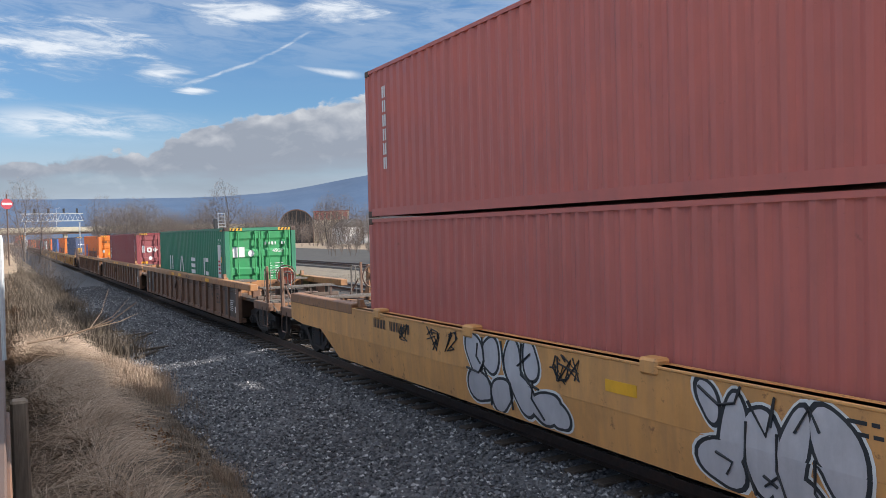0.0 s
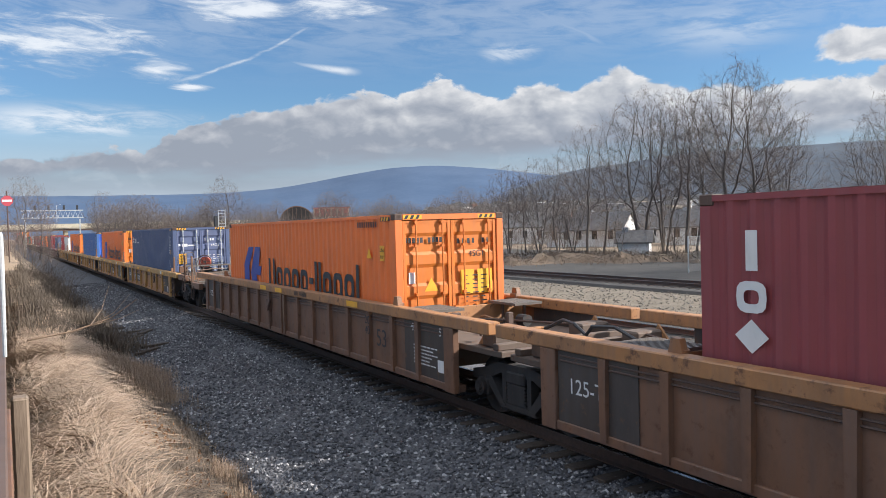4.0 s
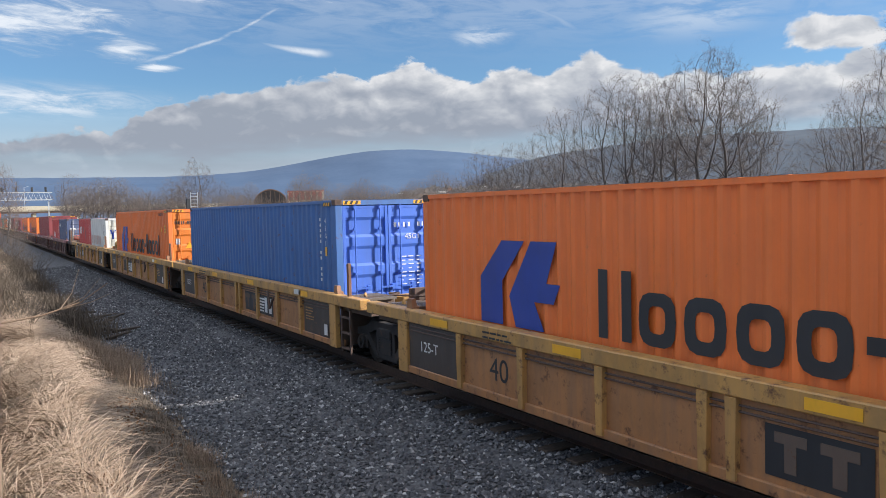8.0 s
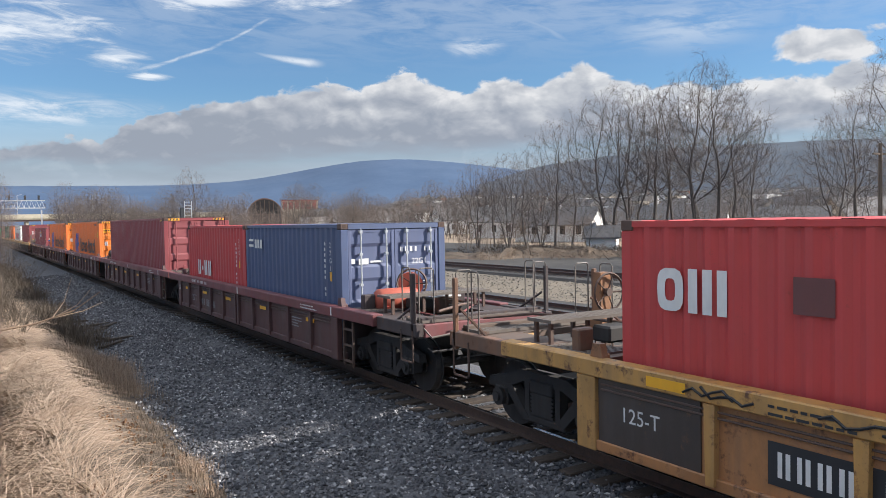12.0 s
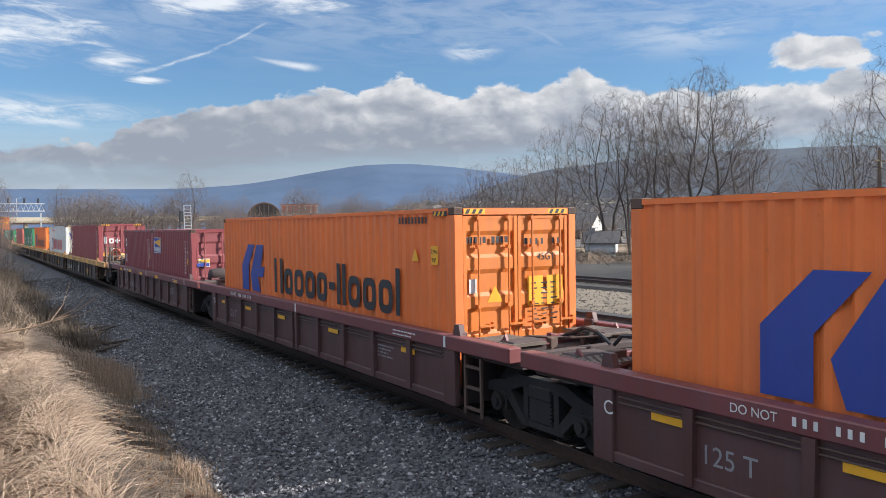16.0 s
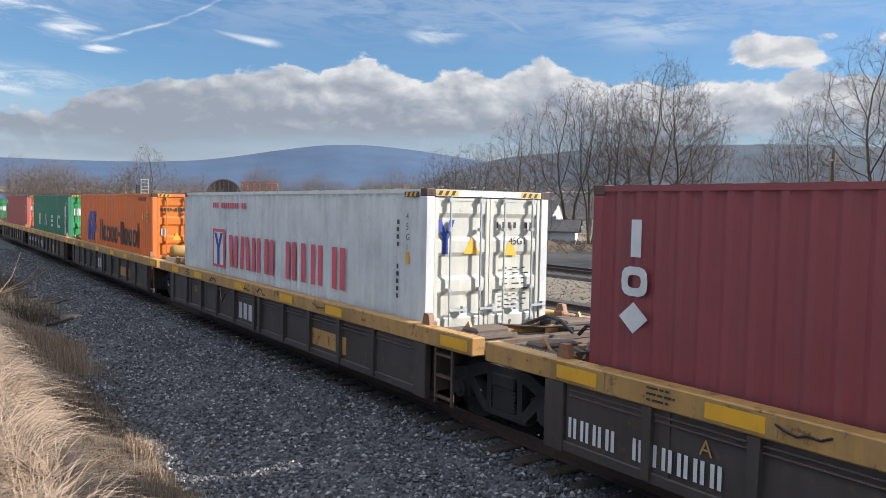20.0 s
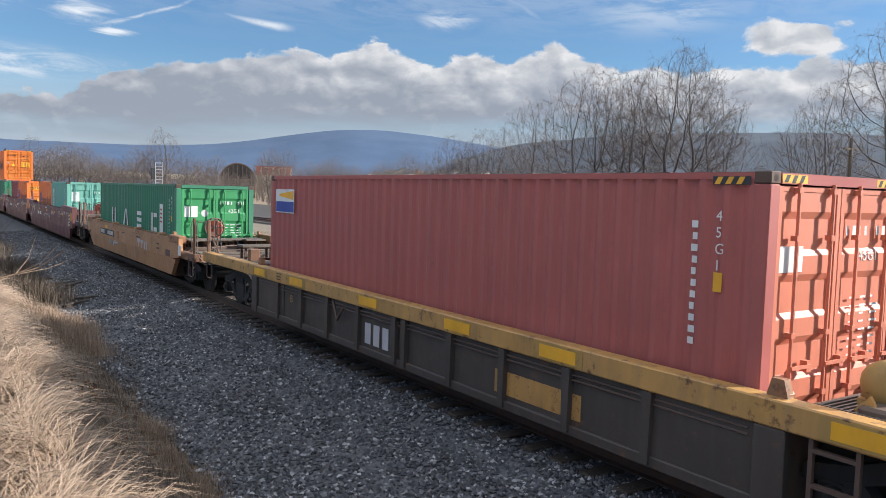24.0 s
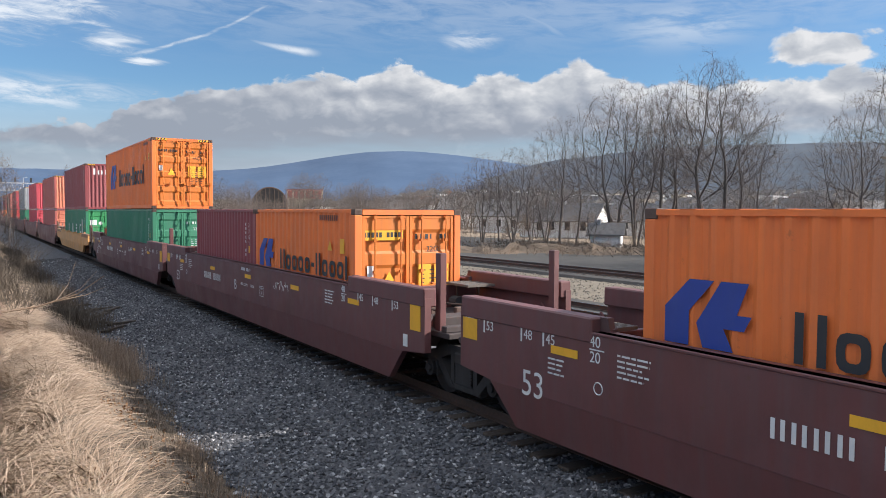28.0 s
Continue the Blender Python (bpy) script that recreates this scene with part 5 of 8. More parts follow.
    if front == "end" or brake:
        t = PAINT["hose_red"]
        bx_, by_ = (-0.62, -half + 2.0) if style == "ribbed_black" else (-0.1, -half + 2.45)
        part("brake_housing", cached("brake_housing", brake_housing, t), None, car, "red-brown hand brake housing", at=pose(bx_, by_ + 0.05, 1.72, rz=-25))
        part("brake_stand", boxed(bx_ - 0.12, bx_ + 0.12, by_ + 0.1, by_ + 0.26, 1.1, 1.6, bevel=0.01), PAINT["car_rust"], car)
        part("brake_wheel", cached("brake_wheel", hand_wheel, PAINT["steel"]), None, car, "spoked hand brake wheel", at=pose(bx_, by_, 1.75, rz=-25))
        part("brake_chain", tubed([(bx_ + 0.1, by_ + 0.05, 1.5), (bx_ + 0.12, by_ + 0.04, 1.25), (bx_ + 0.2, by_ - 0.05, 1.1)], 0.022, 5), PAINT["galvanised"], car)
    half = hr
    if rear == "end" and style in ("ribbed_yellow", "smooth_yellow"):
        part("brake_wheel", cached("brake_wheel", hand_wheel, PAINT["grate"]), None, car, "pale spoked hand brake wheel", at=pose(0.7, half - 1.2, 1.85))
        part("brake_stand", prism(bmesh.new(), [(half - 1.15, 1.1), (half - 0.7, 1.1), (half - 0.95, 1.6), (half - 0.98, 2.15), (half - 1.13, 2.15)], "x", 0.6, 0.8), PAINT["car_end"], car, "rusty orange brake stand")
    if tanks:
        part("air_tank", cached(("air_tank", S["deck"], front), air_tank, PAINT["tank_yellow"] if "yellow" in style or "black" in style else PAINT["hose_red"] if front == "end" else PAINT["deck_red"]), None, car, "rounded air reservoir", at=pose(-0.45, -7.0, 1.48))
        part("valve_box", boxed(0.35, 0.75, -7.3, -6.95, 1.12, 1.5, bevel=0.03), PAINT["steel"], car)
        part("pipe", tubed([(0.0, -7.0, 1.42), (0.4, -7.35, 1.5), (0.9, -7.2, 1.46), (1.1, -6.8, 1.4)], 0.022, 6), PAINT["galvanised"], car)
    CARS.append((car, centre))
    return car


Y = PAINT["mark_yellow"]
WH = PAINT["mark_white"]
BK = PAINT["mark_black"]


def yellow_bits(car, ys, z0, z1, w=0.5, x=-1.505):
    for y in ys:
        plates(car, [(y - w / 2, y + w / 2, z0, z1)], Y, x, "reflector_plate", "yellow reflector plate")


def number_panel(car, y, z, n, h, mat=BK, fg=WH, x=-1.5):
    """Plain upright bars where the car's number stood, on a dark panel or bare."""
    if mat:
        plates(car, [(y + 0.1, y - n * h * 0.86 - 0.1, z - h * 0.35, z + h * 1.35)], mat, x, "number_panel", "dark number panel")
    bm = bmesh.new()
    for k in range(n):
        if k != 4:
            for u in (0.0, h * 0.34):
                bm.faces.new([bm.verts.new((x - 0.006, y - k * h * 0.82 - u - d, z + e)) for d, e in rect(0, h * 0.2, 0, h)])
    bmesh.ops.recalc_face_normals(bm, faces=bm.faces)
    tagged(part("number_mark", bm, fg, car), kind="stuff")


def small_print(car, y, z, rows, w, h=0.03, mat=WH, x=-1.504, seed=1):
    rng = random.Random(seed)
    out = []
    for k in range(rows):
        a, end = 0.0, w * rng.uniform(0.6, 1)
        while a < end:
            b = min(end, a + rng.uniform(1.5, 5) * h)
            out.append((y - a, y - b, z - k * h * 2, z - k * h * 2 + h * 0.72))
            a = b + h * 0.8
    plates(car, out, mat, x, "small_print")


# A: smooth single well with sprayed shapes
car = well_car("smooth_yellow", 8.17, 11.4, "end", "end", "yellow smooth-sided well car covered with silver spray shapes", reach=10.25)
number_panel(car, 5.35, 1.18, 11, 0.17, None, BK, -1.502)
yellow_bits(car, (-1.45,), 1.06, 1.2, 0.52, -1.502)
small_print(car, -4.2, 1.3, 2, 0.4, 0.05, BK, -1.502, 3)


FOLD = 0.857


def on_side(y, z, lift):
    """A spot on the smooth side, which leans in below its fold."""
    return (-1.5 - lift + (0.0 if z >= FOLD else 0.05 * (FOLD - z) / (FOLD - 0.34)), y, z)


def sprayed(car, lobes, lines):
    """Rounded sprayed shapes that run into each other: pale edge, dark line, silver body, dark strokes."""
    for grow, mat, lift, nm in ((0.075, "mark_white", 0.002, "spray_edge"), (0.045, "mark_black", 0.004, "spray_line"), (0.0, "silver", 0.006, "spray_fill")):
        bm = bmesh.new()
        for k, (y, z, ry, rz, lean) in enumerate(lobes):
            pts = []
            for j in range(24):
                a = 6.2832 * j / 24
                w = 1 + 0.10 * math.sin(2 * a + k) + 0.07 * math.sin(3 * a + 2 * k)
                u, v = (ry + grow) * w * math.cos(a), (rz + grow) * w * math.sin(a)
                pts.append((y + u + lean * v, min(1.46, max(0.36, z + v))))
            for half in (max, min):
                cut = [(yy, half(zz, FOLD)) for yy, zz in pts]
                if max(c[1] for c in cut) - min(c[1] for c in cut) > 0.02:
                    bm.faces.new([bm.verts.new(on_side(yy, zz, lift + 0.0002 * k)) for yy, zz in cut])
        bmesh.ops.recalc_face_normals(bm, faces=bm.faces)
        tagged(part(nm, bm, PAINT[mat], car), kind="stuff")
    for ln in lines:
        part("spray_stroke", tubed([on_side(y, z, 0.012) for y, z in ln], 0.016, 4), BK, car)


sprayed(car, [(1.72, 1.15, 0.22, 0.28, 0.1), (1.28, 1.16, 0.2, 0.27, -0.15), (1.62, 0.66, 0.3, 0.24, 0.2), (1.05, 0.62, 0.24, 0.24, -0.1), (0.72, 1.12, 0.2, 0.3, 0.1), (0.3, 1.2, 0.17, 0.24, 0.1),
              (0.5, 0.72, 0.25, 0.26, 0.2), (0.0, 0.62, 0.3, 0.22, -0.5), (-0.3, 0.56, 0.16, 0.17, 0.0)],
        [[(1.95, 0.9), (1.6, 0.86), (1.45, 1.05), (1.5, 1.4)], [(1.45, 0.95), (1.3, 0.7), (1.33, 0.42)], [(1.0, 1.4), (0.92, 1.0), (0.8, 0.8), (0.78, 0.45)], [(0.5, 1.42), (0.52, 1.05), (0.35, 0.9), (0.12, 0.85)],
         [(0.6, 1.1), (0.3, 1.3)], [(0.25, 0.95), (0.3, 0.7), (0.05, 0.45)], [(1.62, 1.3), (1.66, 1.1), (1.55, 1.0)]])
sprayed(car, [(-2.72, 1.22, 0.12, 0.2, 0.2), (-2.86, 0.62, 0.26, 0.24, 0.1), (-3.02, 0.95, 0.14, 0.42, -0.1), (-3.34, 0.85, 0.2, 0.42, 0.1), (-3.68, 0.9, 0.16, 0.4, -0.15), (-3.7, 0.52, 0.3, 0.16, 0.0), (-4.12, 0.98, 0.24, 0.4, 0.15)],
        [[(-2.6, 1.35), (-2.85, 1.2), (-3.05, 1.25), (-3.12, 1.42)], [(-3.18, 1.1), (-3.15, 0.7), (-3.25, 0.4)], [(-3.2, 1.3), (-3.4, 1.0), (-3.5, 1.38), (-3.45, 1.1)], [(-3.52, 1.05), (-3.5, 0.7), (-3.6, 0.4)],
         [(-3.7, 1.1), (-3.85, 1.35), (-3.95, 1.15)], [(-3.9, 0.9), (-3.88, 0.6), (-4.05, 0.4)], [(-2.8, 0.72), (-3.0, 0.66), (-2.92, 0.52)], [(-3.35, 0.62), (-3.5, 0.54)], [(-3.5, 0.64), (-3.36, 0.52)]])
for y in (4.1, 3.0, 2.4, -0.35, -0.5):
    rng = random.Random(int(y * 10))
    for k in range(3):
        p = [(-1.506, y + rng.uniform(-0.22, 0.22), 1.0 + 0.4 * rng.random()) for _ in range(5)]
        part("spray_scrawl", tubed(p, 0.012, 4), BK, car)
# B: three rusty ribbed wells
for k, (c, fr, re) in enumerate(((32.05, "end", "joint"), (51.65, "joint", "joint"), (71.2, "joint", "end"))):
    car = well_car("ribbed_rusty", c, (11.45 if fr == "end" else 9.8, 11.45 if re == "end" else 9.8), fr, re, "rusty brown ribbed well car with a worn yellow sill", brake=False)
    yellow_bits(car, (1.6, 0.25, -4.6), 1.42, 1.53, 0.55)
    number_panel(car, -1.0, 1.43, 11, 0.1, None, BK, -1.502)
    unit_mark(car, words("53", 0.34, BK), -5.6, 0.75, -1.434)
    unit_mark(car, words("20", 0.16, BK), -5.24, 1.15, -1.508)
    unit_mark(car, words("40", 0.16, BK), -5.24, 0.95, -1.508)
    unit_mark(car, words("48", 0.14, WH), -7.1, 1.2, -1.449)
    unit_mark(car, words("5", 0.14, WH), -8.1, 1.2, -1.449)
    unit_mark(car, words("125-T", 0.2, WH), 8.1, 0.85, -1.449)
    small_print(car, -7.2, 0.95, 6, 0.85, 0.03, WH, -1.449, k)
    plates(car, [(-8.05, -8.25, 0.6, 0.8)], WH, -1.449, "white_label")
    part("lever", tubed([(-1.46, 1.4, 1.15), (-1.52, 1.15, 0.9), (-1.5, 0.95, 1.2)], 0.03, 5), PAINT["steel"], car)
# C: five yellow ribbed wells
for k, c in enumerate((93.2, 109.0, 124.8, 140.5, 156.35)):
    car = well_car("ribbed_yellow", c, (9.5 if k == 0 else 7.88, 9.5 if k == 4 else 7.88), "end" if k == 0 else "joint", "end" if k == 4 else "joint",
                   "yellow ribbed well car with a dirty pale sill" + (" and scrawls" if k == 4 else ""), tanks=k == 4)
    yellow_bits(car, (5.2, 2.2, -1.2, -4.9), 1.2, 1.31, 0.52)
    unit_mark(car, words("40", 0.33, BK), 3.95 if k != 0 else 3.95, 0.6, -1.432)
    unit_mark(car, words("125-T", 0.17, WH), 5.9, 0.72, -1.449)
    if k in (1, 2, 3):
        p = 2.85 if k == 3 else -0.5
        plates(car, [(p, p - 1.02, 0.5, 0.98), (p - 1.05, p - 2.2, 0.5, 0.98)], BK, -1.432, "maker_panel", "dark maker's panel")
        plates(car, [(p - 1.12 - 0.02 * j, p - 1.52 - 0.02 * j, 0.56 + 0.075 * j, 0.60 + 0.075 * j) for j in range(5)] + [(p - 1.6, p - 1.78, 0.56, 0.93), (p - 1.92, p - 2.1, 0.56, 0.93)], WH, -1.437, "maker_mark")
        plates(car, [(p - 0.1, p - 0.42, 0.82, 0.92), (p - 0.2, p - 0.32, 0.56, 0.82), (p - 0.55, p - 0.9, 0.82, 0.92), (p - 0.66, p - 0.79, 0.56, 0.82)], PAINT["deck_brown"], -1.437, "worn_mark")
    else:
        number_panel(car, 3.95, 0.62, 11, 0.235, BK, WH, -1.434)
    small_print(car, 4.0, 1.26, 2, 0.9, 0.035, BK, -1.505, k)
    plates(car, [(-4.35, -4.75, 1.21, 1.32)], WH, -1.505, "white_label", "white label plate")
    small_print(car, -4.9, 0.95, 5, 0.5, 0.03, PAINT["car_sill"], -1.449, k + 7)
    plates(car, [(-6.02, -6.18, 0.5, 0.72)], WH, -1.495, "white_label")
    part("lever", tubed([(-1.46, -2.4, 1.1), (-1.52, -2.7, 0.72), (-1.5, -2.95, 1.0)], 0.03, 5), PAINT["steel"], car)
    part("step_ladder", cached("step_ladder", side_ladder, PAINT["steel"]), None, car, at=pose(-1.44, -7.0, 0.25))
    part("post", boxed(-1.4, -1.33, -7.06, -6.98, 1.1, 2.0, bevel=0.01), PAINT["car_rust"], car)
    if k == 4:
        rng = random.Random(9)
        for j in range(9):
            y = rng.uniform(-5, 6)
            p = [(-1.507, y - 0.12 * i, 1.27 + rng.uniform(-0.06, 0.06)) for i in range(6)]
            part("spray_scrawl", tubed(p, 0.014, 4), BK, car)
# D: five dark red ribbed wells
for k, c in enumerate((176.3, 192.1, 208.15, 224.05, 240.0)):
    car = well_car("ribbed_maroon", c, (9.45 if k == 0 else 7.95, 9.45 if k == 4 else 7.95), "end" if k == 0 else "joint", "end" if k == 4 else "joint",
                   "dark red ribbed well car with a brighter red sill", tanks=k in (0, 2, 4))
    yellow_bits(car, (5.4, 3.3, 0.9, -2.0, -5.0), 0.9 if k != 4 else 1.16, 0.99 if k != 4 else 1.26, 0.45, -1.449 if k != 4 else -1.505)
    unit_mark(car, words("125 T", 0.2, PAINT["grey"]), 5.0, 0.6, -1.434)
    unit_mark(car, words("EDCBA"[4 - k], 0.16, WH), 6.3, 0.85, -1.497)
    unit_mark(car, words("DO NOT", 0.09, WH), 4.6, 1.2, -1.506)
    plates(car, [(4.05 - 0.1 * j, 4.01 - 0.1 * j, 1.2, 1.28) for j in range(12) if j % 4], WH, -1.504, "worn_mark")
    small_print(car, -3.9, 0.9, 4, 0.6, 0.03, PAINT["grey"], -1.434, k + 20)
    plates(car, [(-0.1, -0.17, 1.16, 1.33), (-6.2, -6.26, 1.16, 1.33)], WH, -1.505, "white_mark")
    small_print(car, -4.6, 1.24, 2, 0.9, 0.03, WH, -1.505, k + 30)
    part("step_ladder", cached("step_ladder", side_ladder, PAINT["steel"]), None, car, at=pose(-1.44, -6.9, 0.25))
    if k in (0, 4):
        number_panel(car, 4.0, 0.55, 11, 0.2, None, PAINT["grey"], -1.434)
# E: five black wells with a yellow sill
for k, c in enumerate((260.15, 275.75, 291.4, 306.85, 322.3)):
    car = well_car("ribbed_black", c, (9.7 if k == 0 else 7.78, 10.2 if k == 4 else 7.78), "end" if k == 0 else "joint", "end" if k == 4 else "joint",
                   "black ribbed well car with a worn yellow sill" + (" and white scrawls" if k == 3 else ""), tanks=k in (0, 2, 4))
    plates(car, [(y + 0.42, y - 0.42, 1.075, 1.275) for y in (6.0, 4.0, -3.65, -7.25)], PAINT["tank_yellow"], -1.503, "pale_patch")
    yellow_bits(car, (6.0, 4.0, 1.0, -1.6, -3.65, -7.25), 1.1, 1.25, 0.62, -1.508)
    plates(car, [(-2.4, -4.0, 0.45, 0.75)], PAINT["car_sill"], -1.432, "buff_panel", "buff painted panel")
    if k == 0:
        number_panel(car, 6.15, 0.44, 11, 0.23, None, WH, -1.45)
    plates(car, [(1.2 - 0.3 * j, 1.0 - 0.3 * j, 0.45, 0.8) for j in range(3)], PAINT["silver"], -1.434, "worn_mark")
    unit_mark(car, words("AGFEB"[k], 0.16, PAINT["car_sill"]), 4.4, 0.72, -1.45)
    small_print(car, 5.0, 1.24, 3, 0.35, 0.03, BK, -1.511, k + 40)
    part("lever", tubed([(-1.46, 2.4, 1.0), (-1.52, 2.1, 0.7), (-1.5, 1.9, 0.95)], 0.025, 5), PAINT["steel"], car)
    if k == 3:
        rng = random.Random(3)
        for j in range(5):
            y = 6.1 - 1.15 * j
            for q in range(4):
                p = [(-1.45, y - 0.16 * q + rng.uniform(-0.05, 0.05), 0.6 + rng.uniform(0, 0.25)) for _ in range(4)]
                part("spray_scrawl", tubed(p, 0.013, 4), WH, car)
    elif k in (0, 1):
        rng = random.Random(k)
        for j in range(4):
            y = rng.uniform(-4, 5)
            p = [(-1.507, y - 0.1 * i, 1.18 + rng.uniform(-0.06, 0.06)) for i in range(6)]
            part("spray_scrawl", tubed(p, 0.012, 4), BK, car)
    part("step_ladder", cached("step_ladder", side_ladder, PAINT["steel"]), None, car, at=pose(-1.44, -6.95, 0.25))
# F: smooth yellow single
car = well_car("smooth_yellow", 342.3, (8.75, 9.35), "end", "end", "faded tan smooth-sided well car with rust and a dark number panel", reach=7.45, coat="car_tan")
plates(car, [(4.47, 1.71, 0.965, 1.205)], BK, -1.502, "number_panel", "dark number panel")
plates(car, [(y, y - 0.05, 1.01, 1.16) for g in (4.35, 4.16, 3.97, 3.78, 3.0, 2.81, 2.62, 2.43, 2.24, 2.05) for y in (g, g - 0.09)], WH, -1.506, "number_mark")
yellow_bits(car, (3.29,), 1.24, 1.35, 0.52, -1.503)
part("plate_frame", prism(bmesh.new(), [(1.17, 0.96), (0.90, 0.96), (0.90, 1.22), (1.155, 1.22), (1.155, 1.205), (0.915, 1.205), (0.915, 0.975), (1.17, 0.975)], "x", -1.504, -1.502), BK, car)
plates(car, [(1.17, 1.155, 0.98, 1.2)], BK, -1.502, "plate_edge")
unit_mark(car, words("PLATE", 0.05, BK), 1.13, 1.13, -1.504)
unit_mark(car, words("H", 0.1, BK), 1.07, 0.99, -1.504)
small_print(car, 0.3, 1.22, 1, 0.5, 0.045, BK, -1.503, 6)
small_print(car, -2.0, 1.2, 1, 0.9, 0.06, BK, -1.503, 8)
for k, ys in enumerate(((2.6, 2.2), (1.9, 1.5), (1.5, 1.1), (6.9, 6.6))):
    rng = random.Random(70 + k)
    part("spray_scrawl", tubed([(-1.503, ys[0] + (ys[1] - ys[0]) * i / 6, (0.74 if k < 3 else 0.95) + rng.uniform(-0.1, 0.12)) for i in range(7)], 0.014, 4), PAINT["galvanised"] if k < 3 else BK, car, "faded sprayed scrawl")
for y, z in ((0.7, 1.33), (-1.5, 1.33)):
    part("seam_bar", boxed(-1.508, -1.5, y - 0.9, y + 0.2, z - 0.015, z), PAINT["car_end"], car)
plates(car, [(-7.4, -7.7, 1.0, 1.3)], WH, -1.503, "white_label")
plates(car, [(-2.2, -2.6, 1.05, 1.17), (-2.34, -2.46, 0.9, 1.05), (-2.7, -3.1, 1.05, 1.15), (-2.84, -2.96, 0.88, 1.05), (-3.2, -3.32, 0.86, 1.12), (-3.46, -3.58, 0.86, 1.12)], PAINT["silver"], -1.502, "maker_mark", "worn white painted shapes")
plates(car, [(-5.99, -6.48, 0.88, 1.08)], PAINT["car_dark"], -1.502, "dark_label", "dark label plate")
small_print(car, -4.9, 1.15, 2, 0.4, 0.07, BK, -1.503, 12)
# G: dark maroon smooth wells
for k, (c, fr, re) in enumerate(((364.25, "end", "joint"), (383.8, "joint", "joint"), (403.1, "joint", "end"))):
    car = well_car("smooth_maroon", c, (11.6 if k == 0 else 9.78, 11.6 if k == 2 else 9.78), fr, re, "dark maroon smooth-sided well car with white lettering", reach=(9.98 if k == 0 else 9.3, 9.2))
    yellow_bits(car, (3.1, -0.25, -3.6, -6.65, 6.9), 1.28, 1.38, 0.49, -1.502)
    yellow_bits(car, (-9.6 if k == 0 else -9.0,), 1.1, 1.6, 0.34, -1.502)
    yellow_bits(car, (8.95,), 1.2, 1.5, 0.36, -1.502)
    unit_mark(car, words("53", 0.34, WH), 7.74, 0.66, -1.503)
    for w, y in (("53", 8.55), ("48", 7.7), ("45", 7.25), ("45", -6.9), ("48", -7.5), ("53", -8.25)):
        unit_mark(car, words(w, 0.13, WH), y, 1.38, -1.503)
        plates(car, [(y + 0.06, y + 0.03, 1.34, 1.54)], WH, -1.502, "white_mark")
    for y in (6.45, -6.1):
        unit_mark(car, words("40", 0.13, WH), y, 1.47, -1.503)
        unit_mark(car, words("20", 0.13, WH), y, 1.29, -1.503)
        plates(car, [(y, y - 0.24, 1.43, 1.445)], WH, -1.502, "white_mark")
    plates(car, [(y, y - 0.045, 1.0, 1.19) for g in (4.07, 3.86, 3.65, 3.44, 3.05, 2.85, 2.65, 2.45) for y in (g, g - 0.1)], WH, -1.502, "number_mark")
    plates(car, [(0.3 - 0.09 * j, 0.27 - 0.09 * j, 1.46, 1.54) for j in range(9) if j != 4], WH, -1.502, "number_mark")
    unit_mark(car, words("ABC"[k], 0.27, WH), 0.94, 0.92, -1.503)
    unit_mark(car, words("WELL LD LMT", 0.07, WH), 0.37, 1.07, -1.503)
    unit_mark(car, words("118,000", 0.07, WH), -0.44, 1.07, -1.503)
    plates(car, [(-1.21, -1.48, 0.92, 0.932), (-1.21, -1.48, 1.158, 1.17), (-1.21, -1.222, 0.932, 1.158), (-1.468, -1.48, 0.932, 1.158)], WH, -1.502, "plate_frame")
    unit_mark(car, words("PLATE", 0.045, WH), -1.25, 1.09, -1.503)
    unit_mark(car, words("H", 0.09, WH), -1.31, 0.96, -1.503)
    unit_mark(car, words("125 T", 0.13, WH), 9.1, 1.5, -1.503)
    small_print(car, -5.3, 1.42, 5, 0.5, 0.03, WH, -1.502, k + 5)
    small_print(car, 6.0, 1.42, 5, 0.5, 0.03, WH, -1.502, k + 15)
    small_print(car, 7.2, 1.2, 4, 0.42, 0.03, WH, -1.502, k + 25)
    if k == 0:
        small_print(car, -8.75, 1.42, 5, 0.62, 0.035, WH, -1.502, k + 9)
        unit_mark(car, words("L 201-9", 0.09, WH), -8.75, 0.98, -1.503)
        small_print(car, -8.75, 0.9, 2, 0.5, 0.03, WH, -1.502, k + 19)
    plates(car, [(-8.6, -8.75, 0.8, 1.0)], WH, -1.502, "white_label")
    for j in range(5):
        rng = random.Random(90 + j + 9 * k)
        y = -2.2 - 0.2 * j
        part("spray_scrawl", tubed([(-1.503, y - 0.05 * i, 1.28 + rng.uniform(-0.13, 0.13)) for i in range(5)], 0.006, 4), WH, car, "thin white scrawl")
    part("round_stencil", ring(bmesh.new(), (-1.502, 6.3, 1.0), 0.07, 0.008, "x", 14), WH, car)
    if fr == "joint":
        for sx in (-1, 1):
            part("post", boxed(*sorted((sx * 1.1, sx * 1.22)), -9.3, -9.15, 1.1, 2.35, bevel=0.01), PAINT["car_maroon"], car)
# far stacked wells
for k, (start, low, top) in enumerate(STACKS[1:]):
    st = "smooth_yellow" if k == 0 else "smooth_maroon"
    car = well_car(st, start + 6.1, 10.2, "end", "end", "yellow smooth-sided well car" if k == 0 else "dark maroon smooth-sided well car")

# ---- ground ----
TRACK = 7.6


def smooth(a, b, v):
    t = min(1, max(0, (v - a) / (b - a)))
    return t * t * (3 - 2 * t)


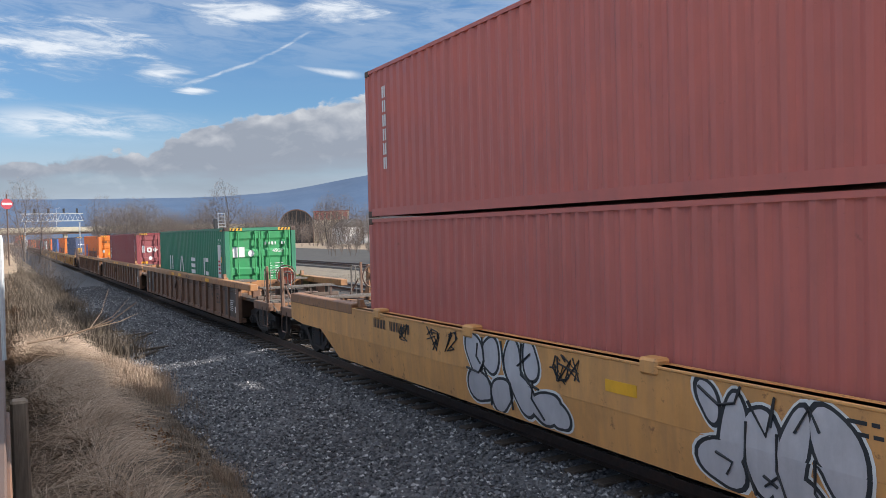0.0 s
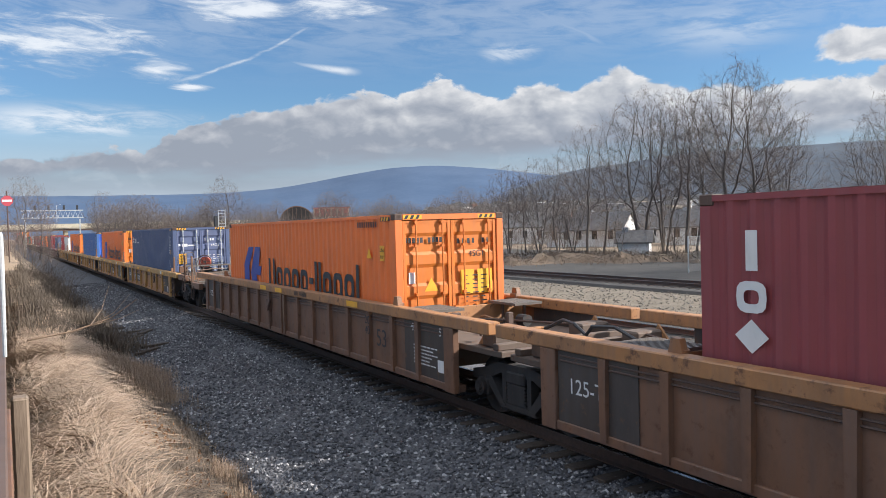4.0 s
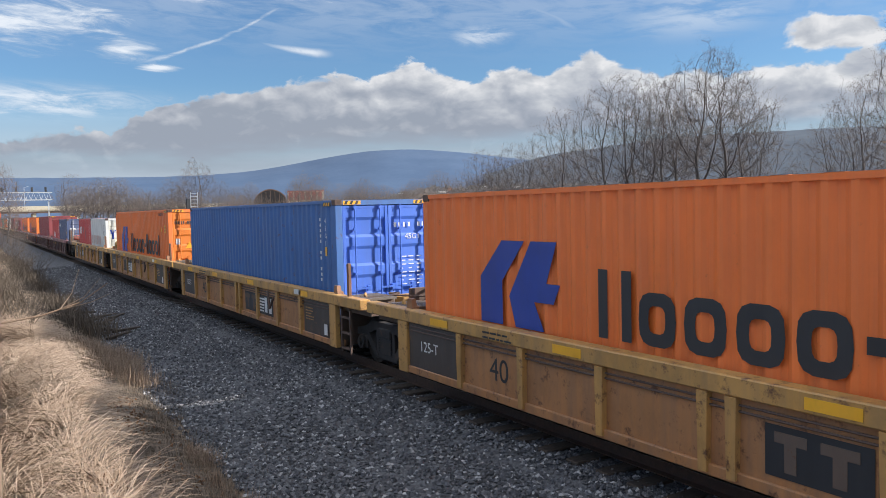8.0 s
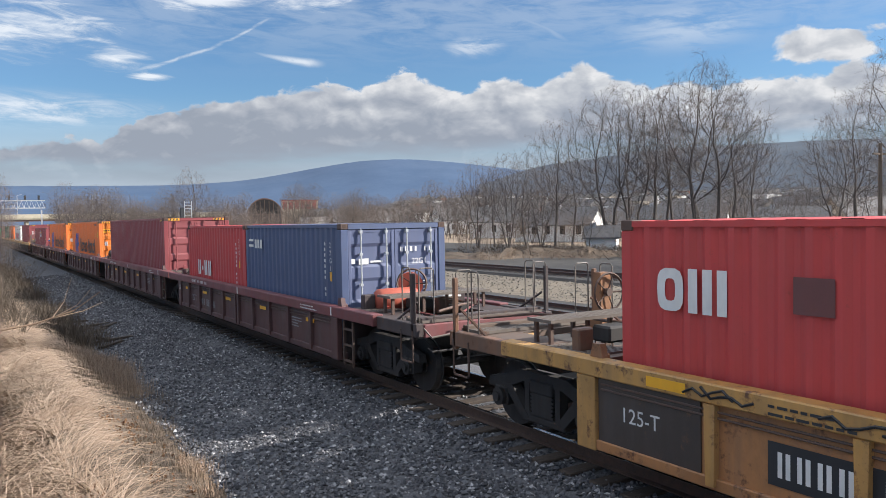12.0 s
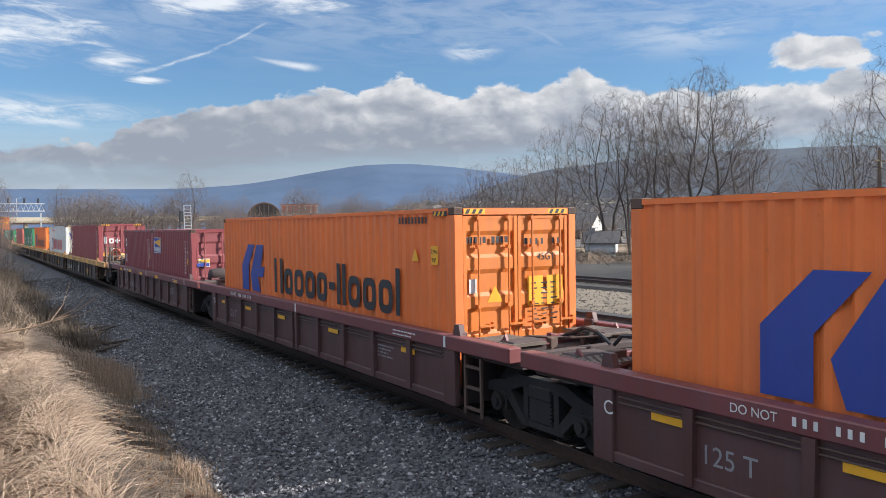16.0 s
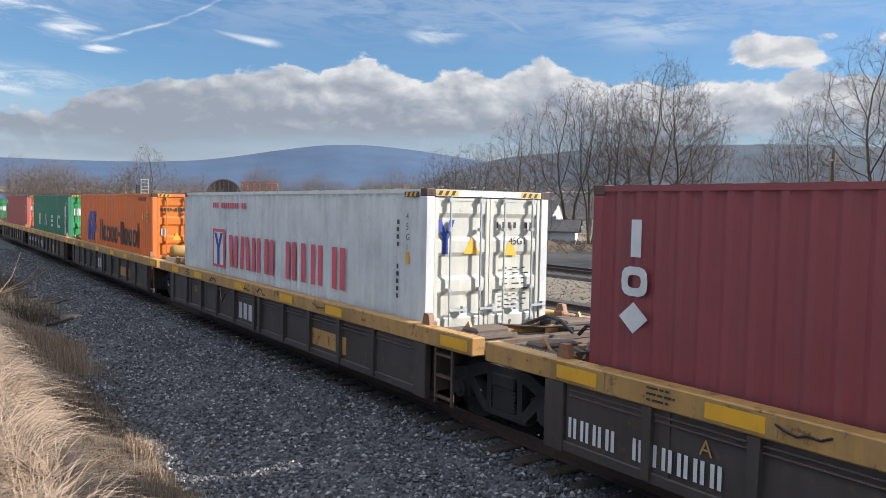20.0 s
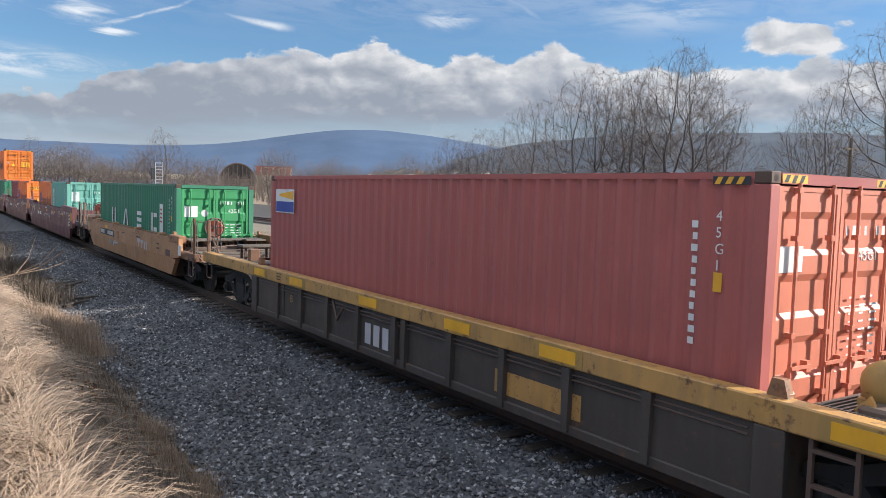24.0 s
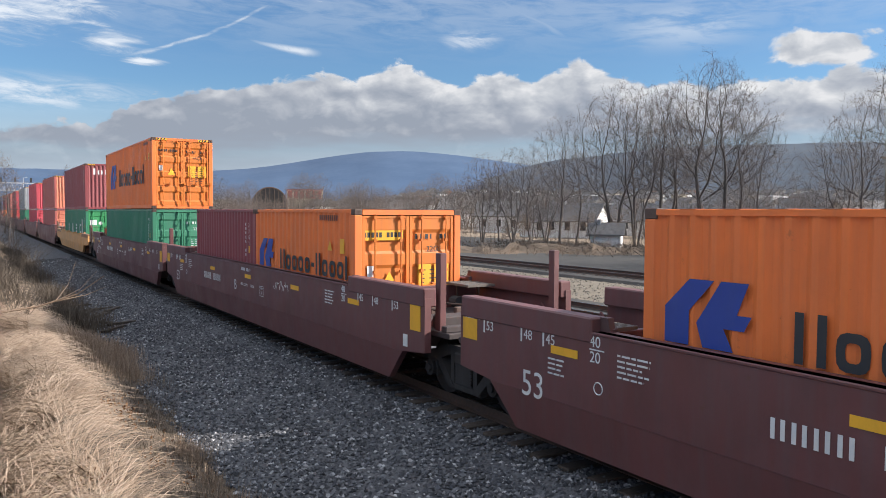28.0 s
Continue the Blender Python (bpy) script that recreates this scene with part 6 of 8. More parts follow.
def bank(x, y):
    """Height of the ground: a grassy bench on the near side of the line, flat land beyond."""
    toe = 2.78 + 0.12 * math.sin(y * 0.7) + 0.85 * smooth(9, 19, y)
    z = -0.55 + 0.22 * smooth(toe, 1.9, x) + 0.63 * smooth(1.85, 1.0, x)
    if -0.4 < x < toe + 0.3:
        z += 0.07 * noise.noise((x * 0.9, y * 0.5, 3)) + 0.03 * noise.noise((x * 3, y * 2, 7))
    if x <= -0.2:
        z = 1.36
    return z


XS = [-4500, -1500, -500, -150, -50, -15, -4, -1, -0.22, -0.18] + [0.02 + 0.16 * k for k in range(30)] + [5.5, 7, 9, 12, 16, 22, 30, 45, 70, 120, 250, 600, 1500, 4500]
YS = [-4500, -1500, -400, -120, -40, -12, -4, 0, 2, 3] + [4 + 0.4 * k for k in range(70)] + [33 + 1.5 * k for k in range(40)] + [96, 105, 120, 150, 200, 300, 450, 700, 1200, 2200, 4500]
me = mesh_from("ground", [(x, y, bank(x, y)) for y in YS for x in XS],
               [(j * len(XS) + i, j * len(XS) + i + 1, (j + 1) * len(XS) + i + 1, (j + 1) * len(XS) + i) for j in range(len(YS) - 1) for i in range(len(XS) - 1)], MEADOW)
for p in me.polygons:
    p.use_smooth = True
tagged(new("ground", me), "dry straw-coloured winter ground beside the railway", "ground", kind="structure")


def strip(name, x0, x1, y0, y1, z, mat, label, cat, edge=0.3, crown=0.0):
    """A low spread of stone or cinders with feathered edges."""
    n = 60
    v, f = [], []
    rng = random.Random(name)
    for k in range(n + 1):
        y = y0 + (y1 - y0) * k / n
        w = [rng.uniform(-edge, edge) for _ in range(2)]
        v += [(x0 - 0.5 + w[0], y, -0.62), (x0 + w[0], y, z), ((x0 + x1) / 2, y, z + crown), (x1 + w[1], y, z), (x1 + 0.5 + w[1], y, -0.62)]
    for k in range(n):
        for i in range(4):
            f.append((k * 5 + i, k * 5 + i + 1, k * 5 + i + 6, k * 5 + i + 5))
    return tagged(new(name, mesh_from(name, v, f, mat)), label, cat, kind="structure")


strip("cinder_side", 10.6, 16.0, -150, 420, -0.47, ROADWAY, "dark cinders between the tracks", "yard", 0.1)
strip("gravel_yard", 20.0, 28.5, -150, 420, -0.5, GRAVEL, "pale gravel yard between the tracks", "gravel", 0.2)
strip("cinder_yard", 28.5, 62, -120, 300, -0.49, ROADWAY, "dark cinder yard beyond the far track", "yard", 0.3)
strip("ballast_second", 15.4, 20.4, -150, 420, -0.38, ROADWAY, "dark dirty ballast of a second track", "ballast", 0.2, 0.06)
strip("ballast_third", 28.0, 32.2, -150, 420, -0.36, ROADWAY, "dark dirty ballast of a third track", "ballast", 0.2, 0.06)


# Earth sheet on the bank; its darkness paints shade into the straw's gaps.
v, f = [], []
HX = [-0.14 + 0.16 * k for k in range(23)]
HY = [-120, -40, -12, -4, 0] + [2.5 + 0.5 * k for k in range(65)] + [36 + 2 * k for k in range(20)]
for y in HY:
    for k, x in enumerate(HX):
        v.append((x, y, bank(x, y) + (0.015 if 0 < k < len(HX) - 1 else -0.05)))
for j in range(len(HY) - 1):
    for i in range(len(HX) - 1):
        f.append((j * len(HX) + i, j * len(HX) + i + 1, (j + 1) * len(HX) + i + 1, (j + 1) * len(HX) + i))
tagged(new("hollow_floor", mesh_from("hollow_floor", v, f, SOIL)), "bare earth and litter beside the ballast, darkened to paint shade under the straw", "ground", kind="structure")


# main ballast bed
def bed_z(x, y=0.0):
    if x < 5.7:
        return -0.50 + 0.16 * smooth(2.9, 5.7, x)
    if x < 6.3:
        return -0.34 + 0.12 * smooth(5.7, 6.3, x)
    if x < 8.9:
        return -0.22
    return -0.22 - 0.3 * smooth(8.9, 10.6, x)


bx = [2.5, 3.0, 3.5, 4.0, 4.5, 5.0, 5.4, 5.7, 6.0, 6.3, 7.0, 7.6, 8.2, 8.9, 9.5, 10.2, 10.9]
by = [-120, -40, -10] + [0.8 * k for k in range(100)] + [82, 90, 110, 150, 220, 320, 450]
v, f = [], []
for y in by:
    for x in bx:
        z = bed_z(x) + 0.025 * noise.noise((x * 2.1, y * 2.1, 0)) if 2.6 < x < 10.5 else -0.62
        v.append((x, y, z))
m_ = len(bx)
for j in range(len(by) - 1):
    for i in range(m_ - 1):
        f.append((j * m_ + i, j * m_ + i + 1, (j + 1) * m_ + i + 1, (j + 1) * m_ + i))
me = mesh_from("ballast_bed", v, f, BALLAST)
for p in me.polygons:
    p.use_smooth = True
tagged(new("ballast_bed", me), "dark grey crushed stone ballast under the main track", "ballast", kind="structure")


def scatter_stones(name, n, x0, x1, y0, y1, lo, hi, seed, height, mat, label, power=2.0):
    """Loose broken stones, each a squashed octahedron."""
    rng = np.random.default_rng(seed)
    x = rng.uniform(x0, x1, n)
    y = y0 + (y1 - y0) * rng.random(n) ** power
    s = rng.uniform(lo, hi, n)
    base = np.array([(1, 0, 0), (0, 1, 0), (-1, 0, 0), (0, -1, 0), (0, 0, 1), (0, 0, -1)], float)
    faces = np.array([(0, 1, 4), (1, 2, 4), (2, 3, 4), (3, 0, 4), (1, 0, 5), (2, 1, 5), (3, 2, 5), (0, 3, 5)])
    j = base[None] * rng.uniform(0.55, 1.15, (n, 6, 1)) + rng.uniform(-0.28, 0.28, (n, 6, 3))
    a = rng.uniform(0, 6.28, n)
    c, d = np.cos(a)[:, None], np.sin(a)[:, None]
    j = np.stack([j[:, :, 0] * c - j[:, :, 1] * d, j[:, :, 0] * d + j[:, :, 1] * c, j[:, :, 2] * 0.75], 2)
    z = np.array([height(p, q) for p, q in zip(x, y)])
    vv = j * s[:, None, None] + np.stack([x, y, z + s * 0.35], 1)[:, None]
    ff = faces[None] + (np.arange(n) * 6)[:, None, None]
    me = mesh_from(name, vv.reshape(-1, 3).tolist(), ff.reshape(-1, 3).tolist(), mat)
    return tagged(new(name, me), label, "stones", kind="stuff")


scatter_stones("ballast_stones", 52000, 2.75, 6.6, 5.0, 60.0, 0.018, 0.045, 4, bed_z, STONE, "loose grey ballast stones by the track")
scatter_stones("ballast_stones", 7000, 6.6, 8.6, 4.0, 40.0, 0.018, 0.042, 5, bed_z, STONE, "grey ballast stones between the rails")
scatter_stones("yard_stones", 5000, 20.5, 28.4, 6.0, 60.0, 0.02, 0.07, 6, lambda x, y: -0.5, islands("pale_stone", ((0.12, 0.105, 0.085), (0.32, 0.29, 0.25), (0.2, 0.175, 0.145))), "pale loose stones in the gravel yard", 1.4)


# ---- track ----
def rail_profile(bm, x, y0, y1, z):
    prism(bm, [(x - 0.07, z - 0.172), (x + 0.07, z - 0.172), (x + 0.07, z - 0.16), (x + 0.012, z - 0.14), (x + 0.012, z - 0.045), (x + 0.036, z - 0.035), (x + 0.036, z - 0.006), (x - 0.036, z - 0.006),
               (x - 0.036, z - 0.035), (x - 0.012, z - 0.045), (x - 0.012, z - 0.14), (x - 0.07, z - 0.16)], "y", y0, y1)
    return bm


def track(name, cx, z, y0, y1, label, near, far):
    t = thing(name, label, "railway track", kind="structure")
    for s in (-0.754, 0.754):
        part("rail", rail_profile(bmesh.new(), cx + s, y0, y1, z), RAIL, t)
        part("rail_head", boxed(cx + s - 0.03, cx + s + 0.03, y0, y1, z - 0.007, z - 0.001), POLISH, t, "polished rail head")
    rng = random.Random(int(cx))
    y = near
    tie = cached("tie", lambda bm: box(bm, -1.3, 1.3, -0.115, 0.115, -0.17, 0.0, 0.015), TIE)
    while y < far:
        part("tie", tie, TIE, t, at=pose(cx + rng.uniform(-0.04, 0.04), y, z - 0.172 + rng.uniform(-0.01, 0.006), rz=rng.uniform(-1, 1)))
        y += 0.545 + rng.uniform(-0.02, 0.02)
    bm = bmesh.new()
    while y < far + 160:
        box(bm, cx - 1.3, cx + 1.3, y - 0.11, y + 0.11, z - 0.34, z - 0.173)
        y += 0.56
    tagged(part("far_ties", bm, TIE, t), kind="stuff")
    return t


track("main_track", TRACK, 0.0, -110, 450, "steel rails on weathered wooden ties in dark ballast", 2.0, 95)
track("second_track", 17.8, -0.16, -110, 420, "second track on dirty dark ballast", 5.0, 45)
track("third_track", 30.0, -0.14, -110, 420, "third track beyond the gravel yard", 8.0, 60)


# ---- near bank: wall, fence, grass ----
w = thing("retaining_wall", "rusty steel and timber retaining wall below a fence", "wall", kind="structure")
part("wall_body", boxed(-0.6, -0.06, 3.2, 46, -0.5, 1.60, bevel=0.01), TIE, w, "dark weathered timber lagging")
part("wall_cap", boxed(-0.5, -0.03, 3.2, 46, 1.604, 1.72, bevel=0.01), PAINT["steel"], w, "dark rusty steel cap beam")
part("wall_beam", boxed(-0.058, -0.005, 3.2, 7.3, 0.9, 1.6, bevel=0.01), PAINT["car_rust"], w, "rusty steel beam")
for k in range(1):
    y = 7.8
    part("wall_post", boxed(0.0, 0.14, y, y + 0.2, -0.1, 1.58, bevel=0.02), TIMBER, w, "weathered timber post")


def chain_mesh(bm, y0, y1, z0, z1, x, pitch=0.06, r=0.0022):
    h = z1 - z0
    n = int((y1 - y0 + h) / pitch)
    for k in range(n):
        for s in (1, -1):
            a = y0 - h + k * pitch if s > 0 else y0 + k * pitch
            p, q = [a, z0], [a + s * h, z1]
            lo, hi = sorted((p[0], q[0]))
            if hi < y0 or lo > y1:
                continue
            def clip(yv):
                t = (yv - p[0]) / (q[0] - p[0])
                return z0 + t * h
            ya, yb = max(lo, y0), min(hi, y1)
            A, B = (ya, clip(ya)), (yb, clip(yb))
            d = Vector((0, B[0] - A[0], B[1] - A[1])).normalized()
            u = Vector((0, -d.z, d.y)) * r
            v4 = [Vector((x, *A)) - u, Vector((x, *B)) - u, Vector((x, *B)) + u, Vector((x, *A)) + u]
            bm.faces.new([bm.verts.new(c) for c in v4])
    return bm


def fence_run(name, label, m, length, height, step, rail=True, parent_kind="structure"):
    t = thing(name, label, "fence", m=m, kind=parent_kind)
    n = round(length / step)
    for k in range(n + 1):
        part("fence_post", cached(("fence_post", height), lambda bm: tube(bm, [(0, 0, 0), (0, 0, height)], 0.022 if height < 1.5 else 0.045, 8), PAINT["galvanised"]), None, t, at=pose(0, k * step, 0))
    part("top_rail", tubed([(0, 0, height - 0.03), (0, n * step, height - 0.03)], 0.018, 6), PAINT["grey"], t)
    return t, n * step


t, ln = fence_run("chain_link_fence", "galvanised chain-link fence on the wall", pose(-0.035, 9.6, 1.72), 33.6, 1.35, 2.4)
part("mesh_panel", chain_mesh(bmesh.new(), 0, ln, 0.05, 1.25, 0.0, 0.12, 0.0014), PAINT["galvanised"], t, "wire mesh")


def blades(name, n, place, lo, hi, width, lean, mat, label, seed, droop=0.5, flat=0.2):
    """Thin bent blades, two quads each; place(rng, n) gives x and y."""
    rng = np.random.default_rng(seed)
    x, y = place(rng, n)
    h = rng.uniform(lo, hi, n)
    a = rng.uniform(0, 6.283, n)
    l = rng.uniform(flat, 1.0, n) * lean
    z = np.array([bank(p, q) for p, q in zip(x, y)])
    dx, dy = np.cos(a) * l * h, np.sin(a) * l * h
    wx, wy = -np.sin(a + 0.6) * width, np.cos(a + 0.6) * width
    up = h * np.sqrt(np.maximum(0.02, 1 - np.minimum(0.97, l) ** 2))
    P0 = np.stack([x, y, z - 0.02], 1)
    P1 = np.stack([x + dx * 0.45, y + dy * 0.45, z + up * 0.62], 1)
    P2 = np.stack([x + dx, y + dy, z + up * (1 - droop * l * 0.6)], 1)
    W = np.stack([wx, wy, np.zeros(n)], 1)
    vv = np.stack([P0 - W, P0 + W, P1 + W * 0.8, P1 - W * 0.8, P2 + W * 0.15, P2 - W * 0.15], 1)
    f = np.array([(0, 1, 2, 3), (3, 2, 4, 5)])
    ff = f[None] + (np.arange(n) * 6)[:, None, None]
    me = mesh_from(name, vv.reshape(-1, 3).tolist(), ff.reshape(-1, 4).tolist(), mat)
    return tagged(new(name, me), label, "grass", kind="stuff")


def clumped(x0, x1, y0, y1, k, spread, power=1.5):
    def place(rng, n):
        cx, cy = rng.uniform(x0, x1, k), y0 + (y1 - y0) * rng.random(k) ** power
        i = rng.integers(0, k, n)
        return np.clip(cx[i] + rng.normal(0, spread, n), 0.06, 6), cy[i] + rng.normal(0, spread * 1.6, n)
    return place


def even(x0, x1, y0, y1, power=1.8):
    return lambda rng, n: (rng.uniform(x0, x1, n), y0 + (y1 - y0) * rng.random(n) ** power)


def strands(name, n, place, lo, hi, width, rise, mat, label, seed, swirl=0.6, tip=0.1):
    """Long fallen straws: each arches up and lies over, and neighbours lie much the same way."""
    rng = np.random.default_rng(seed)
    x, y = place(rng, n)
    h = rng.uniform(lo, hi, n)
    a = np.array([5.0 * noise.noise((p * 0.7, q * 0.35, 5)) + 2.0 * noise.noise((p * 2.5, q * 1.6, 9)) for p, q in zip(x, y)]) - 0.6 + rng.normal(0, swirl, n)
    up = h * rng.uniform(0.4, 1.0, n) * rise
    w = width * rng.uniform(0.6, 1.3, n)
    bow = rng.normal(0, 0.16, n)
    rows = []
    z = np.array([bank(p, q) for p, q in zip(x, y)])
    for u, k in ((0.0, 1.0), (0.33, 0.95), (0.68, 0.75), (1.0, 0.2)):
        px = x + (np.cos(a) * u + np.sin(a) * bow * u * u) * h
        py = y + (np.sin(a) * u - np.cos(a) * bow * u * u) * h
        pz = z - 0.01 + up * (1 - (2 * u / (1 + tip) - 1) ** 2)
        wv = np.stack([-np.sin(a) * w * k, np.cos(a) * w * k, 0.5 * w * k], 1)
        c = np.stack([px, py, pz], 1)
        rows += [c - wv, c + wv]
    vv = np.stack(rows, 1)
    f = np.array([(0, 1, 3, 2), (2, 3, 5, 4), (4, 5, 7, 6)])
    ff = f[None] + (np.arange(n) * 8)[:, None, None]
    me = mesh_from(name, vv.reshape(-1, 3).tolist(), ff.reshape(-1, 4).tolist(), mat)
    return tagged(new(name, me), label, "grass", kind="stuff")


def toe_clumps(y0, y1, k, spread, back):
    """Tufts along the foot of the bank."""
    def place(rng, n):
        cy = rng.uniform(y0, y1, k)
        cx = np.array([2.70 + 0.85 * smooth(9, 19, q) for q in cy]) - rng.random(k) ** 1.5 * back
        i = rng.integers(0, k, n)
        return cx[i] + rng.normal(0, spread, n), cy[i] + rng.normal(0, spread * 1.6, n)
    return place


strands("matted_grass", 62000, clumped(0.05, 1.05, 4.6, 13, 420, 0.11, 1.3), 0.25, 0.6, 0.0019, 0.15, STRAW, "matted fallen dry straw on the bank", 11, 0.75)
strands("matted_grass", 34000, clumped(0.05, 1.1, 11, 26, 420, 0.14, 1.4), 0.25, 0.65, 0.0032, 0.17, STRAW, "matted fallen dry straw along the bank", 27, 0.75)
strands("matted_grass", 20000, even(0.1, 2.1, 22, 60, 1.6), 0.3, 0.8, 0.006, 0.2, STRAW, "matted fallen dry straw further along the bank", 17)
strands("long_straw", 9000, clumped(0.1, 1.25, 4.8, 24, 240, 0.10, 1.6), 0.4, 0.9, 0.0030, 0.46, STRAW, "long arching dry straw on the bank", 18, 0.9, 0.3)
strands("brown_straw", 16000, clumped(0.05, 1.2, 4.6, 24, 110, 0.13, 1.5), 0.15, 0.5, 0.0026, 0.34, STALK, "brown dead stems among the straw", 29, 1.2, 0.2)
strands("dark_weeds", 42000, even(1.15, 2.9, 5.5, 26, 1.3), 0.08, 0.22, 0.0022, 0.16, STALK, "dark fallen weeds in the hollow", 20, 1.6)
blades("dark_weeds", 30000, clumped(1.35, 2.7, 6.5, 26, 160, 0.16, 1.1), 0.04, 0.16, 0.002, 0.9, STALK, "dark low weeds in the hollow", 19, 0.6, 0.4)
blades("tall_grass", 2600, toe_clumps(6.5, 11.5, 26, 0.09, 0.32), 0.12, 0.36, 0.0022, 0.55, STRAW, "tall dry grass along the ballast edge", 12)
blades("tall_grass", 1300, toe_clumps(12.0, 16.5, 20, 0.12, 0.6), 0.06, 0.2, 0.0028, 0.6, STALK, "brown dry grass along the ballast edge", 28)
blades("tall_grass", 6000, clumped(1.7, 3.2, 16.5, 22, 34, 0.17, 1.0), 0.2, 0.5, 0.003, 0.5, STRAW, "tall pale grass in a sunny patch by the ballast", 22)
blades("tall_grass", 12000, clumped(0.3, 3.2, 24, 75, 110, 0.3), 0.4, 0.9, 0.006, 0.6, STALK, "tall brown weeds further along the bank", 13)
blades("weed_stalks", 500, clumped(1.1, 3.2, 8, 32, 60, 0.25), 0.25, 0.6, 0.0022, 0.7, STALK, "dark dead weed stalks on the bank", 14)
blades("yard_weeds", 6000, lambda rng, n: (rng.uniform(20.8, 28, n), rng.uniform(6, 60, n)), 0.05, 0.16, 0.005, 0.9, STRAW, "dry weeds in the gravel yard", 16)
blades("fallen_leaves", 2600, clumped(0.9, 2.4, 8, 30, 40, 0.22), 0.03, 0.08, 0.022, 1.2, LEAF, "brown fallen leaves in the grass", 15, 0.2)


def shrub(seed, x, y, h, n, label):
    """A leafless shrub of many thin branching stems."""
    rng = random.Random(seed)
    t = thing("bare_shrub", label, "shrub", "shrubs on the bank", m=pose(x, y, bank(x, y)))
    stems, twigs = bmesh.new(), bmesh.new()
    for k in range(n):
        a, l = rng.uniform(0, 6.28), rng.uniform(0.25, 0.75)
        p = Vector((rng.uniform(-0.15, 0.15), rng.uniform(-0.15, 0.15), -0.05))
        pts = [p]
        for j in range(4):
            p = p + Vector((math.cos(a) * l * h / 4 + rng.uniform(-0.05, 0.05) * h, math.sin(a) * l * h / 4 + rng.uniform(-0.05, 0.05) * h, h / 4 * rng.uniform(0.6, 1)))
            pts.append(p)
        tube(stems, pts, 0.008 + 0.004 * rng.random(), 4, 0.002)
        for q in pts[1:]:
            for _ in range(3):
                d = Vector((rng.uniform(-1, 1), rng.uniform(-1, 1), rng.uniform(0, 1))) * h * 0.22
                tube(twigs, [q, q + d * 0.6, q + d + Vector((0, 0, 0.05))], 0.004, 3, 0.0015)
    tagged(part("stem", stems, STALK, t), kind="stuff")
    tagged(part("twig", twigs, STALK, t), kind="stuff")
    return t


rng = random.Random(8)
for k in range(26):
    y = 22 + 52 * (k / 26) ** 1.3
    shrub(k, rng.uniform(0.6, 2.9) + 0.6 * smooth(20, 60, y), y, rng.uniform(0.5, 0.9) + 0.9 * smooth(18, 60, y), 12, "leafless brown shrub on the grassy bank")
t = thing("dead_branch", "pale dead branch lying out over the bank", "branch", m=pose(1.6, 21, 0.55))
part("branch", tubed([(-1.2, 0, 0), (-0.2, 0.2, 0.1), (0.7, 0.3, 0.35), (1.3, 0.1, 0.8)], 0.03, 5, 0.008), STRAW, t)
for d in ((0.5, 0.3, 0.95), (1.2, 0.2, 0.3), (0.9, -0.4, 0.75)):
    part("twig", tubed([(0.2, 0.25, 0.2), (0.2 + d[0] * 0.6, 0.25 + d[1] * 0.5, 0.2 + d[2] * 0.4), (0.2 + d[0], 0.25 + d[1], 0.2 + d[2])], 0.014, 4, 0.004), STRAW, t)
rng = random.Random(61)
for k in range(9):
    x, y, l = rng.uniform(3.0, 4.3), rng.uniform(23, 31), rng.uniform(0.5, 1.5)
    t = thing("broken_board", "dark broken board lying beside the ballast", "timber", "broken boards by the ballast", m=pose(x, y, bed_z(x) + 0.03, rz=rng.uniform(0, 180)))
    part("board", boxed(-l / 2, l / 2, -0.07, 0.07, -0.03, 0.05, bevel=0.01), TIE, t)


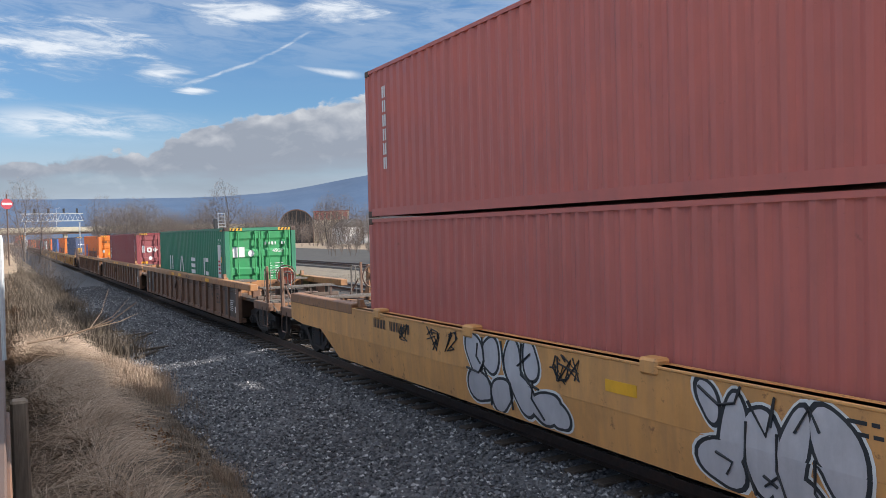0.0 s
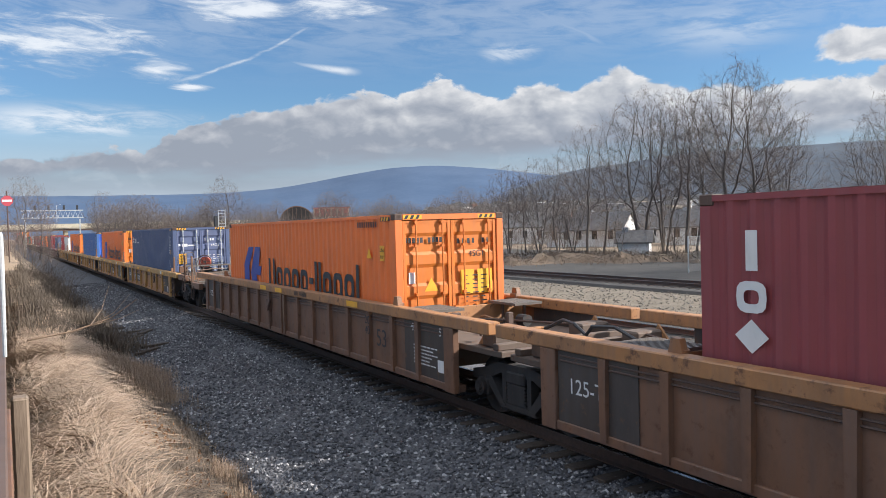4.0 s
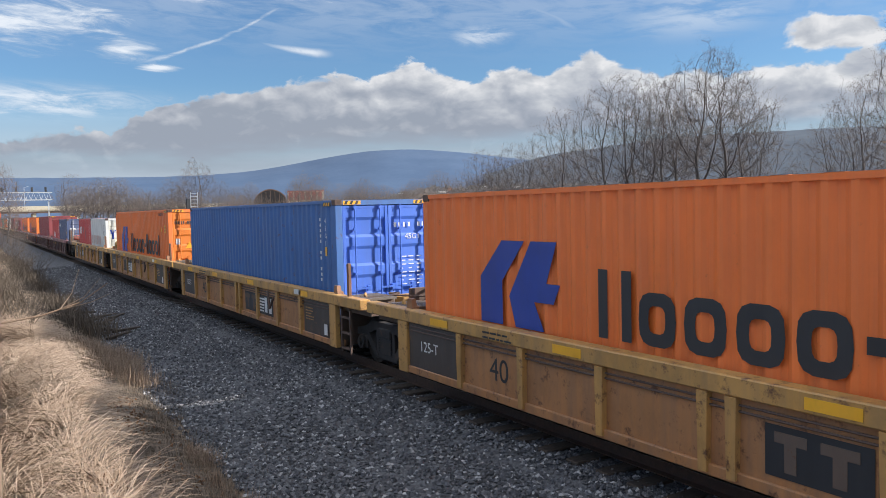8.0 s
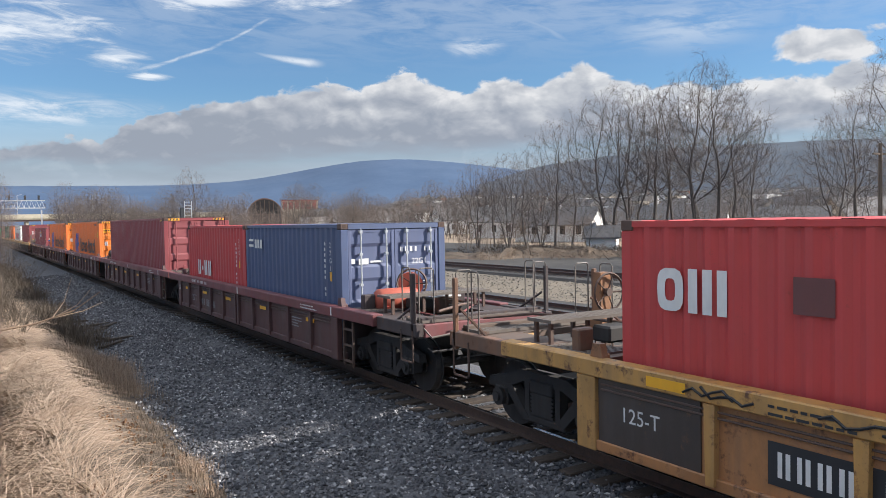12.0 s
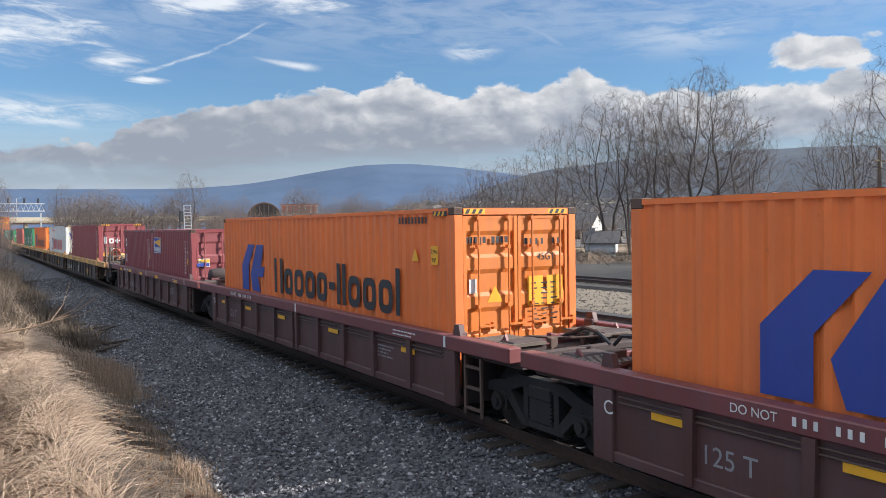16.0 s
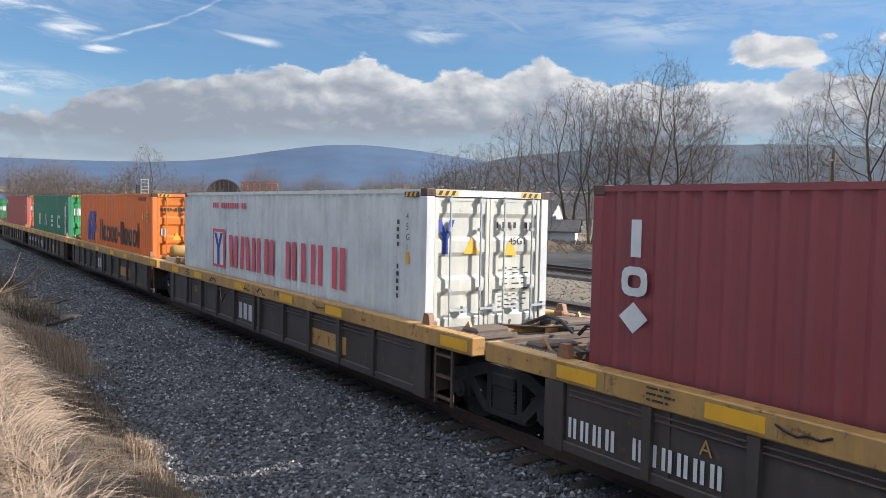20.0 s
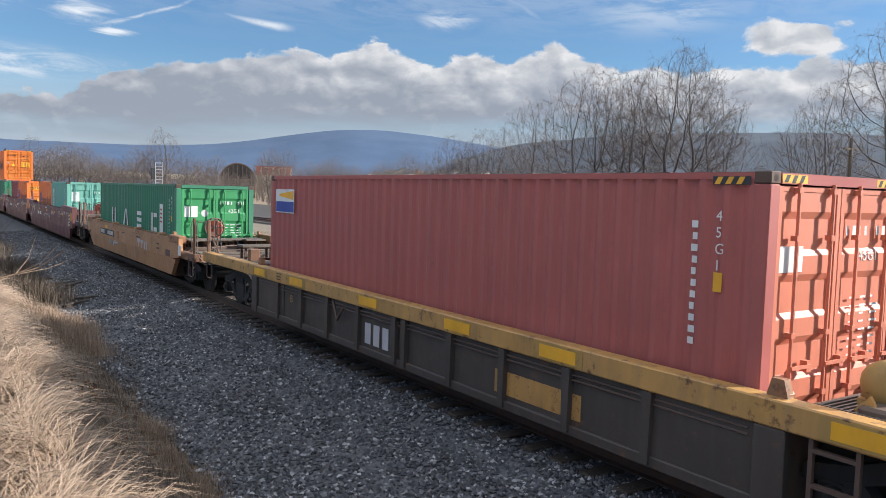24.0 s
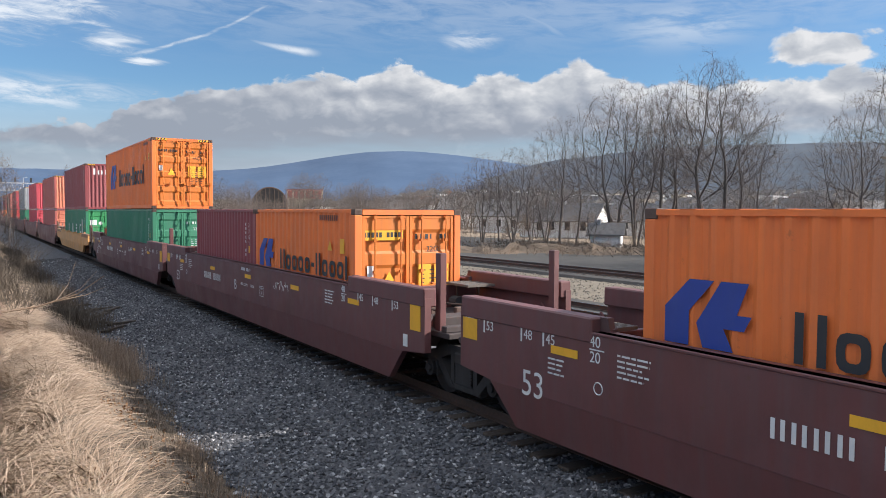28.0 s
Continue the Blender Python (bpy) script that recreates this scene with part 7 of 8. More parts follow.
# ---- trees ----
def grown(rng, h, stems, wide, base, points, lean):
    """Limbs that grow towards the free room of an egg-shaped crown: nodes, and each node's parent."""
    k = h / 18.0
    step, kill, reach = 0.34 * k, 0.54 * k, 2.6 * k
    u = rng.normal(size=(points, 3))
    u /= np.linalg.norm(u, axis=1)[:, None]
    q = u * (rng.random(points) ** 0.42)[:, None]
    mid = (base + 1.0) / 2
    room = np.stack([q[:, 0] * wide * h, q[:, 1] * wide * h, (mid + q[:, 2] * (1 - base) / 2) * h], 1)
    pinch = 1.0 - 0.38 * np.clip((room[:, 2] / h - mid) / (1 - mid), -0.6, 1)
    room[:, :2] *= pinch[:, None]
    room += 0.35 * k * rng.normal(size=room.shape)
    nodes, parent, head = [], [], []
    for s in range(stems):
        a = 6.2832 * (s + rng.uniform(-0.2, 0.2)) / stems
        p = np.array((math.cos(a), math.sin(a), 0.0)) * (0.16 * k if stems > 1 else 0) + np.array((0, 0, -0.3 * k))
        d = np.array((math.cos(a) * lean, math.sin(a) * lean, 1.0))
        up = -1
        while p[2] < (base + 0.10 * rng.random()) * h:
            nodes.append(p.copy())
            parent.append(up)
            head.append(d / np.linalg.norm(d))
            up = len(nodes) - 1
            d = d + np.array((*rng.normal(0, 0.035, 2), 0.03))
            p = p + d / np.linalg.norm(d) * step
    N = np.array(nodes)
    D = np.linalg.norm(room[:, None] - N[None], axis=2)
    near, dist = D.argmin(1), D.min(1)
    spawned = collections.Counter()
    for turn in range(95):
        live = dist < reach if turn > 6 else dist < reach * 2.5
        if not live.any():
            break
        ids = np.unique(near[live])
        fresh = []
        for i in ids:
            m = live & (near == i)
            spawned[int(i)] += 1
            if spawned[int(i)] > 2:
                dist[m] = 0.0
                continue
            v = room[m] - N[i]
            v = (v / np.linalg.norm(v, axis=1)[:, None]).mean(0)
            d = v + 1.25 * head[i] + np.array((*rng.normal(0, 0.10, 2), 0.12 + rng.normal(0, 0.08)))
            d /= np.linalg.norm(d) + 1e-9
            d[2] = max(d[2], 0.22 + 0.12 * rng.random())
            d /= np.linalg.norm(d)
            fresh.append(N[i] + d * step)
            parent.append(int(i))
            head.append(d)
        if not fresh:
            break
        F = np.array(fresh)
        D = np.linalg.norm(room[:, None] - F[None], axis=2)
        j, e = D.argmin(1), D.min(1)
        better = e < dist
        near[better] = j[better] + len(N)
        dist[better] = e[better]
        N = np.vstack([N, F])
        keep = dist > kill
        room, near, dist = room[keep], near[keep], dist[keep]
        if not len(room):
            break
    return N, parent, head


def bare_tree(seed, h, label, stems=1, wide=0.25, base=0.3, points=620, lean=0.1):
    """A leafless tree: tapering stems, forking limbs, fine twigs all over the crown."""
    rng = np.random.default_rng(seed)
    t = thing("bare_tree", label, "tree", "bare trees beyond the yard")
    N, parent, head = grown(rng, h, stems, wide, base, points, lean)
    k = h / 18.0
    kids = collections.defaultdict(list)
    for i, p in enumerate(parent):
        if p >= 0:
            kids[p].append(i)
    load = [0.0] * len(N)
    for i in range(len(N) - 1, -1, -1):
        load[i] = sum(load[c] for c in kids[i]) or 1.0
    radius = [0.0070 * k * n ** 0.56 for n in load]
    trunk = bmesh.new()
    starts = [(i, None) for i, p in enumerate(parent) if p < 0]
    while starts:
        i, came = starts.pop()
        chain = [came] if came is not None else []
        chain.append(i)
        while kids[i]:
            order = sorted(kids[i], key=lambda c: -load[c])
            starts += [(c, i) for c in order[1:]]
            i = order[0]
            chain.append(i)
        first = min(radius[chain[0]], radius[chain[1]] * 1.25) if len(chain) > 1 else radius[chain[0]]
        sides = 7 if first > 0.09 * k else 4 if first > 0.035 * k else 3
        rings = []
        for n, c in enumerate(chain):
            d = Vector(head[c])
            x = d.orthogonal().normalized()
            y = d.cross(x)
            r = min(first, radius[c])
            rings.append([trunk.verts.new(Vector(N[c]) + (x * math.cos(6.2832 * w / sides) + y * math.sin(6.2832 * w / sides)) * r) for w in range(sides)])
        for A, B in zip(rings, rings[1:]):
            for w in range(sides):
                trunk.faces.new((A[w], A[(w + 1) % sides], B[(w + 1) % sides], B[w]))
    vv, ff = [], []
    for i in range(len(N)):
        if load[i] > 12:
            continue
        for _ in range(6 if load[i] <= 1 and not kids[i] else 2 if load[i] <= 4 else 1):
            d = np.array(head[i]) + rng.normal(0, 0.6, 3) + np.array((0, 0, 0.06))
            e = d / np.linalg.norm(d) * rng.uniform(0.4, 1.25) * k
            w = np.cross(e, rng.normal(size=3))
            w = w / (np.linalg.norm(w) + 1e-9) * 0.0050 * k
            q = N[i]
            m = q + e * 0.5
            n = len(vv)
            vv += [q - w, q + w, q + e]
            ff.append((n, n + 1, n + 2))
            for s in (1, -1):
                g = e / np.linalg.norm(e) + w / np.linalg.norm(w) * 0.7 * s + rng.normal(0, 0.25, 3)
                g = g / np.linalg.norm(g) * np.linalg.norm(e) * rng.uniform(0.35, 0.65)
                n = len(vv)
                vv += [m - w * 0.8, m + w * 0.8, m + g]
                ff.append((n, n + 1, n + 2))
    part("trunk", trunk, BARK, t)
    part("crown", mesh_from("crown", [tuple(map(float, c)) for c in vv], ff, TWIG), None, t, "fine bare twigs")
    return t


KINDS = [bare_tree(21, 18, "tall leafless tree with a rounded spreading crown", 1, 0.33, 0.26, 1450),
         bare_tree(22, 18, "tall leafless tree forked near the ground", 2, 0.32, 0.24, 1300, 0.14),
         bare_tree(23, 18, "slim leafless tree beyond the yard", 1, 0.24, 0.32, 800),
         bare_tree(24, 18, "leafless tree with several stems", 3, 0.34, 0.22, 1150, 0.22),
         bare_tree(25, 9, "small leafless tree among taller ones", 2, 0.34, 0.2, 650, 0.18),
         bare_tree(26, 18, "tall leafless tree with a narrow crown", 1, 0.27, 0.28, 1100)]


def at_az(az, d, z=-0.5):
    a = radians(az)
    return d * math.sin(a), d * math.cos(a), z


used = set()


def plant(kind, az, d, scale, turn, z=-0.5):
    x, y, z = at_az(az, d, z)
    m = pose(x, y, z, rz=turn)
    src = KINDS[kind]
    if kind not in used:
        used.add(kind)
        src.matrix_basis = m
        src.scale = (scale,) * 3
        return src
    old = src.scale.copy()
    src.scale = (scale,) * 3
    ob = copy_thing(src, m)
    src.scale = old
    return ob


for kind, az, d, tall, turn in (
        (3, 34.4, 92, 10.5, 10), (5, 35.6, 95, 10.0, 80), (3, 36.6, 90, 11.0, 140), (2, 37.9, 92, 11.5, 200), (3, 39.0, 94, 9.5, 310), (5, 40.0, 88, 14.2, 250), (2, 41.2, 90, 12.5, 20),
        (1, 43.9, 82, 16.9, 130), (3, 45.4, 83, 16.6, 190), (5, 46.9, 82, 16.4, 240), (2, 47.6, 84, 15.8, 60), (2, 48.3, 86, 15.2, 300), (0, 50.2, 78, 17.9, 100), (5, 51.2, 78, 17.6, 160), (2, 52.0, 80, 14.5, 30),
        (2, 53.9, 80, 12.6, 210), (1, 58.7, 76, 12.2, 330), (5, 60.0, 74, 13.8, 45), (0, 64.0, 64, 17.0, 150), (0, 68.5, 60, 18.0, 200),
        (4, 36.6, 84, 6.5, 15), (4, 39.0, 80, 6.0, 75), (4, 42.4, 78, 6.5, 135), (4, 46.2, 76, 6.0, 195), (4, 49.3, 75, 6.8, 255), (4, 52.4, 74, 6.0, 315), (4, 55.2, 76, 7.0, 35),
        (4, 56.4, 72, 6.0, 300), (4, 54.2, 70, 5.2, 110), (0, 13.85, 230, 19.0, 0), (1, 1.2, 150, 14.0, 60), (2, 2.0, 130, 11.0, 120), (4, 61.0, 68, 8.0, 60)):
    plant(kind, az, d, tall / (9 if kind == 4 else 18), turn)


rng = random.Random(52)
for az0, az1, n, d0, d1, h0, h1 in ((5.6, 9.4, 15, 230, 280, 12, 16), (9.4, 17.8, 26, 210, 300, 9.5, 14), (20.5, 30, 26, 180, 260, 8.5, 13.5), (29, 37, 18, 130, 190, 7.5, 12.5), (37, 57, 16, 100, 125, 7, 11), (57, 70, 7, 90, 120, 7, 10)):
    for k in range(n):
        plant(rng.choice((0, 1, 3, 3, 5)), az0 + (az1 - az0) * (k + rng.random()) / n, rng.uniform(d0, d1), rng.uniform(h0, h1) / 18, rng.uniform(0, 360))


def far_woods(name, n, az0, az1, d0, d1, h0, h1, seed, label, mat=WOODS, width=0.05, wide=0.26, m=90):
    """A mass of leafless trees far off: trunks, limbs that fill a rounded crown, and sprays of twigs on them."""
    rng = np.random.default_rng(seed)
    az, d, h = np.radians(rng.uniform(az0, az1, n)), rng.uniform(d0, d1, n), rng.uniform(h0, h1, n)
    x, y = d * np.sin(az), d * np.cos(az)
    ramp_up = np.clip((np.degrees(az) - 23) / 8, 0, 1)
    z = np.maximum(-0.5, -0.5 + 0.034 * np.maximum(0, d - 235) * ramp_up * ramp_up * (3 - 2 * ramp_up))
    foot = np.stack([x, y, z], 1)
    side = np.stack([np.cos(az), -np.sin(az), 0 * az], 1)
    w = width * d / 150 * 0.36
    top = foot + np.stack([rng.normal(0, 0.3, n), 0 * x, h * 0.8], 1)
    quads = np.stack([foot - side * w[:, None] * 2.4, foot + side * w[:, None] * 2.4, top + side * w[:, None] * 0.5, top - side * w[:, None] * 0.5], 1)
    u = rng.normal(size=(n, m, 3))
    u /= np.linalg.norm(u, axis=2)[:, :, None]
    u *= rng.random((n, m, 1)) ** 0.4
    tip = foot[:, None] + np.stack([u[:, :, 0] * wide * h[:, None], u[:, :, 1] * wide * h[:, None], (0.60 + 0.40 * u[:, :, 2]) * h[:, None]], 2)
    low = np.clip((tip[:, :, 2] - z[:, None]) / h[:, None] - rng.uniform(0.02, 0.30, (n, m)), 0.08, 0.78)
    root = foot[:, None] + (top - foot)[:, None] * (low / 0.8)[:, :, None] * 0.98
    root = root + (tip - root) * rng.uniform(0.0, 0.75, (n, m, 1))
    e = tip - root
    c = np.cross(e, side[:, None] * 0.2 + np.array((0.05, 0.9, 0.1)))
    c = c / (np.linalg.norm(c, axis=2)[:, :, None] + 1e-6) * w[:, None, None]
    limbs = np.stack([root - c * 0.7, root + c * 0.7, tip], 2).reshape(-1, 3)
    g = rng.normal(0, 0.11, (n, m, 3)) * h[:, None, None]
    mid = root + e * 0.6
    sprays = np.stack([mid - c * 0.5, mid + c * 0.5, mid + g], 2).reshape(-1, 3)
    vv = np.vstack([quads.reshape(-1, 3), limbs, sprays]).tolist()
    ff = [(4 * i, 4 * i + 1, 4 * i + 2, 4 * i + 3) for i in range(n)] + [(4 * n + 3 * i, 4 * n + 3 * i + 1, 4 * n + 3 * i + 2) for i in range(2 * n * m)]
    return tagged(new(name, mesh_from(name, vv, ff, mat)), label, "woods", kind="stuff")


far_woods("far_woods", 60, 5.2, 13.0, 240, 310, 8, 14, 31, "brown leafless woods beyond the line")
far_woods("far_woods", 60, 9.0, 17.5, 230, 320, 6, 11, 41, "thinner brown leafless woods beyond the line")
far_woods("far_woods", 130, 13.6, 26, 200, 290, 4, 9.5, 32, "brown leafless woods and scrub before the town")
far_woods("far_woods", 50, 23, 36, 170, 260, 6, 11, 36, "brown leafless woods thickening towards the tall trees")
far_woods("far_woods", 170, 21, 37, 110, 190, 1.5, 5.0, 38, "low brown scrub beyond the yard")
far_woods("far_woods", 110, 33, 70, 125, 210, 4, 9, 33, "brown leafless scrub behind the tall trees", width=0.035)
far_woods("hillside_woods", 420, 24, 72, 240, 700, 5, 9, 39, "leafless woods among the far houses", m=60)
far_woods("tree_scrub", 260, 33, 62, 70, 115, 1.6, 5.5, 35, "brown leafless scrub under the tall trees", SCRUB, 0.03, 0.34)
far_woods("tree_scrub", 240, 34, 58, 63, 72, 0.4, 1.4, 37, "low brown scrub along the edge of the yard", SCRUB, 0.03, 0.6)
far_woods("far_woods", 60, -3, 3, 60, 200, 3, 9, 34, "leafless scrub along the near bank")


# ---- buildings ----
def house(x, y, w, l, h, turn, wall, label, roof=ROOFING, pitch=0.75):
    windows = w > 3
    t = thing("house", label, "house", "houses beyond the trees", m=pose(x, y, -0.5, rz=turn))
    bm = bmesh.new()
    prism(bm, [(-w / 2, 0), (w / 2, 0), (w / 2, h), (0, h + w / 2 * pitch), (-w / 2, h)], "y", -l / 2, l / 2)
    part("wall", bm, WALLPAINT[wall], t)
    for s in (-1, 1):
        bm = bmesh.new()
        o = 0.35
        a, b = (s * (w / 2 + o), h - o * pitch + 0.03), (0, h + w / 2 * pitch + 0.03)
        prism(bm, [a, b, (b[0], b[1] + 0.16), (a[0], a[1] + 0.16)], "y", -l / 2 - o, l / 2 + o)
        part("roof", bm, roof, t)
    part("chimney", boxed(-0.3, 0.3, l * 0.2, l * 0.2 + 0.6, h, h + w / 2 * pitch + 0.5), WALLPAINT["grey"], t)
    if windows:
        for s in (-1, 1):
            for fl in range(2 if h > 4 else 1):
                for k in (-0.27, 0.27):
                    wd = part("window", boxed(k * w - 0.55, k * w + 0.55, *sorted((s * (l / 2 - 0.02), s * (l / 2 + 0.05))), 1.0 + 2.6 * fl, 2.4 + 2.6 * fl), WALLPAINT["white"], t)
                    part("pane", boxed(k * w - 0.45, k * w + 0.45, *sorted((s * (l / 2 + 0.055), s * (l / 2 + 0.07))), 1.08 + 2.6 * fl, 2.32 + 2.6 * fl), GLASS, wd)
                for k in (-0.3, 0.0, 0.3):
                    wd = part("window", boxed(*sorted((s * (w / 2 - 0.02), s * (w / 2 + 0.05))), k * l - 0.5, k * l + 0.5, 1.0 + 2.6 * fl, 2.4 + 2.6 * fl), WALLPAINT["white"], t)
                    part("pane", boxed(*sorted((s * (w / 2 + 0.055), s * (w / 2 + 0.07))), k * l - 0.4, k * l + 0.4, 1.08 + 2.6 * fl, 2.32 + 2.6 * fl), GLASS, wd)
    return t


for az, d, w, l, h, turn, wall, label in ((35.9, 126, 6.5, 9, 3.0, 40, "white", "small white house behind bare trees"), (38.9, 104, 5, 6, 2.3, 35, "white", "low white house with a dark roof"),
                                          (41.2, 102, 6, 8, 2.5, 25, "white", "white gabled house behind bare trees"), (43.4, 80, 2.4, 3.0, 1.5, 40, "white", "small white shed with a door"),
                                          (44.9, 116, 5, 6, 2.2, 35, "white", "cream house behind bare trees"), (47.8, 104, 6.0, 8, 2.6, 30, "white", "white gabled house behind bare trees"),
                                          (55.9, 100, 5, 8, 2.2, 35, "tan", "tan gabled house with a grey roof"), (57.9, 118, 6, 7, 2.6, 35, "grey", "grey low house with a pale roof"),
                                          (52.6, 125, 5, 6, 2.4, 30, "tan", "tan house behind bare trees"), (50.2, 118, 6, 8, 2.6, 30, "white", "white house half hidden by trees"), (37.3, 158, 8, 10, 4.2, 45, "brick", "brick house behind bare trees"),
                                          (60.2, 112, 7, 10, 2.8, 70, "tan", "tan low house near the pole"), (33.2, 170, 9, 14, 3.4, 80, "white", "long low white building"), (30.0, 231, 9, 22, 4, 85, "tan", "long low tan building"),
                                          (26.8, 215, 8, 26, 3.4, 70, "white", "long low white shed"), (24.0, 235, 9, 20, 3.6, 75, "tan", "long low pale building")):
    x, y, _ = at_az(az, d * (1.12 if d > 100 else 1.0))
    house(x, y, w, l, h, turn, wall, label)


def slope(az, d):
    """Height of the wooded hillside under the far town."""
    return -0.55 + 0.034 * max(0.0, d - 235) * smooth(23, 31, az)


v, f = [], []
DS = (215, 235, 300, 380, 480, 600, 750, 950, 1250, 1650)
for k in range(61):
    az = 22.5 + 62 * k / 60
    for j, d in enumerate(DS):
        x, y, _ = at_az(az, d)
        v.append((x, y, slope(az, d) - (0.6 if j == 0 else 0.0) + (2.5 * noise.noise((az * 0.6, d * 0.012, 4)) if j > 1 else 0.0)))
for k in range(60):
    for j in range(len(DS) - 1):
        f.append((k * len(DS) + j, (k + 1) * len(DS) + j, (k + 1) * len(DS) + j + 1, k * len(DS) + j + 1))
tagged(new("backdrop_hillside", mesh_from("backdrop_hillside", v, f, HILLSIDE)), "brown wooded hillside under the far town", "hill", kind="structure")
rng = random.Random(77)
bm = {k: bmesh.new() for k in ("white", "tan", "grey", "brick")}
roofs = bmesh.new()
for k in range(420):
    az = rng.uniform(22, 72)
    d = 240 + 900 * rng.random() ** 1.3
    x, y, _ = at_az(az, d)
    z = slope(az, d)
    w, l, h = rng.uniform(6, 9), rng.uniform(7, 13), rng.uniform(3, 6)
    b = bm[rng.choice(("white", "white", "white", "tan", "grey", "brick"))]
    box(b, x - w / 2, x + w / 2, y - l / 2, y + l / 2, z - 3, z + h)
    prism(roofs, [(x - w / 2 - 0.3, z + h), (x + w / 2 + 0.3, z + h), (x, z + h + w * 0.35)], "y", y - l / 2 - 0.3, y + l / 2 + 0.3)
town = thing("far_town", "small white and tan houses of a distant town", "town", kind="stuff")
for k, b in bm.items():
    tagged(part("far_walls", b, WALLPAINT[k], town), kind="stuff")
tagged(part("far_roofs", roofs, ROOFING, town), kind="stuff")

# low bank of earth and litter along the back of the yard
v, f = [], []
for k in range(61):
    az = 30 + 24 * k / 60
    for j, h in enumerate((-0.1, 0.35, 0.75, 0.5, -0.1)):
        x, y, z = at_az(az, 66.5 + 1.6 * j + 1.2 * math.sin(k * 0.35) - 8 * smooth(44, 54, az))
        v.append((x, y, z + h * (0.75 + 0.8 * noise.noise((k * 0.4, j * 0.7, 2)) if 0 < j < 4 else 1)))
for k in range(60):
    for j in range(4):
        f.append((k * 5 + j, (k + 1) * 5 + j, (k + 1) * 5 + j + 1, k * 5 + j + 1))
tagged(new("earth_bank", mesh_from("earth_bank", v, f, SOIL)), "low brown earth bank under the trees", "bank", kind="structure")

# yard shed, equipment cabinet and fence
t = thing("equipment_shed", "low dark brown metal equipment shed with a flat roof", "shed", m=pose(34.8, 13.7, -0.5))
part("wall", boxed(0, 7, -4.4, 7.4, 0, 3.0, bevel=0.03), SHED, t)
part("roof", boxed(-0.2, 7.2, -4.6, 7.6, 3.004, 3.16, bevel=0.02), CONCRETE, t, "pale flat roof edge")
part("conduit", tubed([(-0.06, 6.6, 0.1), (-0.06, 6.6, 1.9)], 0.05, 6), WALLPAINT["white"], t, "white pipe")
part("meter_box", boxed(-0.22, 0.0, 6.9, 7.35, 1.0, 2.1, bevel=0.02), PAINT["galvanised"], t)
part("vent", boxed(-0.03, 0.0, 3.4, 3.7, 1.5, 1.8), PAINT["galvanised"], t)
for k in range(30):
    part("siding_rib", cached("siding_rib", lambda bm: box(bm, -0.025, 0.0, -0.03, 0.03, 0.02, 2.98), SHED), None, t, at=pose(-0.002, -4.2 + 0.39 * k, 0))
t = thing("equipment_cabinet", "bright green metal equipment cabinet with louvres", "cabinet", m=pose(40.7, 26.65, -0.5, rz=0))
part("base", boxed(-0.1, 2.1, -0.75, 0.75, 0, 0.15), CONCRETE, t)
part("lower_body", boxed(0, 2.0, -0.65, 0.65, 0.154, 1.15, bevel=0.03), CABINET, t)
part("upper_body", boxed(0.05, 1.95, -0.6, 0.6, 1.154, 2.6, bevel=0.03), CABINET, t)
part("roof", boxed(-0.03, 2.03, -0.68, 0.68, 2.604, 2.7, bevel=0.03), CABINET, t)
for k in range(12):
    part("louvre", cached("louvre", lambda bm: prism(bm, [(-0.05, 0.0), (0.0, 0.04), (0.0, -0.02)], "y", -0.22, 0.22), CABINET), None, t, at=pose(0.047, -0.3, 1.3 + 0.1 * k))
for k in range(12):
    part("louvre", cached("louvre_end", lambda bm: prism(bm, [(-0.05, 0.0), (0.0, 0.04), (0.0, -0.02)], "x", -0.7, 0.7), CABINET), None, t, at=pose(1.0, -0.603, 1.3 + 0.1 * k))
part("door", boxed(-0.03, -0.002, -0.55, 0.55, 0.25, 1.1), CABINET, t)
t, ln = fence_run("yard_fence", "galvanised chain-link yard fence with open gates", pose(41.4, 28.8, -0.5), 7.8, 2.4, 2.6)
part("mesh_panel", chain_mesh(bmesh.new(), 0, ln, 0.05, 2.3, 0.0, 0.2, 0.005), PAINT["grey"], t, "wire mesh")
t, ln = fence_run("yard_fence", "galvanised chain-link fence along the back of the yard", pose(39.2, 36.5, -0.5, rz=-80), 16, 2.4, 2.6)
part("mesh_panel", chain_mesh(bmesh.new(), 0, ln, 0.05, 2.3, 0.0, 0.2, 0.005), PAINT["grey"], t, "wire mesh")
t = thing("utility_pole", "dark wooden utility pole behind the shed", "pole", m=pose(*at_az(61.2, 62)))
part("pole", tubed([(0, 0, 0), (0, 0, 8.2)], 0.17, 8, 0.12), TIMBER, t)
part("crossarm", boxed(-0.9, 0.9, -0.06, 0.06, 7.4, 7.52), TIMBER, t)
for az, d in ((38.0, 78), (44.0, 72), (50.0, 70)):
    x, y, _ = at_az(az, d)
    t = thing("brush_pile", "heap of brown brush under the trees", "brush", "brush under the trees", m=pose(x, y, -0.5))
    vv, ff = [], []
    rr = random.Random(int(az))
    for k in range(900):
        p = Vector((rr.gauss(0, 3.4), rr.gauss(0, 3.4), rr.random() * 0.6))
        e = Vector((rr.gauss(0, 0.5), rr.gauss(0, 0.5), rr.random() * 0.6))
        w = Vector((0.02, -0.02, 0.01))
        i = len(vv)
        vv += [p - w, p + w, p + e]
        ff.append((i, i + 1, i + 2))
    part("twig_spray", mesh_from("twig_spray", vv, ff, STALK), None, t)

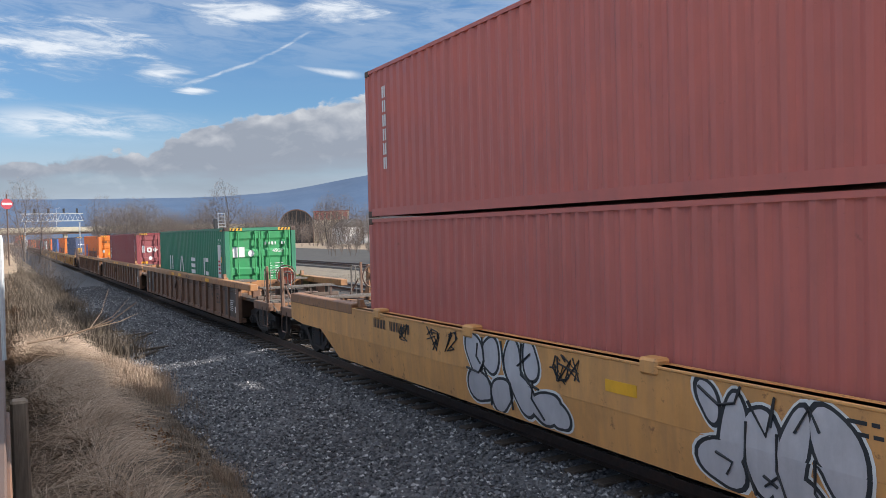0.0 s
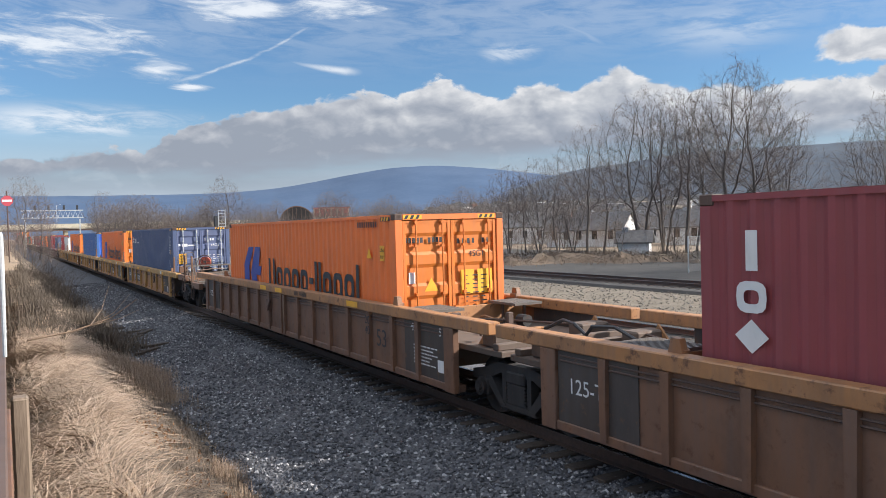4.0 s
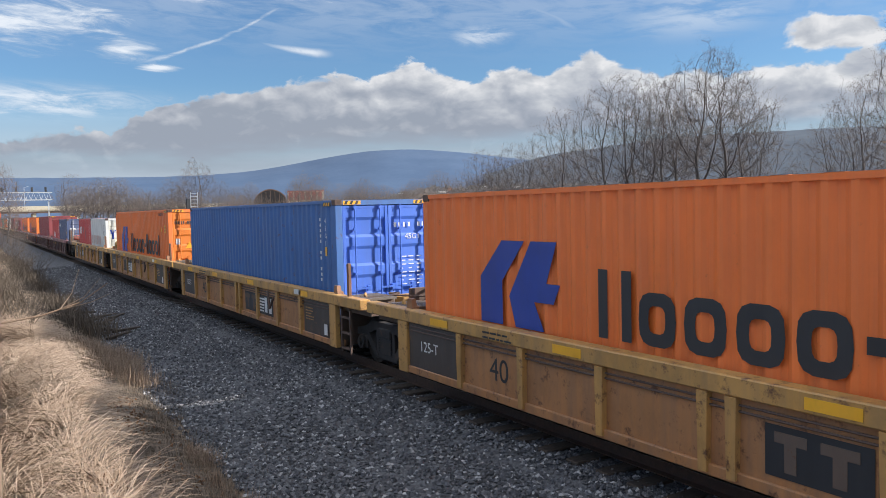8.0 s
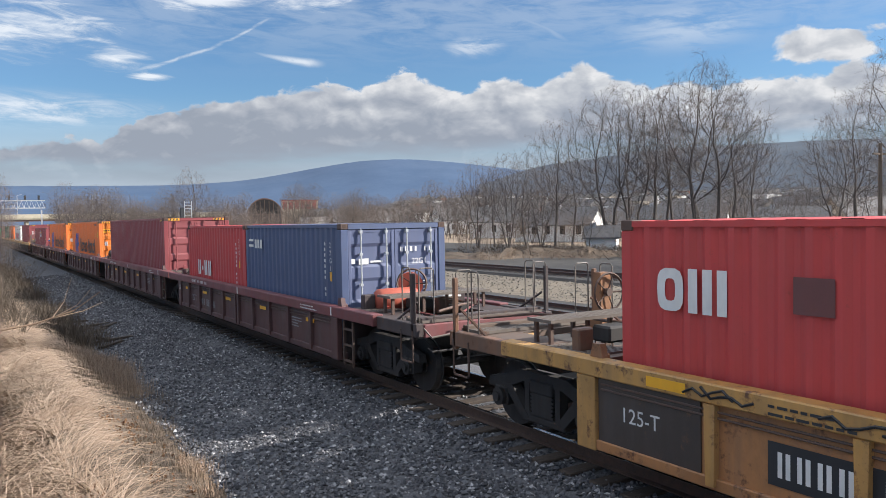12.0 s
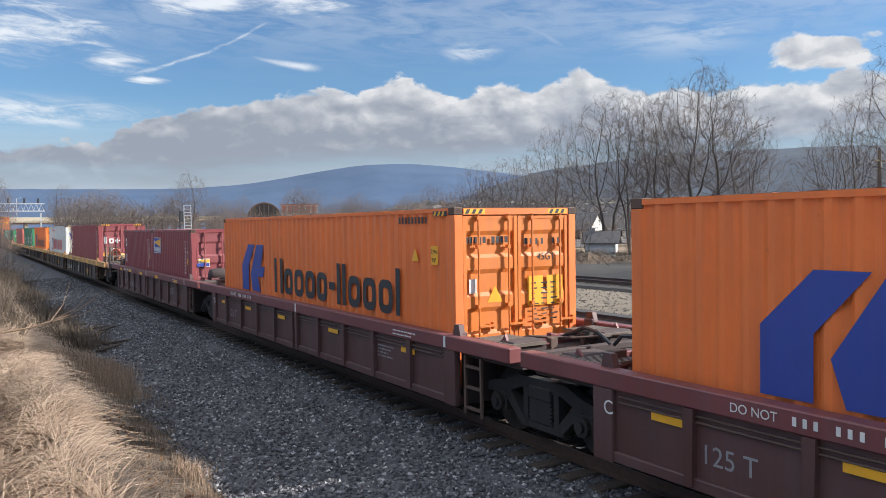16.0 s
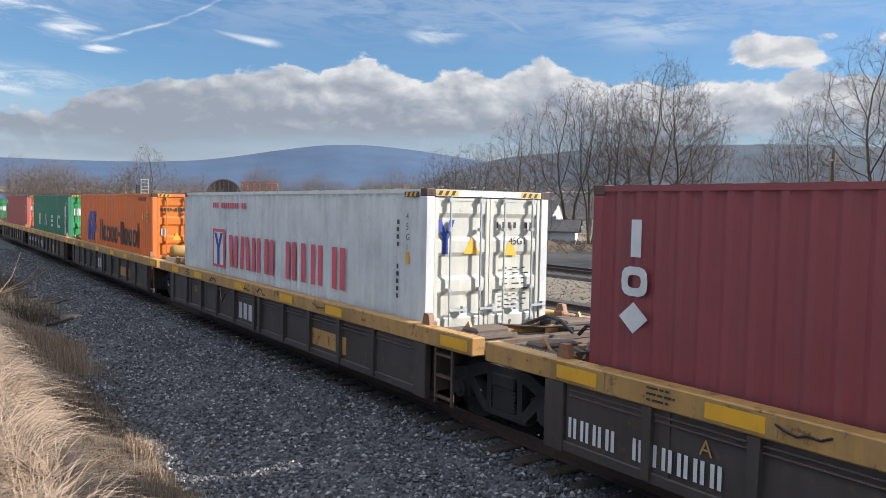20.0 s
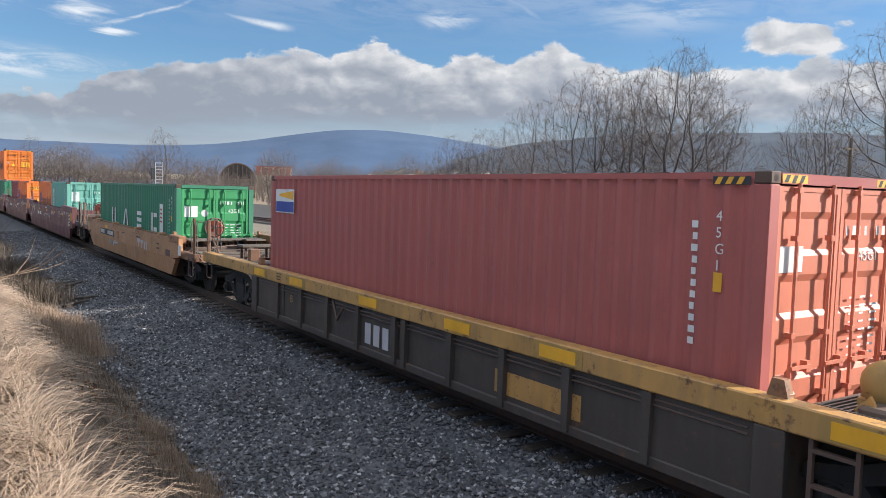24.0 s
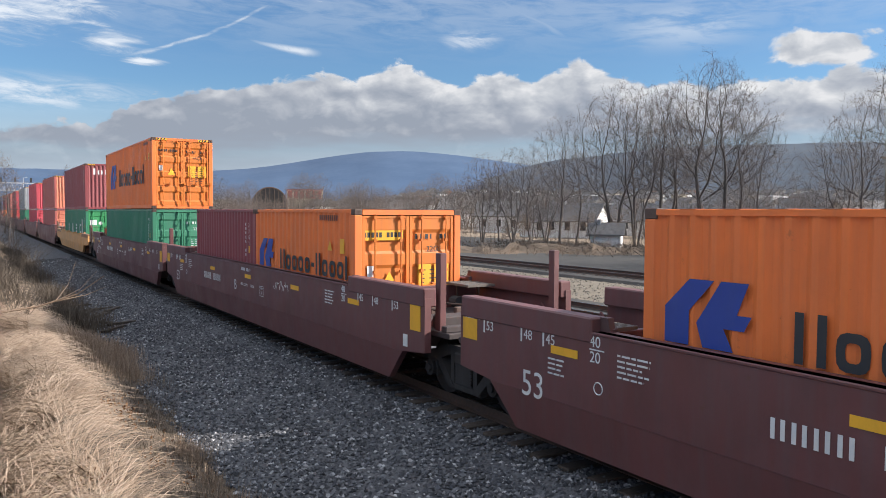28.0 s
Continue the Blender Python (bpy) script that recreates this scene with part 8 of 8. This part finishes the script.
# overpass, signal gantry, signal mast, half-round building
BR = 330.0
t = thing("road_overpass", "pale concrete road overpass crossing the line", "bridge", kind="structure")
part("deck", boxed(-40, 95, BR, BR + 11, 5.9, 6.9), CONCRETE, t)
part("parapet", boxed(-40, 95, BR - 0.3, BR - 0.004, 6.3, 7.9, bevel=0.02), CONCRETE, t, "pale yellow-grey parapet")
part("girder", boxed(-40, 95, BR + 0.3, BR + 1.0, 5.2, 5.896), PAINT["steel"], t)
for x in (-14, -1, 21, 36, 52):
    part("pier", boxed(x - 0.6, x + 0.6, BR + 1, BR + 10, -0.6, 5.196, bevel=0.05), CONCRETE, t)
for x in (-10, 18, 44):
    part("lamp_post", tubed([(x, BR + 2, 6.9), (x, BR + 2, 15.0), (x + 1.5, BR + 2, 15.4)], 0.1, 6), PAINT["galvanised"], t)
G = 250.0
t = thing("signal_gantry", "galvanised lattice signal gantry over the tracks", "signal gantry")
for x in (5.5, 19.6):
    part("leg", boxed(x - 0.18, x + 0.18, G - 0.2, G + 0.2, -0.5, 8.0), PAINT["galvanised"], t)
for z in (8.5, 10.6):
    part("chord", boxed(4.5, 20.6, G - 0.16, G + 0.16, z - 0.14, z + 0.14), PAINT["galvanised"], t)
for k in range(12):
    x = 4.8 + 1.3 * k
    part("brace", tubed([(x, G, 8.5), (x + 0.65, G, 10.6), (x + 1.3, G, 8.5)], 0.09, 4), PAINT["galvanised"], t)
for x in (8, 11.5, 15.5, 19.0):
    hd = part("signal_head", boxed(x - 0.28, x + 0.28, G - 0.3, G + 0.1, 10.8, 12.1, bevel=0.05), BK, t, "black signal head")
t = thing("signal_mast", "galvanised caged signal mast beside the yard", "signal", m=pose(*at_az(13.65, 120)))
for x in (-0.5, 0.5):
    part("upright", tubed([(x, 0, 0), (x, 0, 6.9)], 0.05, 6), PAINT["galvanised"], t)
for k in range(8):
    part("rung", tubed([(-0.5, 0, 3.4 + 0.48 * k), (0.5, 0, 3.4 + 0.48 * k)], 0.035, 4), PAINT["galvanised"], t)
part("signal_head", boxed(-1.15, -0.6, -0.2, 0.2, 4.4, 6.0, bevel=0.04), BK, t, "black signal head")
x, y, z = at_az(18.9, 300)
t = thing("arched_building", "dark half-round metal building beside a low brick block", "building", m=pose(x, y, z, rz=-19))
bm = bmesh.new()
prism(bm, [(-6.2 * math.cos(math.pi * k / 18), 6.6 + 5.9 * math.sin(math.pi * k / 18)) for k in range(19)] + [(6.2, 0), (-6.2, 0)], "y", -9, 9)
part("shell", bm, PAINT["car_rust"], t)
part("end_wall", prism(bmesh.new(), [(-5.9 * math.cos(math.pi * k / 18), 6.6 + 5.5 * math.sin(math.pi * k / 18)) for k in range(19)] + [(5.9, 0), (-5.9, 0)], "y", -9.2, -9.01), PAINT["truck"], t, "dark end wall")
for k in range(7):
    x = -4.8 + 1.6 * k
    part("mullion", boxed(x - 0.12, x + 0.12, -9.3, -9.21, 1.0, 6.6 + 5.2 * math.sqrt(max(0.0, 1 - (x / 5.6) ** 2))), PAINT["deck_brown"], t)
part("end_rail", boxed(-5.8, 5.8, -9.34, -9.31, 6.4, 6.7), PAINT["deck_brown"], t)
part("annexe", boxed(6.3, 19.5, -6, 8, 0, 11.4), WALLPAINT["tan"], t)
part("parapet", boxed(6.25, 19.6, -6.1, 8.1, 11.404, 11.8), PAINT["salmon"], t, "rust-orange parapet")
for k in range(6):
    part("wall_band", boxed(6.6 + 2.15 * k, 8.1 + 2.15 * k, -6.08, -6.004, 8.4, 11.2), PAINT["salmon"], t, "orange bricked-up opening")
part("low_wing", boxed(8, 30, -16, -8, 0, 4.2), WALLPAINT["tan"], t)
t = thing("road_sign", "red round road sign on a pole above the bank", "sign", m=pose(0.3, 62, 1.3))
part("pole", tubed([(0, 0, 0), (0, 0, 5.0)], 0.045, 6), PAINT["steel"], t)
part("disc", prism(bmesh.new(), [(0.38 * math.cos(6.2832 * (k + 0.5) / 8), 4.3 + 0.38 * math.sin(6.2832 * (k + 0.5) / 8)) for k in range(8)], "y", -0.12, -0.08), PAINT["pink"], t, "red octagonal plate")
part("sign_bar", boxed(-0.3, 0.3, -0.128, -0.122, 4.22, 4.38), WH, t)


# ---- ridges ----
def ridge(name, az0, az1, dist, el, label, mat=RIDGE):
    n = 160
    v, f = [], []
    for k in range(n + 1):
        az = az0 + (az1 - az0) * k / n
        top = dist * math.tan(radians(el(az))) + 3
        for frac, d in ((0.0, 0.62), (0.35, 0.75), (0.75, 0.9), (1.0, 1.0), (0.7, 1.2)):
            x, y, _ = at_az(az, dist * d)
            z = -2 + (top + 2) * frac + (12 * noise.noise((az * 0.35, frac * 4, dist * 0.01)) if 0.1 < frac < 0.99 else 0) + (2.5 * noise.noise((az * 2.2, 1, dist)) if frac == 1.0 else 0)
            v.append((x, y, z))
    for k in range(n):
        for i in range(4):
            f.append((k * 5 + i, (k + 1) * 5 + i, (k + 1) * 5 + i + 1, k * 5 + i + 1))
    me = mesh_from(name, v, f, mat)
    for p in me.polygons:
        p.use_smooth = True
    return tagged(new(name, me), label, "mountain", kind="structure")


def bell(az, c, w):
    return math.exp(-((az - c) / w) ** 2)


ridge("backdrop_ridge", -60, 80, 3300, lambda a: 2.7 + 1.3 * bell(a, 26, 7.5) + 0.9 * bell(a, 33.5, 8), "long wooded ridge on the skyline, painted blue for haze")
ridge("backdrop_ridge", 34.5, 130, 2500, lambda a: max(0.2, 4.75 - 2.4 * bell(a, 33, 5.5) - 0.5 * bell(a, 42, 4) - 0.35 * smooth(58, 66, a)), "nearer wooded ridge rising behind the town, painted bluish for haze", HILL)

# ---- the train runs towards the camera at a steady 13 metres a second ----
SPEED = 13.0


def motions():
    walk(CLOUDS, [(t, pose(*EYE, rz=1.55 * (t / 28.0 - 0.4))) for t in (0.0, 28.0)])
    for car, centre in CARS:
        walk(car, [(t, pose(TRACK, centre - SPEED * t, 0.0)) for t in (0.0, 28.0)])
    for box_, centre, floor in CONTAINERS:
        walk(box_, [(t, pose(TRACK, centre - SPEED * t, floor)) for t in (0.0, 28.0)])


motions()
